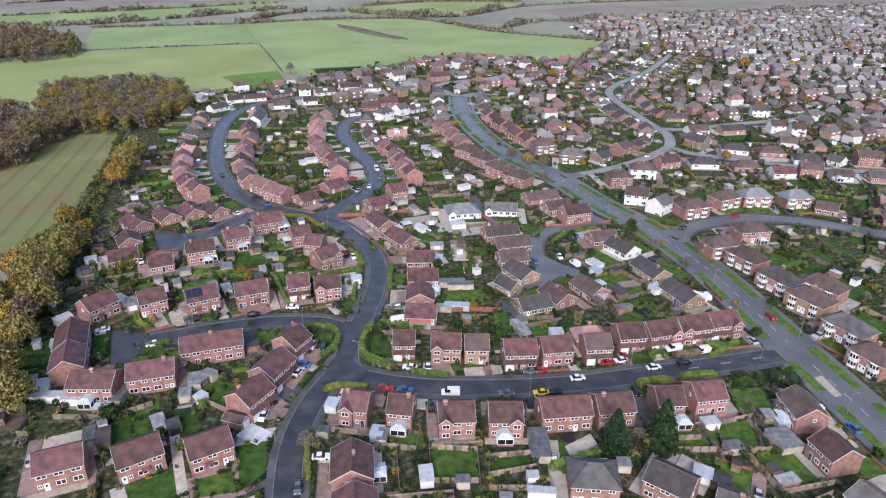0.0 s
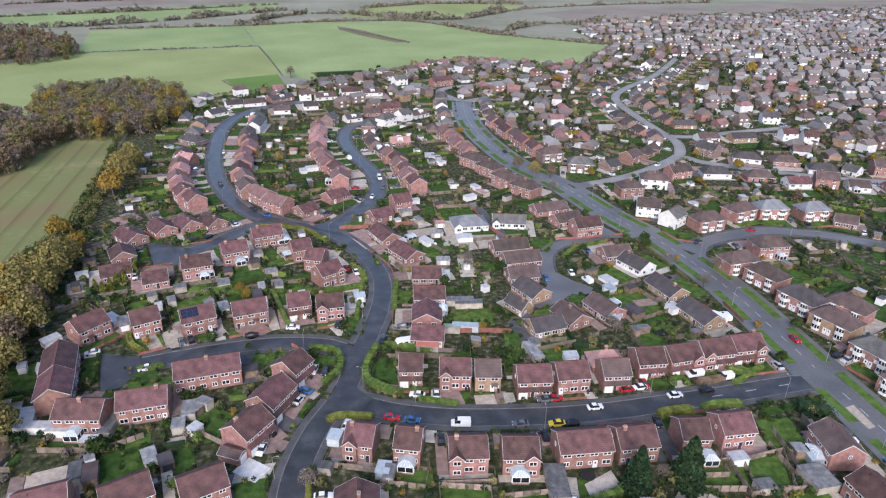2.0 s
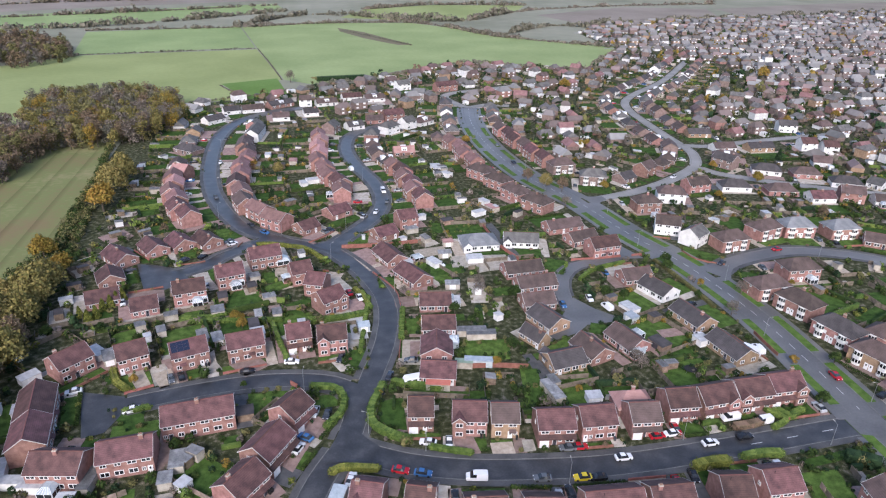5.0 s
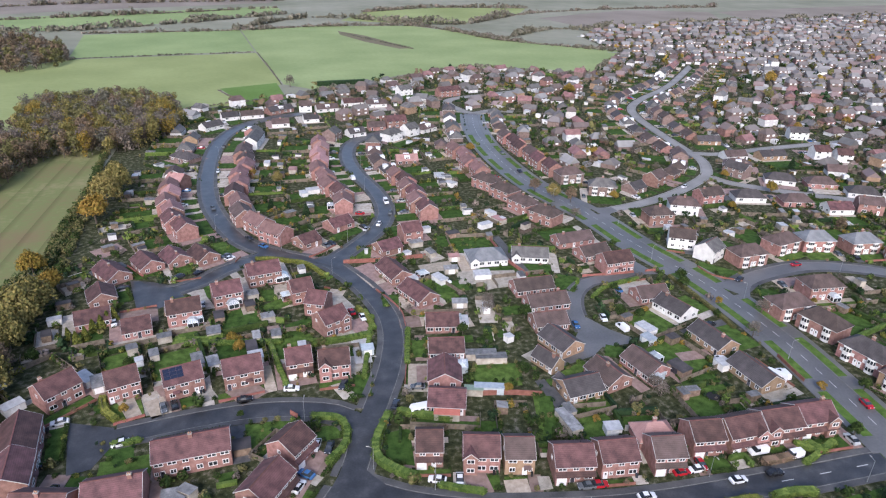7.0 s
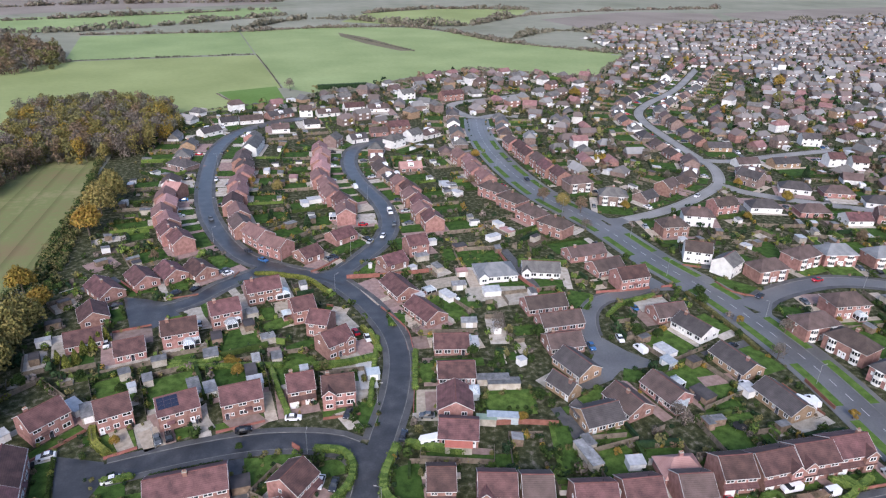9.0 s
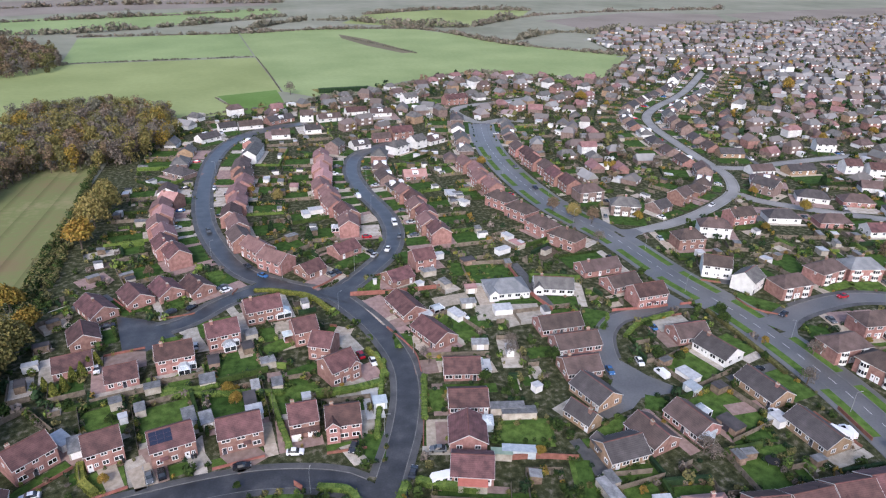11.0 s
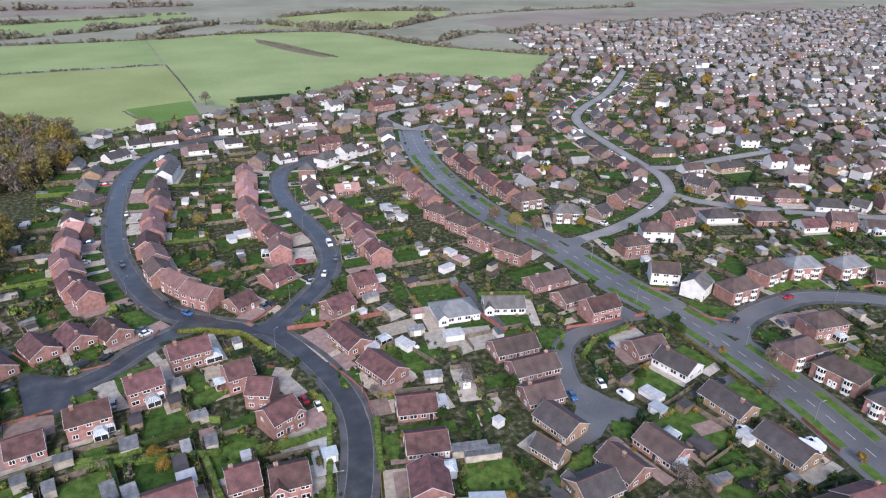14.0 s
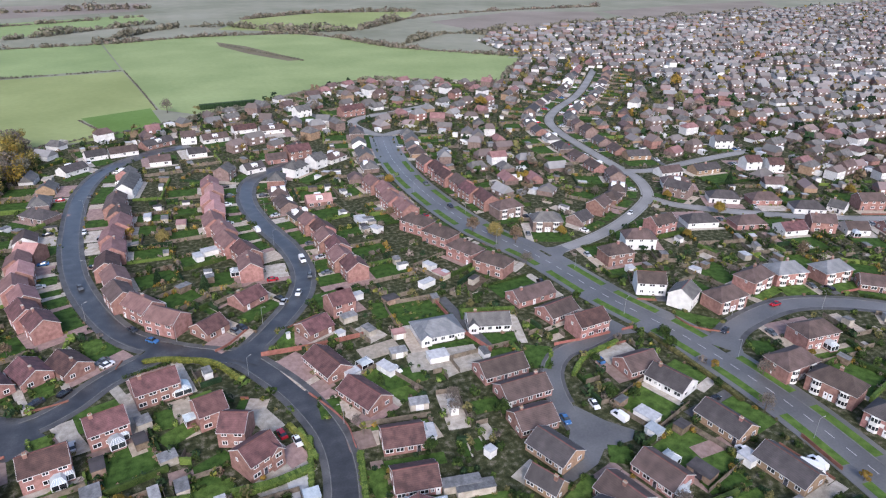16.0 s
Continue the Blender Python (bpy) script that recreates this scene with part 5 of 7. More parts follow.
def conservatory(x, y, turn, at_z, w=3.6, d=3.0):
    t = thing("conservatory", "white framed glazed conservatory beside a brick house", "conservatory", (x, y, at_z), turn, "conservatories")
    s = Shape()
    s.box(-w / 2, w / 2, -d, 0, 0, 0.6, "brick")
    part("base_wall", s, t)
    for px, py, wide, turn_w in ((0, -d, w, 0), (-w / 2, -d / 2, d, 270), (w / 2, -d / 2, d, 90)):
        part("glazed_side", window_mesh(wide, 1.68, True), t, (px, py, 0.6), turn_w)
    s = Shape()
    a = [(-w / 2 - 0.1, -d - 0.1, 2.27), (w / 2 + 0.1, -d - 0.1, 2.27), (w / 2 + 0.1, 0, 2.27), (-w / 2 - 0.1, 0, 2.27)]
    s.solid(a, [(-0.7, -d + 1.2, 3.1), (0.7, -d + 1.2, 3.1), (0.7, 0, 3.1), (-0.7, 0, 3.1)], "conservatory_glass")
    roof = part("roof", s, t, label="pale translucent glazed roof")
    for i in range(6):
        k = -1 + 0.4 * i
        s = Shape()
        s.tube((k * (w / 2 + 0.1), -d - 0.1, 2.3), (k * 0.7, -d + 1.2, 3.13), 0.05, 0.05, "white_trim", 4)
        part("glazing_bar", s, roof)


def bay_mesh(w=2.7, out=0.6):
    """A canted white bay over two storeys, one shell: three lights on each storey."""
    foot = [Vector(p) for p in ((-w / 2, 0.02), (-w / 2 + 0.5, -out), (0.0, -out), (w / 2 - 0.5, -out), (w / 2, 0.02))]
    run = [a.lerp(b, f) for a, b in zip(foot, foot[1:]) for f in (0.0, 0.1, 0.9)] + [foot[-1]]
    levels = (0, 0.85, 2.0, 3.25, 4.4, 4.75)
    s = Shape()
    s.names = ["white_render", "glass"]
    s.v = [(p.x, p.y, z) for z in levels for p in run]
    n = len(run)
    for k in range(len(levels) - 1):
        for i in range(n - 1):
            s.f.append((n * k + i, n * k + i + 1, n * k + n + i + 1, n * k + n + i))
            s.m.append(1 if k in (1, 3) and i % 3 == 1 else 0)
    s.f.append(tuple(range(n * (len(levels) - 1), n * len(levels))))
    s.m.append(0)
    return s.mesh("bay_window")


WALLS = {"brown_brick": "brown_brick", "brick": "brick", "buff": "buff_brick", "white": "white_render"}
# rose is the red roof with haze put into its tone
SAY_ROOF = {"red": "red-brown tiled", "brown": "brown tiled", "pink": "pale pink tiled", "rose": "faded rose-brown tiled", "dark": "dark grey tiled", "grey": "weathered grey tiled", "slate": "light grey slate"}
SAY_WALL = {"brown_brick": "brown brick", "brick": "red brick", "buff": "buff brick", "white": "white rendered"}


def house(x, y, turn, L, D, kind, roof, wall, opt, group):
    """One house: its front faces -y in its own frame."""
    full, plain = y < FULL, y > PLAIN
    two = kind in ("two", "hip")
    eaves = {"two": 4.9, "hip": 4.9, "bung": 2.6, "hipb": 2.6, "gar": 2.2}[kind]
    ridge = {"two": 7.6, "hip": 8.0, "bung": 5.1, "hipb": 5.6, "gar": 3.0}[kind]
    wm, rm = WALLS[wall], "roof_" + roof
    name = "garage" if kind == "gar" else "bungalow" if not two else "house"
    label = f"{SAY_WALL[wall]} {'two-storey house' if two else name} with {SAY_ROOF[roof]} {'hipped' if kind.startswith('hip') else 'gabled'} roof"
    h = thing(name, label, name, (x, y, 0), turn, group)
    if kind.startswith("hip"):
        s = Shape()
        s.box(-L / 2, L / 2, -D / 2, D / 2, 0, eaves, wm)
        part("wall", s, h)
        part("roof", hip_roof(L, D, eaves, ridge, rm), h)
    else:
        part("wall", gable_wall(L, D, eaves, ridge, wm), h)
        part("roof", gable_roof(L, D, eaves, ridge, rm), h)
        if not plain:
            s = Shape()
            s.box(-L / 2 - 0.12, L / 2 + 0.12, -0.13, 0.13, ridge + 0.1, ridge + 0.24, "ridge_tile")
            part("ridge", s, h)
        for sg in (-1, 1) if y < 345 else ():
            part("bargeboard", verge_board(L, D, eaves, ridge, sg), h)
        for sg in () if plain else (-1, 1):
            s = Shape()
            e = (ridge - eaves) / (D / 2) * 0.35
            yy = sorted((sg * (D / 2 + 0.35), sg * (D / 2 + 0.43)))
            s.box(-L / 2 - 0.12, L / 2 + 0.12, yy[0], yy[1], eaves - e - 0.02, eaves - e + 0.09, "trim_dull")
            part("gutter", s, h)
    if kind == "gar":
        s = Shape()
        s.box(-L / 2 - 0.06, -L / 2, -1.2, 1.2, 0.02, 2.0, "door_white")
        part("garage_door", s, h)
        return h
    n = max(2, round(L / (4.5 if plain else 3.0)))
    gable_at = rng.choice((-1, 1)) if "g" in opt.lower() else 0
    gs = 1 if "G" in opt else -1  # the side that the small gable faces
    for side, turn_w in ((-1, 0.0), (1, 180.0)):
        yy = side * (D / 2)
        if kind == "hip" and side < 0 and y < 345:
            for px in (-0.28 * L, 0.28 * L):
                part("bay_window", cached("bay", bay_mesh), h, (px, yy, 0), label="white two-storey bay window")
            for px in (-0.05 * L, 0.05 * L):
                part("door", cached(("door", "door_white"), lambda: door_mesh("door_white")), h, (px, yy, 0.02))
            continue
        for lev in ((0, 1) if two else (0,)):
            doors = rng.randrange(n) if lev == 0 else -1
            for i in range(n):
                px = -L / 2 + L * (i + 0.5) / n
                if side == gs and gable_at and gable_at * px > L / 2 - 3.4:
                    continue
                z = 0.9 + 2.65 * lev
                if i == doors:
                    mat = "door_white" if rng.random() < 0.6 else "door_dark"
                    part("door", cached(("door", mat), lambda: door_mesh(mat)), h, (px - 0.55, yy, 0.02), turn_w)
                    if L / n > 2.6 and not plain:
                        add_window(h, px + 0.75, yy, z + 0.1, 0.9, 1.05, turn_w, full)
                else:
                    add_window(h, px, yy, z, 2.0 if rng.random() < 0.6 and L / n > 2.5 else 1.4, 1.3, turn_w, full)
    for side, turn_w in ((-1, 270.0), (1, 90.0)):
        if kind == "bung" and y < 300 and D > 7:
            for py in (-D / 4, D / 4):
                add_window(h, side * L / 2, py, 0.9, 1.5, 1.25, turn_w, full)
        elif not plain and rng.random() < 0.55:
            add_window(h, side * L / 2, rng.uniform(-1.5, 1.5), (3.6 if two else 1.0), 0.9, 1.05, turn_w, full)
    if gable_at:
        w, out = 3.3, 0.9
        gx0 = gable_at * (L / 2 - w / 2)
        s = gable_wall(out + D / 2, w, eaves, eaves + 1.45, wm)
        g = part("front_gable", s, h, (gx0, gs * (D / 2 + out) / 2, 0), 90)
        part("gable_roof", gable_roof(out + D / 2, w, eaves, eaves + 1.45, rm), g)
        part("bargeboard", verge_board(out + D / 2, w, eaves, eaves + 1.45, gs), g)
        for lev in ((0, 1) if two else (0,)):
            add_window(h, gx0, gs * (D / 2 + out + 0.004), 0.9 + 2.65 * lev, 1.8, 1.25, 0 if gs < 0 else 180, full)
    if not plain and kind == "two" and "c" not in opt and rng.random() < 0.6:
        s = Shape()
        px = rng.uniform(-0.3, 0.3) * L
        a = [(px - 0.9, -D / 2 - 0.9, 2.25), (px + 0.9, -D / 2 - 0.9, 2.25), (px + 0.9, -D / 2, 2.7), (px - 0.9, -D / 2, 2.7)]
        s.solid(a, [(u, v, w + 0.1) for u, v, w in a], rm)
        part("porch_roof", s, h)
    if y > 320 and not two and rng.random() < 0.4:
        for sg in (-1, 1):
            if rng.random() < 0.6:
                s = Shape()
                yy = sorted((sg * 1.0, sg * (D / 2 - 0.9)))
                s.box(-1.5, 1.5, yy[0], yy[1], eaves + 0.3, ridge - 0.25, "white_trim")
                d = part("dormer", s, h, label="white box dormer on the roof")
                add_window(d, 0, sg * (D / 2 - 0.9), eaves + 0.75, 2.0, 0.9, 0 if sg < 0 else 180, False)
    if "w" in opt:
        for sg in (-1, 1):
            for px in (-0.27 * L, 0.27 * L):
                s = Shape()
                yy = sorted((sg * D / 2, sg * (D / 2 + 0.05)))
                s.box(px - 0.17 * L, px + 0.17 * L, yy[0], yy[1], 2.35, 3.5, "white_render")
                part("white_panel", s, h, label="white rendered panel under the window")
    if "c" in opt:
        s = Shape()
        a = [(-L / 2, -D / 2 - 1.1, 2.45), (L / 2, -D / 2 - 1.1, 2.45), (L / 2, -D / 2, 3.15), (-L / 2, -D / 2, 3.15)]
        s.solid(a, [(px, py, pz + 0.12) for px, py, pz in a], rm)
        part("canopy_roof", s, h)
        s = Shape()
        s.box(-L / 2, -L / 2 + 2.8, -D / 2 - 0.8, -D / 2 + 0.02, 0, 2.5, wm)
        part("garage_front", s, h)
        s = Shape()
        s.box(-L / 2 + 0.25, -L / 2 + 2.55, -D / 2 - 0.86, -D / 2 - 0.8, 0.02, 2.1, "door_white")
        part("garage_door", s, h)
    if "s" in opt:
        panel = cached("panel", lambda: (lambda q: (q.box(-0.8, 0.8, -0.5, 0.5, 0.0, 0.05, "solar_panel"), q.mesh("solar_panel"))[1])(Shape()))
        tilt = math.atan2(ridge - eaves, D / 2)
        for i in range(3):
            for j in range(3):
                ob = part("solar_panel", panel, h)
                d = 0.9 + 1.05 * j
                ob.matrix_basis = pose(-L / 2 + 1.2 + 1.65 * i, -d * math.cos(tilt), ridge + 0.2 - d * math.sin(tilt), math.degrees(tilt))
    if rng.random() < (0.8 if kind == "hip" else 0.35):
        chimney(h, rng.choice((-0.3, 0.0, 0.3)) * L if not kind.startswith("hip") else 0.0, 0.5, ridge - 0.15, 0.9)
    elif full:
        s = Shape()
        s.tube((0.2 * L, 0.8, ridge - 0.6), (0.2 * L, 0.8, ridge + 0.25), 0.06, 0.06, "tyre", 6)
        part("vent_pipe", s, h)
    return h


ALL = []
for row, group in HOUSE_ROWS:
    for r in row:
        ALL.append((*r, group))
# streets beyond, built as plain rows of alike houses
def free_for(x, y, turn, L, D):
    return clear(x, y, turn, -L / 2 - 1.2, L / 2 + 1.2, -D / 2 - 1.5, D / 2 + 1.5)


for n, (x, y, turn, L, D, *_rest) in enumerate(ALL):
    mark(x, y, turn, -L / 2, L / 2, -D / 2, D / 2, 10 + n)
fill = random.Random(3)
for name in ("main_road", "bend_road", "far_east_road", "side_road", "second_road", "crescent_road"):
    w, line = LINES[name]
    for sign in (1, -1):
        for k in range(1, len(line) - 1, 2):
            p, d = line[k], (line[k + 1] - line[k - 1]).normalized()
            q = p + Vector((-d.y, d.x)) * sign * (w / 2 + 12.5 + fill.uniform(-0.8, 0.8))
            if q.y < 225 or q.y > 640 or not inside(q.x, q.y, TOWN):
                continue
            turn = math.degrees(math.atan2(d.y, d.x))
            kind = fill.choice(("hip", "two", "bung", "bung", "hipb", "bung", "hipb"))
            L, D = fill.uniform(9, 13), 8.4
            if free_for(q.x, q.y, turn, L, D):
                mark(q.x, q.y, turn, -L / 2, L / 2, -D / 2, D / 2, 10 + len(ALL))
                ALL.append((q.x, q.y, turn, L, D, kind, fill.choice(("brown", "grey", "dark", "brown", "grey", "dark")), fill.choice(("brick", "brown_brick", "brown_brick", "brown_brick", "buff", "white", "brown_brick", "brick")), "-", "houses along the farther streets"))
# blocks behind the streets
for j in range(13):
    for i in range(34):
        x, y = -60 + 14.5 * i + fill.uniform(-2, 2) + 7 * (j % 2), 262 + 27 * j + 0.10 * 14.5 * (17 - i) + fill.uniform(-2.5, 2.5)
        if not (inside(x, y, TOWN) and x < 425 and y < 640) or len(ALL) > 244:
            continue
        turn = fill.choice((-12, -8, 80)) + fill.uniform(-6, 6)
        L, D = fill.uniform(9, 13), 8.4
        if free_for(x, y, turn, L + 5, D + 6):
            mark(x, y, turn, -L / 2, L / 2, -D / 2, D / 2, 10 + len(ALL))
            ALL.append((x, y, turn, L, D, fill.choice(("hip", "two", "bung", "bung", "hipb", "bung", "hipb")), fill.choice(("brown", "grey", "dark", "brown", "grey", "dark")), fill.choice(("brick", "brown_brick", "brown_brick", "brown_brick", "buff", "white", "brown_brick", "brick")), "-", "houses behind the farther streets"))

PLACED = []
for n, (x, y, turn, L, D, kind, roof, wall, opt, group) in enumerate(ALL):
    # the front looks to the nearer road
    c, s = math.cos(radians(turn)), math.sin(radians(turn))
    one, two = road_gap(x + s * 7, y - c * 7)[0], road_gap(x - s * 7, y + c * 7)[0]
    if two < one:
        turn += 180
    house(x, y, turn, L, D, kind, roof, wall, opt, group)
    PLACED.append((n, x, y, turn, L, D, kind, opt))


# ---- vehicles ----


def car_body(kind, paint):
    """A lofted shell from nose to tail; the upper band is glazed between bonnet and tail."""
    if kind == "van":
        L, W = 5.0, 1.9
        rows = [(-2.5, 0.80, 0.45, 0.78, 0.86, 0.62), (-2.35, 0.93, 0.28, 0.95, 1.05, 0.75), (-1.55, 0.95, 0.25, 1.12, 1.22, 0.84), (-0.85, 0.95, 0.25, 1.15, 1.95, 0.78), (-0.1, 0.95, 0.25, 1.15, 2.02, 0.80), (2.3, 0.95, 0.25, 1.15, 2.0, 0.82), (2.5, 0.93, 0.35, 1.1, 1.9, 0.80)]
        glazed = (2, 3)
    else:
        rows = [(-2.1, 0.68, 0.40, 0.62, 0.68, 0.50), (-1.95, 0.84, 0.24, 0.74, 0.80, 0.66), (-0.95, 0.88, 0.2, 0.88, 0.96, 0.74), (-0.25, 0.88, 0.2, 0.92, 1.44, 0.60), (0.95, 0.88, 0.2, 0.94, 1.46, 0.62), (1.7, 0.87, 0.22, 0.95, 1.05, 0.66), (2.1, 0.80, 0.34, 0.86, 0.92, 0.62)]
        glazed = (2, 3, 4)
    s = Shape()
    s.names = ["paint_" + paint, "glass"]
    for x, w, z0, z1, z2, wr in rows:
        s.v += [(x, -w, z0), (x, -w, z1), (x, -wr, z2), (x, wr, z2), (x, w, z1), (x, w, z0)]
    n = len(rows)
    for r in range(n - 1):
        for e in range(6):
            a, b = 6 * r + e, 6 * r + (e + 1) % 6
            s.f.append((a, b, b + 6, a + 6))
            steep = abs(rows[r][4] - rows[r + 1][4]) > 0.25
            s.m.append(1 if r in glazed and (e in (1, 3) or (e == 2 and steep)) else 0)
    s.f += [tuple(range(5, -1, -1)), tuple(range(6 * n - 6, 6 * n))]
    s.m += [0, 0]
    return s.mesh("body")


def wheel_mesh():
    s = Shape()
    s.tube((0, -0.1, 0), (0, 0.1, 0), 0.32, 0.32, "tyre", 12)
    return s.mesh("wheel")


def lamp_mesh(mat):
    s = Shape()
    s.box(-0.06, 0.06, -0.16, 0.16, -0.07, 0.07, mat)
    return s.mesh("headlight")


SAY = {"white": "white", "silver": "silver", "grey": "mid grey", "dark": "dark blue-grey", "black": "black", "red": "bright red", "blue": "blue", "yellow": "yellow"}


def vehicle(x, y, z, turn, paint, where):
    kind = "van" if paint == "van" else "car"
    paint = "white" if kind == "van" else paint
    t = thing(kind, f"{SAY[paint]} {'panel van' if kind == 'van' else 'hatchback car'} parked on {where}", kind, (x, y, z), turn, "parked vehicles")
    part("body", cached((kind, paint), lambda: car_body(kind, paint)), t)
    wb = 1.55 if kind == "van" else 1.3
    for a in (-wb, wb):
        for b in (-0.8, 0.8):
            part("wheel", cached("wheel", wheel_mesh), t, (a, b, 0.32))
    if y < 240:
        for b in (-0.55, 0.55):
            part("headlight", cached("headlight", lambda: lamp_mesh("lamp_clear")), t, (-2.38 if kind == "van" else -2.0, b, 0.72))
            part("tail_light", cached("tail_light", lambda: lamp_mesh("lamp_red")), t, (2.44 if kind == "van" else 2.03, b, 0.75))
    mark(x, y, turn, -2.2, 2.2, -0.9, 0.9, 4)
    return t


for x, y, paint in ROAD_CARS:
    turn = road_heading(x, y)
    if in_head(x, y):
        turn += 65
    vehicle(x, y, 0.09, turn + rng.choice((0, 180)), paint, "the road")

# ---- gardens ----
COLOURS = ["white", "silver", "grey", "dark", "black", "red", "blue", "white", "grey", "black", "silver"]
garden = random.Random(11)
far_stuff = {"lawn": Shape(), "drive": Shape(), "fence": Shape(), "shed": Shape(), "hedge": Shape()}


def local(x, y, turn):
    c, s = math.cos(radians(turn)), math.sin(radians(turn))
    return lambda a, b: (x + a * c - b * s, y + a * s + b * c)


def slab(shape, to, x0, x1, y0, y1, z, mat, base=-0.03):
    c = [to(x0, y0), to(x1, y0), to(x1, y1), to(x0, y1)]
    shape.solid([(a, b, base) for a, b in c], [(a, b, z) for a, b in c], mat)


for x, y, turn, w, d in GARDEN_LAWNS:
    mark(x, y, turn, -w / 2, w / 2, -d / 2, d / 2, 5, False)
for _mat, x, y, turn, w, d in GARDEN_YARDS:
    mark(x, y, turn, -w / 2, w / 2, -d / 2, d / 2, 5, False)
for poly in LAWNS:
    for a in np.linspace(0.02, 0.98, 16):
        for b in np.linspace(0.02, 0.98, 16):
            q = [poly[0][n] * (1 - a) * (1 - b) + poly[1][n] * a * (1 - b) + poly[2][n] * a * b + poly[3][n] * (1 - a) * b for n in (0, 1)]
            if state(*q) == 0:
                TAKEN[cell(*q)] = 5
BORDERS = []  # shrubs that edge the lawns


def reach(to, n, xs, y0, sign, most):
    """How far a plot reaches from a wall before a road or another house; and whether a house stopped it."""
    best, house_hit = most, False
    for a in xs:
        d = 0.4
        while d < best:
            v = state(*to(a, y0 + sign * d))
            if v not in (0, 5, 10 + n):
                best, house_hit = d, v >= 10
                break
            d += 0.4
    return best, house_hit


def surface(kind, label, to, x0, x1, y0, y1, z, mat, wy):
    if x1 - x0 < 0.8 or y1 - y0 < 0.8:
        return
    if wy > 250:
        slab(far_stuff["lawn" if kind == "lawn" else "drive"], to, x0, x1, y0, y1, z, mat)
        return
    s = Shape()
    slab(s, to, x0, x1, y0, y1, z, mat)
    thing(kind, label, kind, kind="structure", data=s)


def fence_panel():
    """One wooden panel with its post, a single shell, along +x."""
    s = Shape()
    o = [(0, -0.06), (0.12, -0.06), (0.12, -0.025), (1.83, -0.025), (1.83, 0.025), (0.12, 0.025), (0.12, 0.06), (0, 0.06)]
    s.solid([(x, y, 0) for x, y in o], [(x, y, 1.85 if x < 0.13 and abs(y) > 0.03 else 1.75) for x, y in o], "fence_wood")
    return s.mesh("panel")


def fence_run(fence, a, b, wy):
    a, b = Vector(a), Vector(b)
    n = int((b - a).length / 1.83)
    if n < 1:
        return
    turn = math.degrees(math.atan2(b.y - a.y, b.x - a.x))
    d = (b - a) / n
    if fence:
        for i in range(n):
            p = a + d * i
            part("panel", cached("panel_board", fence_panel), fence, (p.x, p.y, -0.02), turn)
    elif garden.random() < 0.38:
        t = (b - a).normalized() * garden.uniform(0.3, 0.5)
        q = [a + Vector((t.y, -t.x)), b + Vector((t.y, -t.x)), b + Vector((-t.y, t.x)), a + Vector((-t.y, t.x))]
        high, leaf = garden.uniform(1.2, 2.1), garden.choice(("green", "green", "conifer", "hedge"))
        far_stuff["hedge"].solid([(p.x, p.y, -0.02) for p in q], [(p.x, p.y, high - 0.15) for p in q], "leaf_" + leaf)
        for i in range(int((b - a).length / 0.9)):
            p = a + (b - a).normalized() * (0.9 * i + 0.4)
            LEAF_SPOTS.append((p.x, p.y, t.length + 0.15, high * garden.uniform(1.0, 1.12), leaf))
    else:
        t = (b - a).normalized() * 0.03
        q = [a + Vector((t.y, -t.x)), b + Vector((t.y, -t.x)), b + Vector((-t.y, t.x)), a + Vector((-t.y, t.x))]
        far_stuff["fence"].solid([(p.x, p.y, -0.02) for p in q], [(p.x, p.y, 1.65) for p in q], "fence_wood")


def shed(x, y, turn, wy):
    if state(x, y) == 5:
        return
    w, d, h = garden.uniform(1.0, 1.5), garden.uniform(1.3, 2.4), garden.uniform(1.9, 2.3)
    style = garden.choice(("shed_wood", "shed_wood", "concrete", "white_render"))
    roof = garden.choice(("shed_roof", "shed_roof", "white_roof", "roof_dark", "shed_roof"))
    low = [(-w, -d, 0), (w, -d, 0), (w, d, 0), (-w, d, 0)]
    rise = garden.uniform(0.1, 0.45)
    if wy > 235:
        to = local(x, y, turn)
        f = far_stuff["shed"]
        f.solid([(*to(a, b), 0) for a, b, _ in low], [(*to(a, b), h) for a, b, _ in low], style)
        f.solid([(*to(a * 1.1, b * 1.08), h + (rise if b > 0 else 0)) for a, b, _ in low], [(*to(a * 1.1, b * 1.08), h + 0.1 + (rise if b > 0 else 0)) for a, b, _ in low], roof)
        return
    words = {"shed_wood": "weathered timber", "concrete": "grey concrete", "white_render": "white painted"}[style]
    t = thing("shed", f"{words} garden shed with flat sloping roof beside a lawn", "shed", (x, y, 0), turn, "garden sheds")
    s = Shape()
    s.solid(low, [(a, b, h + (rise if b > 0 else 0)) for a, b, _ in low], style)
    part("wall", s, t)
    s = Shape()
    s.solid([(a * 1.1, b * 1.08, h + (rise if b > 0 else 0)) for a, b, _ in low], [(a * 1.1, b * 1.08, h + 0.08 + (rise if b > 0 else 0)) for a, b, _ in low], roof)
    part("roof", s, t)
    if wy < 165:
        s = Shape()
        s.box(-0.4, 0.4, -d - 0.04, -d, 0.05, 1.8, "door_white" if style != "shed_wood" else "fence_wood")
        part("door", s, t)


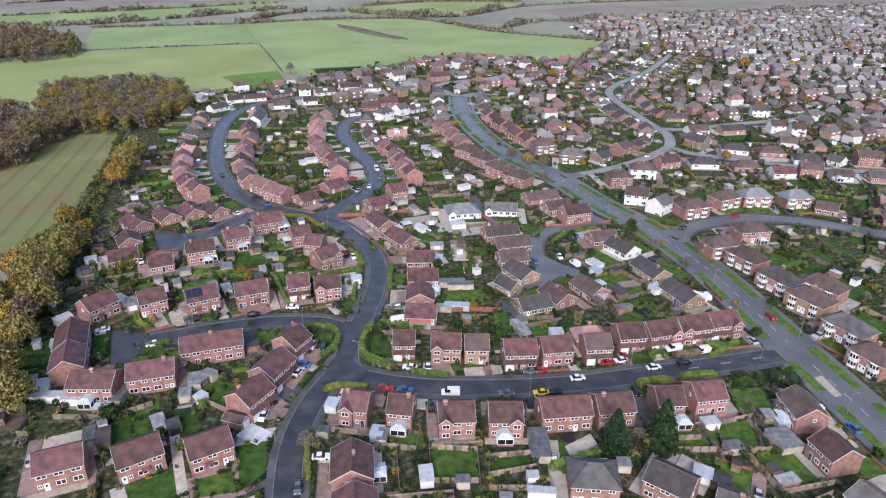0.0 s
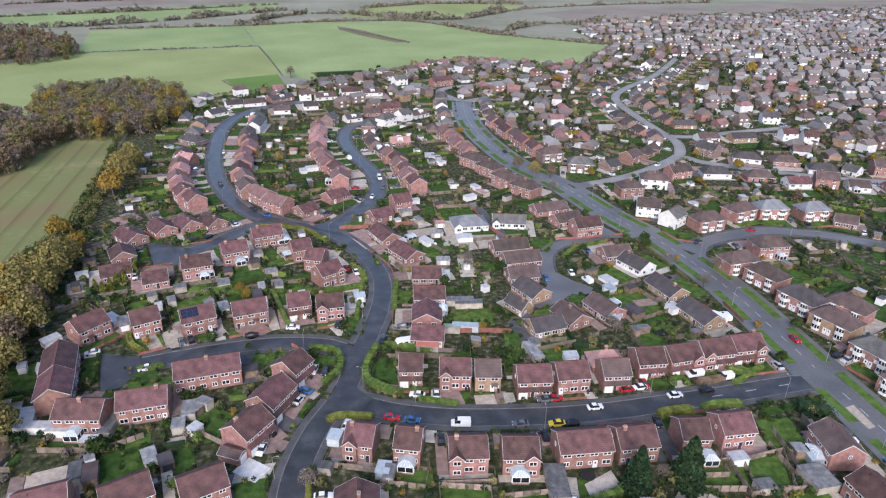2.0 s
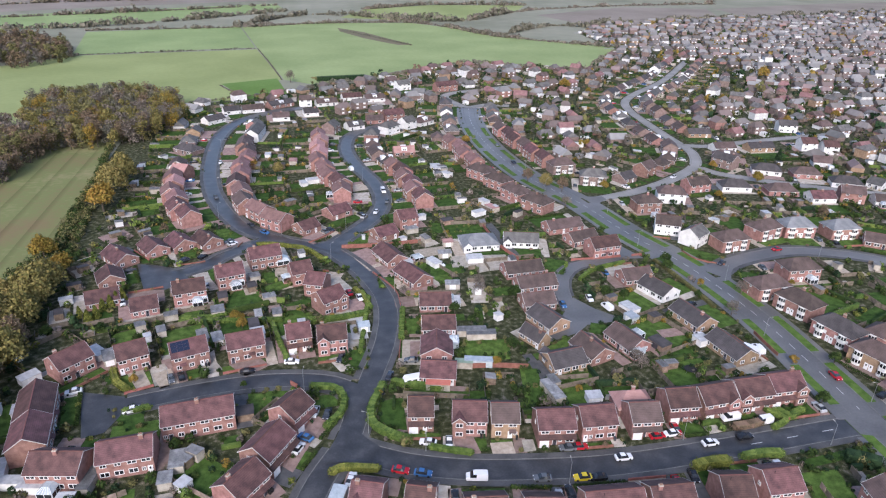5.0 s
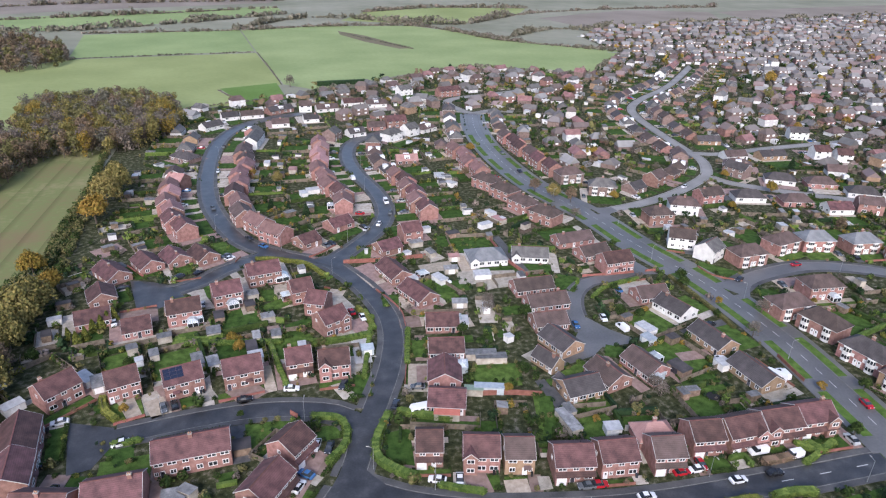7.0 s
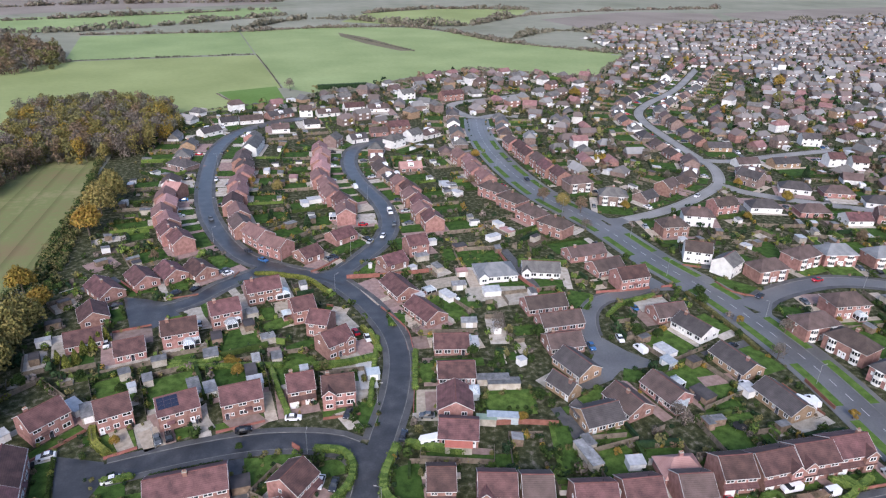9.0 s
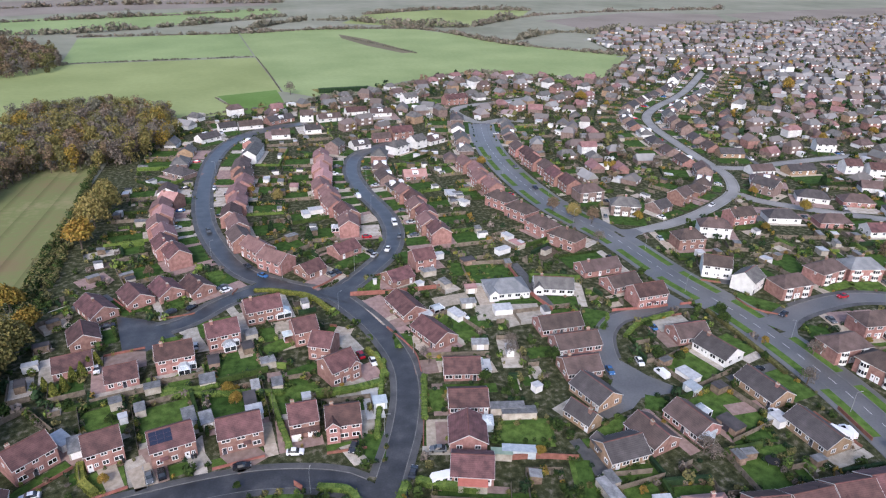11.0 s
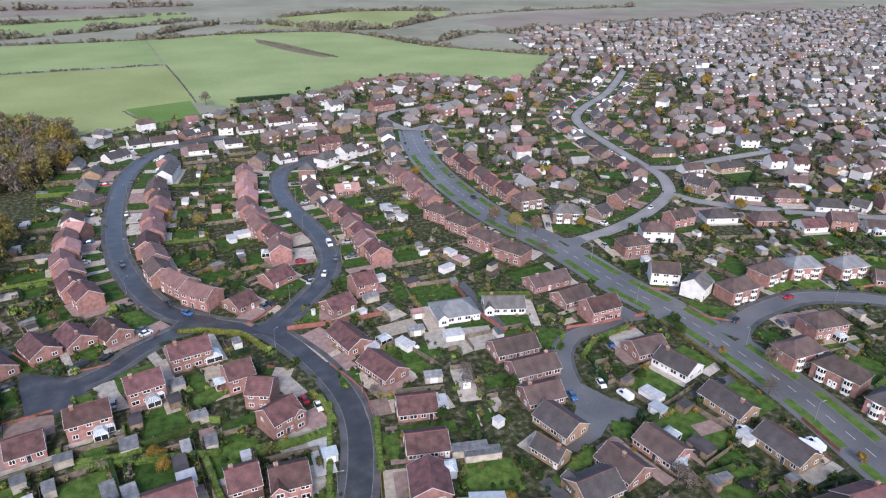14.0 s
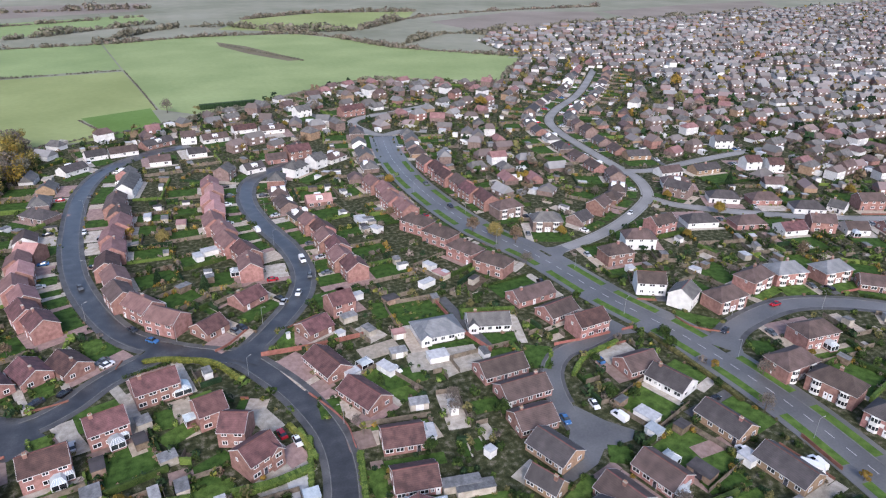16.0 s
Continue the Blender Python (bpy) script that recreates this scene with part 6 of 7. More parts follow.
LEAF_SPOTS = []  # x, y, radius, height, colour
for n, x, y, turn, L, D, kind, opt in sorted(PLACED, key=lambda r: r[2]):
    if kind == "gar" or y > 655:
        continue
    to = local(x, y, turn)
    sides = []
    for sg in (-1, 1):
        d = 0.4
        while d < 6.5:
            vs = [state(*to(sg * (L / 2 + d), b)) for b in (-D / 2, 0, D / 2)]
            if any(v not in (0, 5, 10 + n) for v in vs):
                if any(v >= 10 and v != 10 + n for v in vs):
                    d *= 0.5
                break
            d += 0.4
        sides.append(min(d, 4.0) - 0.1)
    l, r = -L / 2 - max(sides[0], 0), L / 2 + max(sides[1], 0)
    xs = np.linspace(l + 0.3, r - 0.3, 4)
    front, _ = reach(to, n, xs[1:3], -D / 2, -1, 11.0)
    back, blocked_by = reach(to, n, xs, D / 2, 1, 17.0)
    back = back * (0.5 if blocked_by else 1.0)
    front, back = front - 0.1, back - 0.3
    # front garden: drive and lawn
    ds = 1 if sides[1] >= sides[0] else -1
    w = 3.0
    d0, d1 = (r - w, r) if ds > 0 else (l, l + w)
    if front > 2.0:
        mat = garden.choice(("concrete", "block_paving", "tarmac_drive", "concrete", "gravel", "block_paving"))
        wide = garden.random() < 0.3
        if wide:
            d0, d1 = (d0 - 2.5, d1) if ds > 0 else (d0, d1 + 2.5)
        run = D if sides[1 if ds > 0 else 0] > 2.3 else 0
        surface("driveway", {"concrete": "pale concrete driveway", "block_paving": "reddish block paved driveway", "tarmac_drive": "dark tarmac driveway", "gravel": "light gravel driveway"}[mat] + " in front of a house", to, d0, d1, -D / 2 - front, -D / 2 + (0 if wide else 0), 0.05, mat, y)
        if run:
            e0, e1 = (L / 2 + 0.05, r) if ds > 0 else (l, -L / 2 - 0.05)
            surface("driveway", "pale concrete side drive beside a house", to, e0, e1, -D / 2 + 0.02, D / 2, 0.05, mat, y)
        lx0, lx1 = (l + 0.2, d0 - 0.2) if ds > 0 else (d1 + 0.2, r - 0.2)
        if garden.random() < 0.75:
            surface("lawn", "small clipped front lawn beside a driveway", to, lx0, lx1, -D / 2 - front + 0.5, -D / 2 - 0.7, 0.07, "lawn", y)
        else:
            surface("forecourt", "paved front yard before a house", to, lx0, lx1, -D / 2 - front + 0.3, -D / 2 - 0.1, 0.06, garden.choice(("block_paving", "concrete", "gravel")), y)
        if garden.random() < 0.6 and lx1 - lx0 > 1.5 and y < 290:
            a, b = to(lx0, -D / 2 - front + 0.25), to(lx1, -D / 2 - front + 0.25)
            if garden.random() < 0.5:
                s = Shape()
                s.box(lx0, lx1, -D / 2 - front + 0.1, -D / 2 - front + 0.32, -0.02, 0.75, "brick_wall")
                ob = thing("garden_wall", "low red brick garden wall along the footway", "wall", (x, y, 0), turn, "low front walls", data=s)
            else:
                m = int((lx1 - lx0) / 0.9)
                for i in range(m + 1):
                    px = lx0 + (lx1 - lx0) * i / max(m, 1)
                    LEAF_SPOTS.append((*to(px, -D / 2 - front + 0.5), 0.62, 1.2, "green"))
        for _ in range(garden.randrange(2, 6)):
            LEAF_SPOTS.append((*to(garden.uniform(l, r), -D / 2 - garden.uniform(0.5, 1.0) if garden.random() < 0.5 else -D / 2 - front + 0.6), garden.uniform(0.4, 0.8), garden.uniform(0.7, 1.5), garden.choice(("green", "green", "olive", "yellow_green", "conifer", "gold", "rust"))))
        if front > 4.6 and garden.random() < (0.72 if y < 330 else 0.45):
            cx = (d0 + d1) / 2 if not wide else garden.choice((d0 + 1.4, d1 - 1.4))
            px, py = to(cx, -D / 2 - 2.9)
            if state(px, py) in (0, 10 + n, 3):
                vehicle(px, py, 0.05, turn + 90 + garden.choice((0, 180)), garden.choice(COLOURS), "a driveway")
                if wide and garden.random() < 0.5:
                    cx = d0 + d1 - cx
                    vehicle(*to(cx, -D / 2 - 2.9), 0.05, turn + 90, garden.choice(COLOURS), "a driveway")
    # back garden: patio, lawn, fence, shed, shrubs
    if back > 2.5:
        y0, y1 = D / 2, D / 2 + back
        surface("patio", "paved patio behind a house", to, l + 0.3, r - 0.3, y0 + 0.03, y0 + min(2.2, back * 0.4), 0.05, garden.choice(("concrete", "block_paving", "concrete", "gravel")), y)
        g0, g1 = y0 + min(2.2, back * 0.4) + 0.1, y1 - garden.uniform(0.4, 1.4)
        inset = garden.uniform(0.3, 1.1)
        if garden.random() < 0.82:
            surface("lawn", "mown back lawn enclosed by garden fences", to, l + inset, r - inset, g0, g1, 0.06, "lawn", y)
        fence = None
        if y < 146:
            fence = thing("fence", "weathered timber panel fence round a back garden", "fence", group="garden fences")
        fence_run(fence, to(l, y0), to(l, y1), y)
        fence_run(fence, to(l, y1), to(r, y1), y)
        if garden.random() < 0.5:
            fence_run(fence, to(r, y1), to(r, y0), y)
        k = garden.random()
        if back > 5 and k < 0.75:
            shed(*to((r - 1.9) if garden.random() < 0.5 else (l + 1.9), y1 - 2.5), turn + garden.choice((0, 90, 180)), y)
            if k < 0.35:
                shed(*to((l + r) / 2 + garden.uniform(-1, 1), y1 - 2.2), turn + garden.choice((0, 90, 180)), y)
        if back > 4 and (("k" in opt) or garden.random() < 0.16) and y < 330:
            conservatory(*to(garden.uniform(-0.25, 0.25) * L, D / 2), turn + 180, 0.0, garden.uniform(2.8, 4.0), min(3.0, back - 1.2))
        for _ in range(int(back * 2.2)):
            edge = garden.random()
            px = l + 0.6 if edge < 0.35 else r - 0.6 if edge < 0.7 else garden.uniform(l, r)
            py = garden.uniform(y0 + 1.5, y1) if edge < 0.7 else y1 - 0.5
            rad = garden.uniform(0.45, 1.15)
            LEAF_SPOTS.append((*to(px, py), rad, rad * garden.uniform(1.4, 2.4), garden.choice(("green", "green", "green", "olive", "yellow_green", "conifer", "gold", "rust", "twig"))))
    mark(x, y, turn, l, r, -D / 2 - max(front, 0), D / 2 + max(back, 0), 3, False)


# lawns and outbuildings that stand out
for poly in LAWNS:
    area = sum(x1 * y2 - x2 * y1 for (x1, y1), (x2, y2) in zip(poly, poly[1:] + poly[:1]))
    poly = poly if area > 0 else poly[::-1]
    s = Shape()
    cx, cy = sum(p[0] for p in poly) / 4, sum(p[1] for p in poly) / 4
    s.solid([(a, b, -0.03) for a, b in poly], [(a, b, 0.085) for a, b in poly], "lawn")
    thing("lawn", "bright green mown lawn in a garden", "lawn", kind="structure", data=s)
    if cy < 120 and cx > 10:
        rail = thing("fence", "weathered timber panel fence round a lawn", "fence", group="garden fences")
        for (x1, y1), (x2, y2) in zip(poly, poly[1:] + poly[:1]):
            fence_run(rail, (x1, y1), (x2, y2), cy)
    for (x1, y1), (x2, y2) in zip(poly, poly[1:] + poly[:1]):
        for k in range(4):
            f = garden.random()
            BORDERS.append((x1 + f * (x2 - x1), y1 + f * (y2 - y1), garden.uniform(0.4, 0.8), garden.uniform(0.6, 1.6), garden.choice(("green", "green", "olive", "conifer"))))
for k, (x, y, turn, w, d) in enumerate(GARDEN_LAWNS):
    s = Shape()
    s.box(-w / 2, w / 2, -d / 2, d / 2, -0.03, 0.10 + 0.004 * (k % 6), "lawn")
    thing("lawn", "bright green mown lawn in a garden", "lawn", (x, y, 0), turn, kind="structure", data=s)
    to = local(x, y, turn)
    for _ in range(int((w + d) * 0.9)):
        a, b = garden.uniform(-w / 2, w / 2), garden.uniform(-d / 2, d / 2)
        a, b = (a, garden.choice((-d / 2, d / 2))) if garden.random() < w / (w + d) else (garden.choice((-w / 2, w / 2)), b)
        r = garden.uniform(0.35, 0.85)
        BORDERS.append((*to(a, b), r, r * garden.uniform(1.3, 2.2), garden.choice(("green", "green", "conifer", "olive", "hedge"))))
PAVE_WORDS = {"gravel": "light brown gravel yard beside a house", "block_paving": "reddish block paved yard before a house", "concrete": "pale concrete hardstanding beside a house", "white_paving": "pale flagged terrace in a garden", "tarmac_drive": "dark tarmac drive between garden walls"}
for k, (mat, x, y, turn, w, d) in enumerate(GARDEN_YARDS):
    s = Shape()
    s.box(-w / 2, w / 2, -d / 2, d / 2, -0.03, 0.126 + 0.004 * (k % 6), mat)
    thing("yard", PAVE_WORDS[mat], "yard", (x, y, 0), turn, kind="structure", data=s)
for x, y, w, d in CONSERVATORIES:
    near = min(PLACED, key=lambda p: (p[1] - x) ** 2 + (p[2] - y) ** 2)
    to = local(near[1], near[2], near[3])
    behind = (x - near[1]) * (to(0, 1)[0] - near[1]) + (y - near[2]) * (to(0, 1)[1] - near[2]) > 0
    turn = near[3] + (180 if behind else 0)
    conservatory(*local(x, y, turn)(0, d / 2), turn, 0.0, w, d)
    mark(x, y, turn, -w / 2, w / 2, -d / 2, d / 2, 3)
for mat, poly in PAVED:
    area = sum(x1 * y2 - x2 * y1 for (x1, y1), (x2, y2) in zip(poly, poly[1:] + poly[:1]))
    poly = poly if area > 0 else poly[::-1]
    s = Shape()
    s.solid([(a, b, -0.03) for a, b in poly], [(a, b, 0.095) for a, b in poly], mat)
    thing("yard", PAVE_WORDS[mat], "yard", kind="structure", data=s)


for line, high in BOUNDARY_WALLS:
    s = Shape()
    ribbon(s, smooth(line, 2.0), -0.12, 0.12, -0.05, high, "brick_wall", lambda x, y: state(x, y) == 1)
    thing("garden_wall", "long red brick boundary wall beside the footway" if high < 1.3 else "tall dark red boundary wall round a garden", "wall", group="boundary walls", data=s)


def trampoline(x, y):
    t = thing("trampoline", "round black garden trampoline on a steel frame", "trampoline", (x, y, 0), 0, "trampolines")
    s = Shape()
    s.tube((0, 0, 0.8), (0, 0, 0.86), 1.75, 1.75, "tyre", 20)
    part("mat", s, t)
    for k in range(4):
        a = k * math.pi / 2 + 0.4
        s = Shape()
        s.tube((1.6 * math.cos(a), 1.6 * math.sin(a), 0), (1.6 * math.cos(a), 1.6 * math.sin(a), 0.82), 0.04, 0.04, "galvanised", 6)
        part("leg", s, t)


def caravan(x, y, turn):
    """A white touring caravan with rounded ends."""
    t = thing("caravan", "white touring caravan with dark windows parked beside a house", "caravan", (x, y, 0.1), turn, "caravans")
    side = [(-3.0, 0.75), (-2.7, 0.45), (2.7, 0.45), (3.0, 0.75), (3.0, 1.5), (2.5, 2.45), (-2.5, 2.45), (-3.0, 1.6)]
    s = Shape()
    s.solid([(px, 1.1, z) for px, z in side], [(px, -1.1, z) for px, z in side], "paint_white")
    part("body", s, t)
    for px in (-1.7, 0.0, 1.7):
        for b in (-1.1, 1.1):
            s = Shape()
            y0, y1 = sorted((b, b * 1.02))
            s.box(px - 0.55, px + 0.55, y0, y1, 1.35, 1.95, "glass")
            part("window", s, t)
    for b in (-0.95, 0.95):
        part("wheel", cached("wheel", wheel_mesh), t, (0.2, b, 0.32))


for x, y, turn in CARAVANS:
    caravan(x, y, turn)


def wheelie_bin(x, y, turn, mat):
    t = thing("wheelie_bin", "plastic wheelie bin standing beside a house", "bin", (x, y, 0.05), turn, "wheelie bins")
    s = Shape()
    s.solid([(-0.22, -0.25, 0), (0.22, -0.25, 0), (0.22, 0.25, 0), (-0.22, 0.25, 0)], [(-0.29, -0.35, 0.95), (0.29, -0.35, 0.95), (0.29, 0.35, 0.95), (-0.29, 0.35, 0.95)], mat)
    part("body", s, t)
    s = Shape()
    s.solid([(-0.31, -0.38, 0.95), (0.31, -0.38, 0.95), (0.31, 0.38, 0.95), (-0.31, 0.38, 0.95)], [(-0.28, -0.33, 1.05), (0.28, -0.33, 1.05), (0.28, 0.38, 1.08), (-0.28, 0.38, 1.08)], mat)
    part("lid", s, t)


for n, x, y, turn, L, D, kind, opt in PLACED:
    if y < 205 and kind != "gar" and garden.random() < 0.42:
        to = local(x, y, turn)
        for k in range(garden.randrange(1, 3)):
            wheelie_bin(*to(L / 2 - 0.6 - 0.75 * k, -D / 2 - 0.5), turn, garden.choice(("tyre", "leaf_conifer", "paint_dark", "tyre")))
for x, y in TRAMPOLINES:
    trampoline(x, y)
OUT_WORDS = {"grey": "grey flat-roofed garage or store in a garden", "brown": "brown felt-roofed timber outbuilding in a garden", "white": "white flat-roofed outbuilding in a garden", "dark": "dark felt-roofed garden store beside a fence", "glass": "glazed garden room with pale roof", "pink": "pinkish sheet-roofed garage in a garden", "coral": "coral red sheet-roofed lean-to beside a bungalow", "green": "pale green felt-roofed shed beside a fence"}
for x, y, w, d, look_of in OUTBUILDINGS:
    near = min(PLACED, key=lambda p: (p[1] - x) ** 2 + (p[2] - y) ** 2)
    t = thing("outbuilding", OUT_WORDS[look_of], "outbuilding", (x, y, 0), near[3], "outbuildings")
    s = Shape()
    wallm = {"glass": "conservatory_glass", "brown": "shed_wood", "dark": "shed_wood", "white": "white_render"}.get(look_of, "concrete")
    s.box(-w / 2, w / 2, -d / 2, d / 2, -0.02, 2.0, wallm)
    part("wall", s, t)
    s = Shape()
    a = [(-w / 2 - 0.15, -d / 2 - 0.15, 2.0), (w / 2 + 0.15, -d / 2 - 0.15, 2.0), (w / 2 + 0.15, d / 2 + 0.15, 2.2), (-w / 2 - 0.15, d / 2 + 0.15, 2.2)]
    s.solid(a, [(p, q, r + 0.14) for p, q, r in a], {"grey": "shed_roof", "brown": "roof_brown", "white": "white_roof", "dark": "roof_dark", "glass": "conservatory_glass", "pink": "roof_pink", "coral": "coral_sheet", "green": "green_felt"}[look_of])
    part("roof", s, t)
    s = Shape()
    s.box(-min(1.1, w * 0.4), min(1.1, w * 0.4), -d / 2 - 0.05, -d / 2, 0.0, 1.85, "door_white" if look_of != "dark" else "door_dark")
    part("door", s, t)
    mark(x, y, near[3], -w / 2, w / 2, -d / 2, d / 2, 3)

# ---- the far town ----
farrng = random.Random(31)
far_walls, far_roofs = Shape(), Shape()
green = []
far_streets = Shape()
spots, level = [], 120.0
for j in range(72):
    level += 21.0 if j % 2 else 25.0  # a street, then back gardens
    bend = lambda x: 0.28 * (105 - x) + 16 * math.sin(x * 0.009 + (j // 2) * 0.45) + 9 * math.sin(x * 0.023 + (j // 2) * 0.2)  # noqa: E731
    slope = lambda x: math.degrees(math.atan2(bend(x + 4) - bend(x - 4), 8))  # noqa: E731
    x = -60 + farrng.uniform(0, 12)
    while x < 2450:
        if farrng.random() > 0.07:
            spots.append((x + farrng.uniform(-1, 1), level + bend(x) + farrng.uniform(-1.5, 1.5), slope(x) + farrng.uniform(-4, 4) + (90 if farrng.random() < 0.1 else 0)))
        x += farrng.uniform(11.0, 14.5)
    if j % 2 == 0:
        line = [Vector((x, level + 10.5 + bend(x))) for x in np.arange(-60.0, 2440.0, 20.0)]
        ribbon(far_streets, line, -2.6, 2.6, 0.03, 0.03, "old_asphalt", lambda x, y: not inside(x, y, TOWN) or (x < 445 and y < 735) or x > 1.35 * y + 90)
spots += [(farrng.uniform(-70, 428), farrng.uniform(290, 715), None) for _ in range(7000)]
for x, y, turn in spots:
    if not inside(x, y, TOWN) or x > 1.35 * y + 90 or y < 150 or (y < 330 and x < 230):
        continue
    inner = x < 428 and y < 715
    if road_gap(x, y)[0] < 7 or state(x, y) > 0 or (inner and not clear(x, y, 0, -6.2, 6.2, -5.5, 5.5)):
        continue
    if inner:
        turn = road_heading(x, y) + farrng.choice((0, 0, 90)) + farrng.uniform(-8, 8)
        mark(x, y, turn, -6.5, 6.5, -5.5, 5.5, 3)
    to = local(x, y, turn)
    l, d = farrng.uniform(3.7, 5.4), farrng.uniform(3.2, 4.1)
    e = farrng.choice((2.4, 2.4, 2.4, 2.4, 4.8))
    z = e + farrng.uniform(2.5, 3.3)
    wall = farrng.choice(("white_render", "brown_brick", "brown_brick", "brown_brick", "brown_brick", "brown_brick", "trim_dull", "brick", "buff_brick"))
    c = [(-l, -d), (l, -d), (l, d), (-l, d)]
    far_walls.solid([(*to(a, b), 0) for a, b in c], [(*to(a, b), e) for a, b in c], wall)
    hip = l * 0.45 if farrng.random() < 0.45 else 0.0
    c2 = [(*to(a * 1.07, b * 1.08), e - 0.03) for a, b in c]
    p, q = (*to(-l * 1.07 + hip, 0), z), (*to(l * 1.07 - hip, 0), z)
    # tile colours here already carry the haze
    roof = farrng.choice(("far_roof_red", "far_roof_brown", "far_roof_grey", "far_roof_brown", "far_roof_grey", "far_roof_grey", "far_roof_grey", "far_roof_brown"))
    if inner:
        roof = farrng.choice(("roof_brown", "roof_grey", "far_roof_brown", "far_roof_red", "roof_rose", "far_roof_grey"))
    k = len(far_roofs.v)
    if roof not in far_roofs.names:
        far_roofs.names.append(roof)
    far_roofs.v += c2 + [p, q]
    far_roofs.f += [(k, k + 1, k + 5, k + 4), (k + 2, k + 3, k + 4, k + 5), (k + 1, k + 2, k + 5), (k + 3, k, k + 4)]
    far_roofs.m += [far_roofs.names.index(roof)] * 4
    for lev in ((0, 1) if e > 3 else (0,)):
        for px in (-l * 0.55, l * 0.5):
            w = [(px - 0.9, -d - 0.05), (px + 0.9, -d - 0.05), (px + 0.9, -d + 0.05), (px - 0.9, -d + 0.05)]
            if y < 820:
                far_walls.solid([(*to(a, b), 0.9 + 2.6 * lev) for a, b in w], [(*to(a, b), 2.0 + 2.6 * lev) for a, b in w], "white_trim")
    if farrng.random() < 0.75:
        w, v = farrng.uniform(1.3, 2.6), farrng.uniform(1.3, 2.8)
        ox, oy = farrng.uniform(-7, 7), farrng.choice((-1, 1)) * farrng.uniform(7, 10)
        o = [(ox - w, oy - v), (ox + w, oy - v), (ox + w, oy + v), (ox - w, oy + v)]
        far_walls.solid([(*to(a, b), 0) for a, b in o], [(*to(a, b), 2.4) for a, b in o], farrng.choice(("white_roof", "shed_roof", "white_render", "concrete")))
    for _ in range(5 if inner else 3):
        r = farrng.uniform(0.9, 2.4)
        green.append((*to(farrng.uniform(-9, 9), farrng.choice((-1, 1)) * farrng.uniform(6, 11)), r, r * farrng.uniform(1.3, 2.2), farrng.choice(("green", "rust", "twig", "olive", "conifer", "green"))))
    if farrng.random() < 0.33:
        green.append((*to(farrng.uniform(-9, 9), farrng.uniform(7, 11)), farrng.uniform(2.5, 4.0), farrng.uniform(6, 10), farrng.choice(("rust", "twig", "olive", "gold", "conifer"))))

# plots between the gardens: odd lawns, beds, hardstandings and outbuildings
for attempt in range(16000):
    x, y = garden.uniform(-80, 425), garden.uniform(78, 640) if garden.random() < 0.45 else garden.uniform(78, 310)
    if not inside(x, y, TOWN) or state(x, y) != 0:
        continue
    near = min(PLACED, key=lambda p: (p[1] - x) ** 2 + (p[2] - y) ** 2)
    w, d = (garden.uniform(2.6, 4.6), garden.uniform(4.0, 7.5)) if attempt < 6500 else (garden.uniform(1.2, 2.6), garden.uniform(1.2, 3.2))
    turn = near[3]
    if not clear(x, y, turn, -w, w, -d, d):
        continue
    to = local(x, y, turn)
    mark(x, y, turn, -w, w, -d, d, 3)
    k = garden.random()
    if k < 0.46:
        slab(far_stuff["lawn"], to, -w + 0.5, w - 0.5, -d + 0.4, d - 0.5, 0.045, "lawn")
        if garden.random() < 0.5:
            slab(far_stuff["drive"], to, w - 0.45, w - 0.05, -d, d, 0.05, "concrete")
    elif k < 0.92:
        slab(far_stuff["drive"], to, -w, w, -d, d, 0.04, garden.choice(("concrete", "gravel", "block_paving", "concrete", "bare_soil", "concrete")))
    if garden.random() < 0.75:
        fence_run(None, to(-w, d), to(w, d), y)
    if garden.random() < 0.75:
        fence_run(None, to(w, -d), to(w, d), y)
    if k > 0.54 and w > 1.5 and d > 2.2:
        shed(*to(garden.uniform(-0.4, 0.4), 0.0), turn + garden.choice((0, 180)), 400)
    for _ in range(garden.randrange(2, 6)):
        r = garden.uniform(0.45, 1.2)
        LEAF_SPOTS.append((*to(garden.choice((-w, w)) * garden.uniform(0.8, 1.1), garden.uniform(-d, d)), r, r * garden.uniform(1.4, 2.3), garden.choice(("green", "green", "green", "hedge", "yellow_green", "conifer", "olive", "hedge", "twig"))))

for key, label in (("lawn", "many small lawns between distant houses"), ("drive", "many paved drives and patios between distant houses"), ("fence", "garden fences dividing the plots"), ("shed", "many sheds and outbuildings in distant gardens"), ("hedge", "clipped green hedges dividing the gardens")):
    thing({"lawn": "far_lawns", "drive": "far_paving", "fence": "far_fences", "shed": "far_sheds", "hedge": "boundary_hedges"}[key], label, {"lawn": "lawn", "drive": "paving", "fence": "fence", "shed": "shed", "hedge": "hedge"}[key], kind="stuff", data=far_stuff[key])


# ---- leaves, shrubs, trees ----
nprng = np.random.default_rng(5)


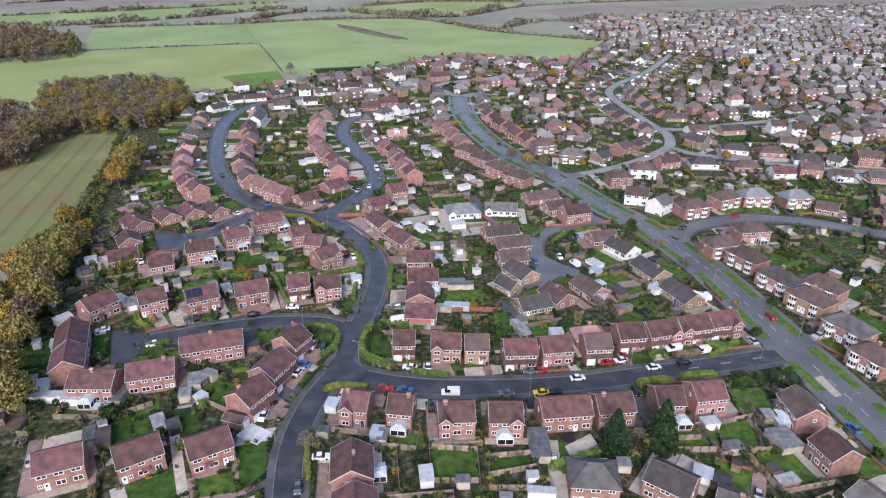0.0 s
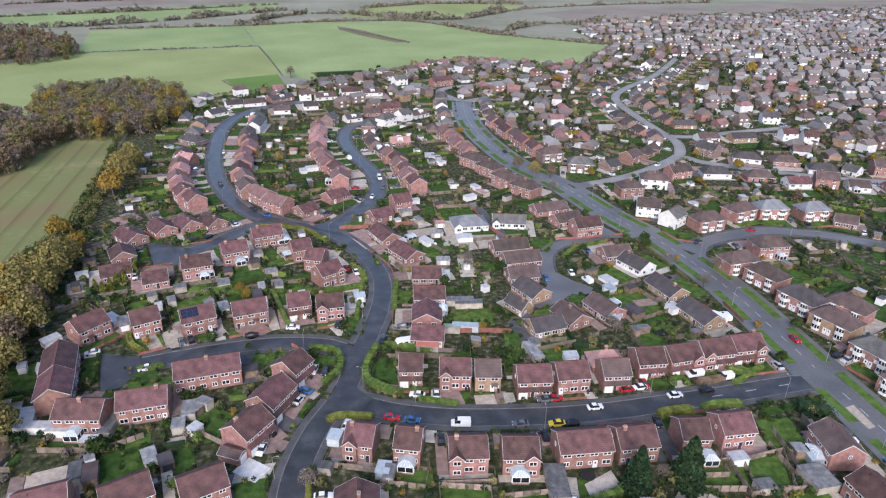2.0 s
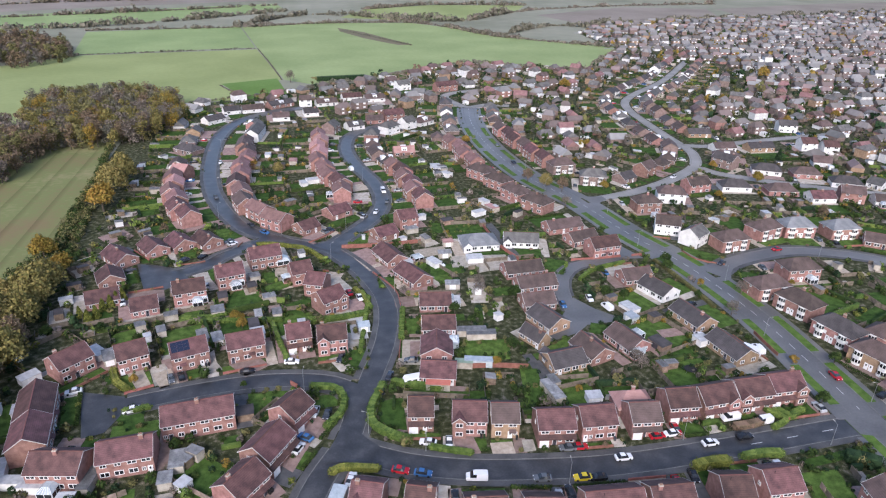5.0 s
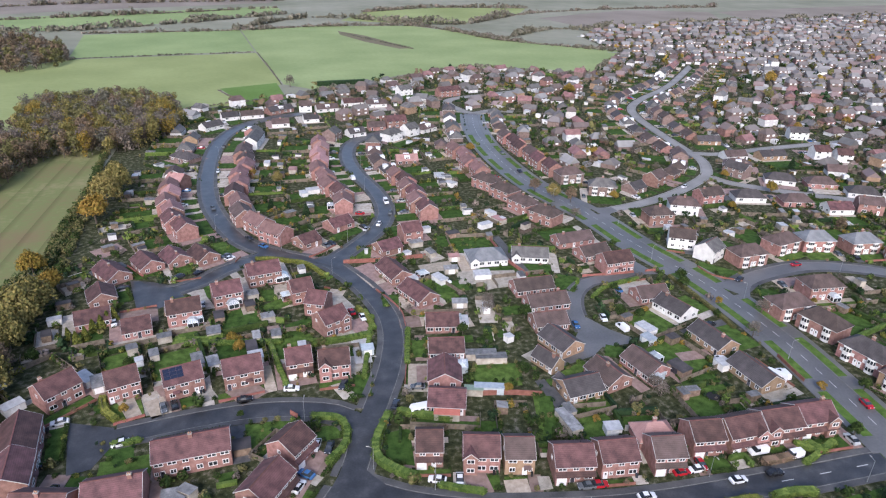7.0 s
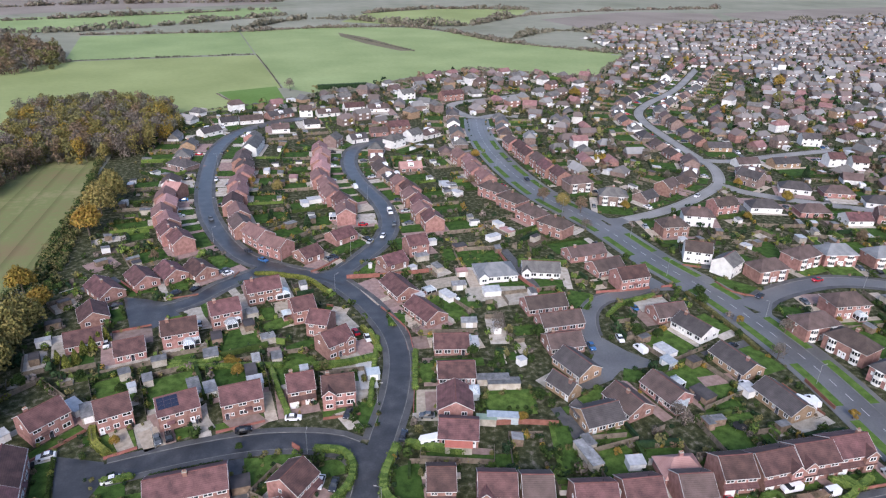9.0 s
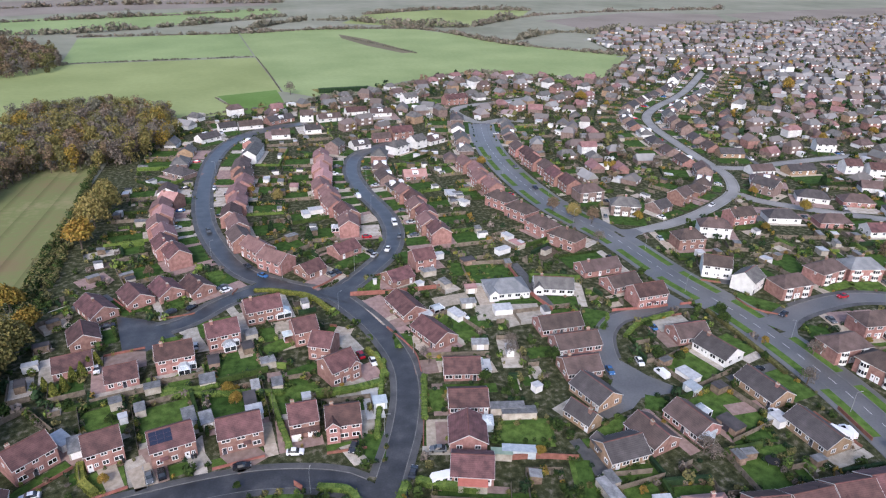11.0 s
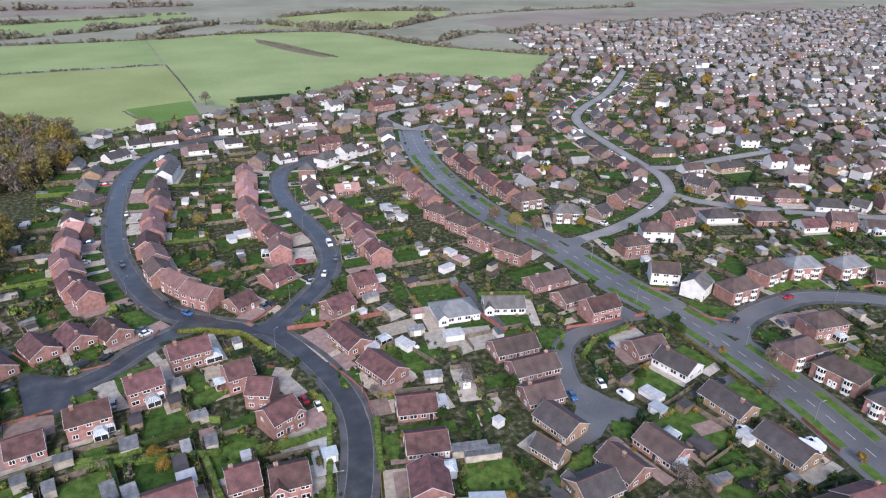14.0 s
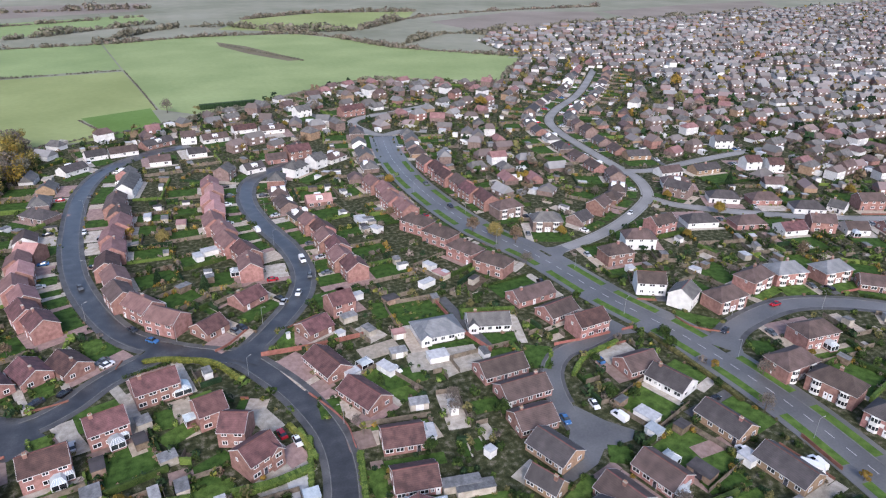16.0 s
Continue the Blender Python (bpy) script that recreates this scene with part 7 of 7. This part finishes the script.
def leaf_cloud(centres, radii, heights, per, size):
    """Many small leaf cards scattered over lumpy mounds; returns corner points, four a card."""
    n = len(centres)
    k = n * per
    u = nprng.normal(size=(k, 3))
    u /= np.linalg.norm(u, axis=1)[:, None]
    rad = 0.62 + 0.42 * nprng.random(k)
    idx = np.repeat(np.arange(n), per)
    lump = 1 + 0.22 * np.sin(u[:, 0] * 5 + idx) * np.cos(u[:, 1] * 4 + idx * 1.7)
    r3 = np.stack([radii[idx], radii[idx], heights[idx] / 2], 1)
    p = centres[idx] + u * r3 * (rad * lump)[:, None]
    p[:, 2] = np.maximum(p[:, 2], 0.05)
    a = nprng.normal(size=(k, 3)) * 0.55 + np.cross(u, nprng.normal(size=(k, 3)))
    a /= np.linalg.norm(a, axis=1)[:, None]
    b = np.cross(u + 0.5 * nprng.normal(size=(k, 3)), a)
    b /= np.linalg.norm(b, axis=1)[:, None] + 1e-9
    s = (size[idx] * (0.6 + 0.8 * nprng.random(k)))[:, None]
    return np.stack([p - a * s - b * s * 0.7, p + a * s - b * s * 0.6, p + a * s * 0.8 + b * s * 0.7, p - a * s * 0.7 + b * s * 0.8], 1).reshape(-1, 3)


def card_mesh(name, sets):
    """One mesh from sets of (corner points, material)."""
    me = bpy.data.meshes.new(name)
    pts = np.concatenate([q for q, _ in sets])
    f = np.arange(len(pts)).reshape(-1, 4)
    me.vertices.add(len(pts))
    me.vertices.foreach_set("co", pts.astype(np.float32).ravel())
    me.loops.add(len(pts))
    me.loops.foreach_set("vertex_index", f.ravel().astype(np.int32))
    me.polygons.add(len(f))
    me.polygons.foreach_set("loop_start", np.arange(0, len(pts), 4, dtype=np.int32))
    names = []
    mats = []
    for q, m in sets:
        if m not in names:
            names.append(m)
            me.materials.append(MATS[m])
        mats += [names.index(m)] * (len(q) // 4)
    me.polygons.foreach_set("material_index", np.array(mats, np.int32))
    me.update(calc_edges=True)
    me.validate()
    return me


def trunk_shape(h, spread, limbs, r=0.22):
    s = Shape()
    top = (0.1 * h * 0.1, 0.05, h * 0.62)
    s.tube((0, 0, -0.2), (0.05, 0.02, h * 0.3), r, r * 0.75, "bark")
    s.tube((0.05, 0.02, h * 0.3), top, r * 0.75, r * 0.3, "bark")
    for i in range(limbs):
        a = 2.4 * i + 0.5
        z = h * (0.28 + 0.3 * i / max(limbs, 1))
        s.tube((0.04, 0.02, z), (spread * 0.6 * math.cos(a), spread * 0.6 * math.sin(a), z + h * 0.26), r * 0.4, r * 0.12, "bark", 5)
    return s.mesh("trunk")


def crown_sets(h, spread, colour, lobes, per, size, low=0.16):
    cs = []
    for i in range(lobes):
        a, q = 2.399 * i, math.sqrt((i + 0.5) / lobes)
        z = h * (low + (0.92 - low) * (1 - 0.55 * q * q) * nprng.uniform(0.75, 1.0))
        cs.append((spread * 0.72 * q * math.cos(a), spread * 0.72 * q * math.sin(a), z - h * 0.08))
    cs = np.array(cs)
    rad = np.full(lobes, spread * 0.42) * nprng.uniform(0.75, 1.2, lobes)
    return [(leaf_cloud(cs, rad, rad * 1.7, per, np.full(lobes, size)), "leaf_" + colour)]


TREES = {}
for key, h, spread, colour, lobes, per, size in (("olive_tree", 11, 5.0, "autumn", 24, 130, 0.26), ("golden_tree", 9, 3.6, "gold", 16, 110, 0.24), ("rust_tree", 10, 3.8, "rust", 14, 80, 0.24), ("green_tree", 7, 2.6, "green", 12, 100, 0.22),
                                                 ("bare_tree", 8, 3.2, "twig", 14, 55, 0.16), ("small_yellow_tree", 4.5, 1.5, "gold", 8, 70, 0.16), ("small_green_tree", 4.5, 1.7, "green", 9, 80, 0.18)):
    TREES[key] = (trunk_shape(h, spread, 6, 0.24 if h > 6 else 0.12), card_mesh("crown", crown_sets(h, spread, colour, lobes, per, size)))


def conifer_cards(h, r, colour="conifer", n=1500, size=0.24):
    t = nprng.random(n) ** 1.3
    ang = nprng.random(n) * 2 * math.pi
    prof = r * (1 - t) ** 0.75 * (0.75 + 0.35 * nprng.random(n)) * (1 + 0.12 * np.sin(ang * 5 + t * 20))
    p = np.stack([prof * np.cos(ang), prof * np.sin(ang), 0.3 + t * (h - 0.3)], 1)
    a = nprng.normal(size=(n, 3))
    a /= np.linalg.norm(a, axis=1)[:, None]
    b = np.cross(a, nprng.normal(size=(n, 3)))
    b /= np.linalg.norm(b, axis=1)[:, None]
    s = size * (0.6 + 0.8 * nprng.random(n))[:, None]
    return np.stack([p - a * s - b * s, p + a * s - b * s * 0.6, p + a * s * 0.8 + b * s, p - a * s * 0.7 + b * s * 0.8], 1).reshape(-1, 3)


TREES["conifer"] = (trunk_shape(9, 0.5, 2, 0.25), card_mesh("crown", [(conifer_cards(10.5, 2.9, "conifer", 3200, 0.24), "leaf_conifer")]))
TREES["golden_conifer"] = (trunk_shape(3.5, 0.3, 1, 0.1), card_mesh("crown", [(conifer_cards(4.0, 1.05, "yellow_green", 900, 0.15), "leaf_yellow_green")]))
TREE_WORDS = {"olive_tree": "broad autumn tree with olive-green leaves", "golden_tree": "autumn tree with golden yellow leaves", "rust_tree": "thinning autumn tree with rusty brown leaves", "green_tree": "rounded green garden tree",
              "bare_tree": "nearly bare grey-brown winter tree", "small_yellow_tree": "small street tree with yellow leaves", "small_green_tree": "small bushy green garden tree", "conifer": "tall dark green conifer in a garden", "golden_conifer": "small golden-green conifer in a row"}


def tree(kind, x, y, scale=1.0, group=""):
    t = thing(kind, TREE_WORDS[kind], "tree", (x, y, 0), rng.uniform(0, 360), group)
    t.scale = (scale * rng.uniform(0.9, 1.1), scale * rng.uniform(0.9, 1.1), scale)
    part("trunk", TREES[kind][0], t)
    part("crown", TREES[kind][1], t)


for k, (x, y) in enumerate(EDGE_TREES):
    tree(("olive_tree", "olive_tree", "golden_tree", "olive_tree", "olive_tree", "rust_tree", "golden_tree")[k % 7], x, y, rng.uniform(1.05, 1.5), "trees along the field edge")
for kind, x, y, scale in NAMED_TREES:
    tree(kind, x, y, scale)
woodrng = random.Random(21)
# garden trees scattered where there is room
count = 0
while count < 85:
    x, y = woodrng.uniform(-75, 420), woodrng.uniform(120, 620)
    if inside(x, y, TOWN) and state(x, y) in (0, 3) and road_gap(x, y)[0] > 3 and all(state(x + a, y + b) in (0, 2, 3) for a in (-2, 2) for b in (-2, 2)):
        tree(woodrng.choice(("bare_tree", "green_tree", "rust_tree", "small_yellow_tree", "small_green_tree", "small_green_tree", "conifer", "golden_tree") if y > 250 else ("small_green_tree", "bare_tree", "small_yellow_tree", "small_green_tree")), x, y, woodrng.uniform(0.5, 0.85), "garden trees")
        count += 1

# shrubs in the leftover ground
count = 0
while count < 5200:
    x, y = woodrng.uniform(-85, 330), woodrng.uniform(75, 620) if woodrng.random() < 0.4 else woodrng.uniform(75, 330)
    if state(x, y) == 0 and inside(x, y, TOWN) and not in_head(x, y):
        r = woodrng.uniform(0.5, 1.7)
        LEAF_SPOTS.append((x, y, r, r * woodrng.uniform(1.4, 2.4), woodrng.choice(("green", "green", "conifer", "green", "olive", "hedge", "conifer", "twig", "green"))))
    count += 1
for line, r, h, colour in HEDGE_LINES:
    pts = smooth(line, 0.7)
    hedge = thing("hedge", {"hedge": "thick clipped green hedge beside the road", "yellow_green": "yellow-green clipped garden hedge", "conifer": "dark evergreen conifer hedge by a lawn", "olive": "olive-green hedge along the roadside", "rust": "russet beech hedge before a driveway"}[colour], "hedge", group="clipped hedges")
    s = Shape()
    ribbon(s, pts, -r * 0.7, r * 0.7, -0.05, h * 0.94, "leaf_" + colour)
    part("core", s, hedge)
    a = np.array([(p.x + woodrng.uniform(-0.3, 0.3) * r, p.y + woodrng.uniform(-0.3, 0.3) * r, h * 0.5, r * woodrng.uniform(0.9, 1.1), h * woodrng.uniform(1.0, 1.12)) for p in pts for _ in range(2)])
    part("foliage", card_mesh("foliage", [(leaf_cloud(a[:, :3], a[:, 3], a[:, 4], 130, np.full(len(a), 0.12)), "leaf_" + colour)]), hedge)
LEAF_SPOTS = [q for q in LEAF_SPOTS if state(q[0], q[1]) not in (1, 5)] + BORDERS
sets = {}
for near in (True, False):
    for colour in ("green", "olive", "rust", "conifer", "twig", "yellow_green", "gold", "hedge"):
        some = [s for s in LEAF_SPOTS if s[4] == colour and (s[1] < 215) == near]
        if not some:
            continue
        a = np.array([(x, y, h * 0.45, r, h) for x, y, r, h, _ in some])
        sets[near, colour] = leaf_cloud(a[:, :3], a[:, 3], a[:, 4], 95 if near else 34, a[:, 3] * (0.2 if near else 0.30))
for near, name in ((True, "garden_shrubs"), (False, "distant_shrubs")):
    thing(name, "mixed evergreen and autumn shrubs and hedges in gardens", "shrubs", kind="stuff", data=card_mesh(name, [(q, "leaf_" + c) for (n, c), q in sets.items() if n == near]))

# woods and hedgerows
for name, poly in WOODS.items():
    xs, ys = [p[0] for p in poly], [p[1] for p in poly]
    rows = []
    step = 6.5 if name != "far_wood" else 11
    for x in np.arange(min(xs), max(xs), step):
        for y in np.arange(min(ys), max(ys), step):
            q = (x + woodrng.uniform(-2.5, 2.5), y + woodrng.uniform(-2.5, 2.5))
            if inside(*q, poly):
                rows.append((*q, woodrng.uniform(11, 17), woodrng.uniform(3.6, 5.4), woodrng.choice(("autumn", "autumn", "olive", "rust", "twig", "twig", "gold", "olive", "hedgerow") if name == "main_wood" else ("rust", "rust", "twig", "olive"))))
    trunks = Shape()
    for x, y, h, r, c in rows:
        trunks.tube((x, y, -0.2), (x, y, h * 0.6), 0.25, 0.12, "bark", 5)
    wood = thing(name, "dense autumn woodland of brown, olive and golden trees", "woodland", kind="stuff")
    part("trunks", trunks, wood)
    cl = []
    for colour in sorted({r[4] for r in rows}):
        lobes = []
        for x, y, h, r, c in rows:
            if c == colour:
                for i in range(9):
                    a, q = 2.4 * i, 0.25 + 0.6 * woodrng.random()
                    lobes.append((x + r * 0.75 * q * math.cos(a), y + r * 0.75 * q * math.sin(a), h * (woodrng.uniform(0.5, 0.92) if i < 6 else woodrng.uniform(0.15, 0.5)), r * woodrng.uniform(0.38, 0.62)))
        a = np.array(lobes)
        cl.append((leaf_cloud(a[:, :3], a[:, 3], a[:, 3] * 1.9, 55 if name != "far_wood" else 26, np.full(len(a), 0.36 if name != "far_wood" else 0.6)), "leaf_" + colour))
    part("crowns", card_mesh("crowns", cl), wood)
for k, (line, r, h, gap) in enumerate(FIELD_HEDGES):
    pts = smooth(line, r * 0.7)
    rows, big = [], 0.5
    for p in pts:
        big = min(1.7, max(0.25, big + woodrng.uniform(-0.32, 0.32) + 0.06 * (0.6 - big))) if p.y > 420 else 1.0
        if woodrng.random() > gap * 0.6:
            rows.append((p.x + woodrng.uniform(-r, r) * 0.5, p.y + woodrng.uniform(-r, r) * 0.5, h * 0.4 * big, r * woodrng.uniform(0.6, 1.3) * min(1.0, 0.4 + big * 0.6), h * woodrng.uniform(0.5, 1.3) * big))
    a = np.array(rows)
    if len(a) < 3:
        continue
    close = a[:, 1].min() < 420
    per, size = (110, 0.13) if close else (30, 0.28)
    # far hedges take leaf tones with the haze already in them
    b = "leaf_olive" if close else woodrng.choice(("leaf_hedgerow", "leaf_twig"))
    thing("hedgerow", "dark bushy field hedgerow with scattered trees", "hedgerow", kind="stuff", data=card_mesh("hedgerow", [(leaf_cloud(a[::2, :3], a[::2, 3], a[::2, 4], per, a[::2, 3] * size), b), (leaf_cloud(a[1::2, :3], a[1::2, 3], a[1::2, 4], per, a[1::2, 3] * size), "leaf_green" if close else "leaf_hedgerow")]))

thing("far_streets", "pale grey streets between distant rows of houses", "road", kind="stuff", data=far_streets)
thing("far_town_walls", "walls of hundreds of distant suburban houses", "houses", kind="stuff", data=far_walls)
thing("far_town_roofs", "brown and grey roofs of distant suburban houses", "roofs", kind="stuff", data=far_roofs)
sets = []
for colour in ("green", "rust", "twig", "olive", "conifer", "gold"):
    a = np.array([(x, y, h * 0.45, r, h) for x, y, r, h, c in green if c == colour])
    sets.append((leaf_cloud(a[:, :3], a[:, 3], a[:, 4], 14, a[:, 3] * 0.42), "leaf_" + colour))
thing("far_town_trees", "trees and hedges among the distant houses", "trees", kind="stuff", data=card_mesh("far_town_trees", sets))


# ---- street lamps ----


def street_lamp(x, y, turn):
    t = thing("street_lamp", "slim grey steel street lamp beside the road", "lamp post", (x, y, 0.1), turn, "street lamps")

    def pole():
        s = Shape()
        s.tube((0, 0, -0.2), (0, 0, 1.3), 0.1, 0.1, "galvanised", 8)
        s.tube((0, 0, 1.3), (0, 0, 6.4), 0.06, 0.045, "galvanised", 8)
        return s.mesh("pole")

    def arm():
        s = Shape()
        s.tube((0, 0, 6.35), (1.1, 0, 6.7), 0.035, 0.03, "galvanised", 6)
        return s.mesh("arm")

    def head():
        s = Shape()
        s.solid([(1.0, -0.12, 6.64), (1.65, -0.09, 6.7), (1.65, 0.09, 6.7), (1.0, 0.12, 6.64)], [(1.0, -0.08, 6.78), (1.6, -0.06, 6.8), (1.6, 0.06, 6.8), (1.0, 0.08, 6.78)], "concrete_post")
        return s.mesh("lamp_head")

    part("pole", cached("pole", pole), t)
    part("arm", cached("arm", arm), t)
    part("lamp_head", cached("lamp_head", head), t)


for name in ("east_road", "crescent_road", "cul_de_sac_road", "main_road", "second_road", "side_road"):
    w, line = LINES[name]
    walked, side = 12.0, 1
    for a, b in zip(line, line[1:]):
        walked += (b - a).length
        if walked > 33 and a.y < 420:
            d = (b - a).normalized()
            p = a + Vector((-d.y, d.x)) * side * (w / 2 + 1.5)
            if road_gap(p.x, p.y)[0] > 1.0:
                street_lamp(p.x, p.y, math.degrees(math.atan2(d.y, d.x)) + (-90 if side > 0 else 90))
                walked, side = 0.0, -side
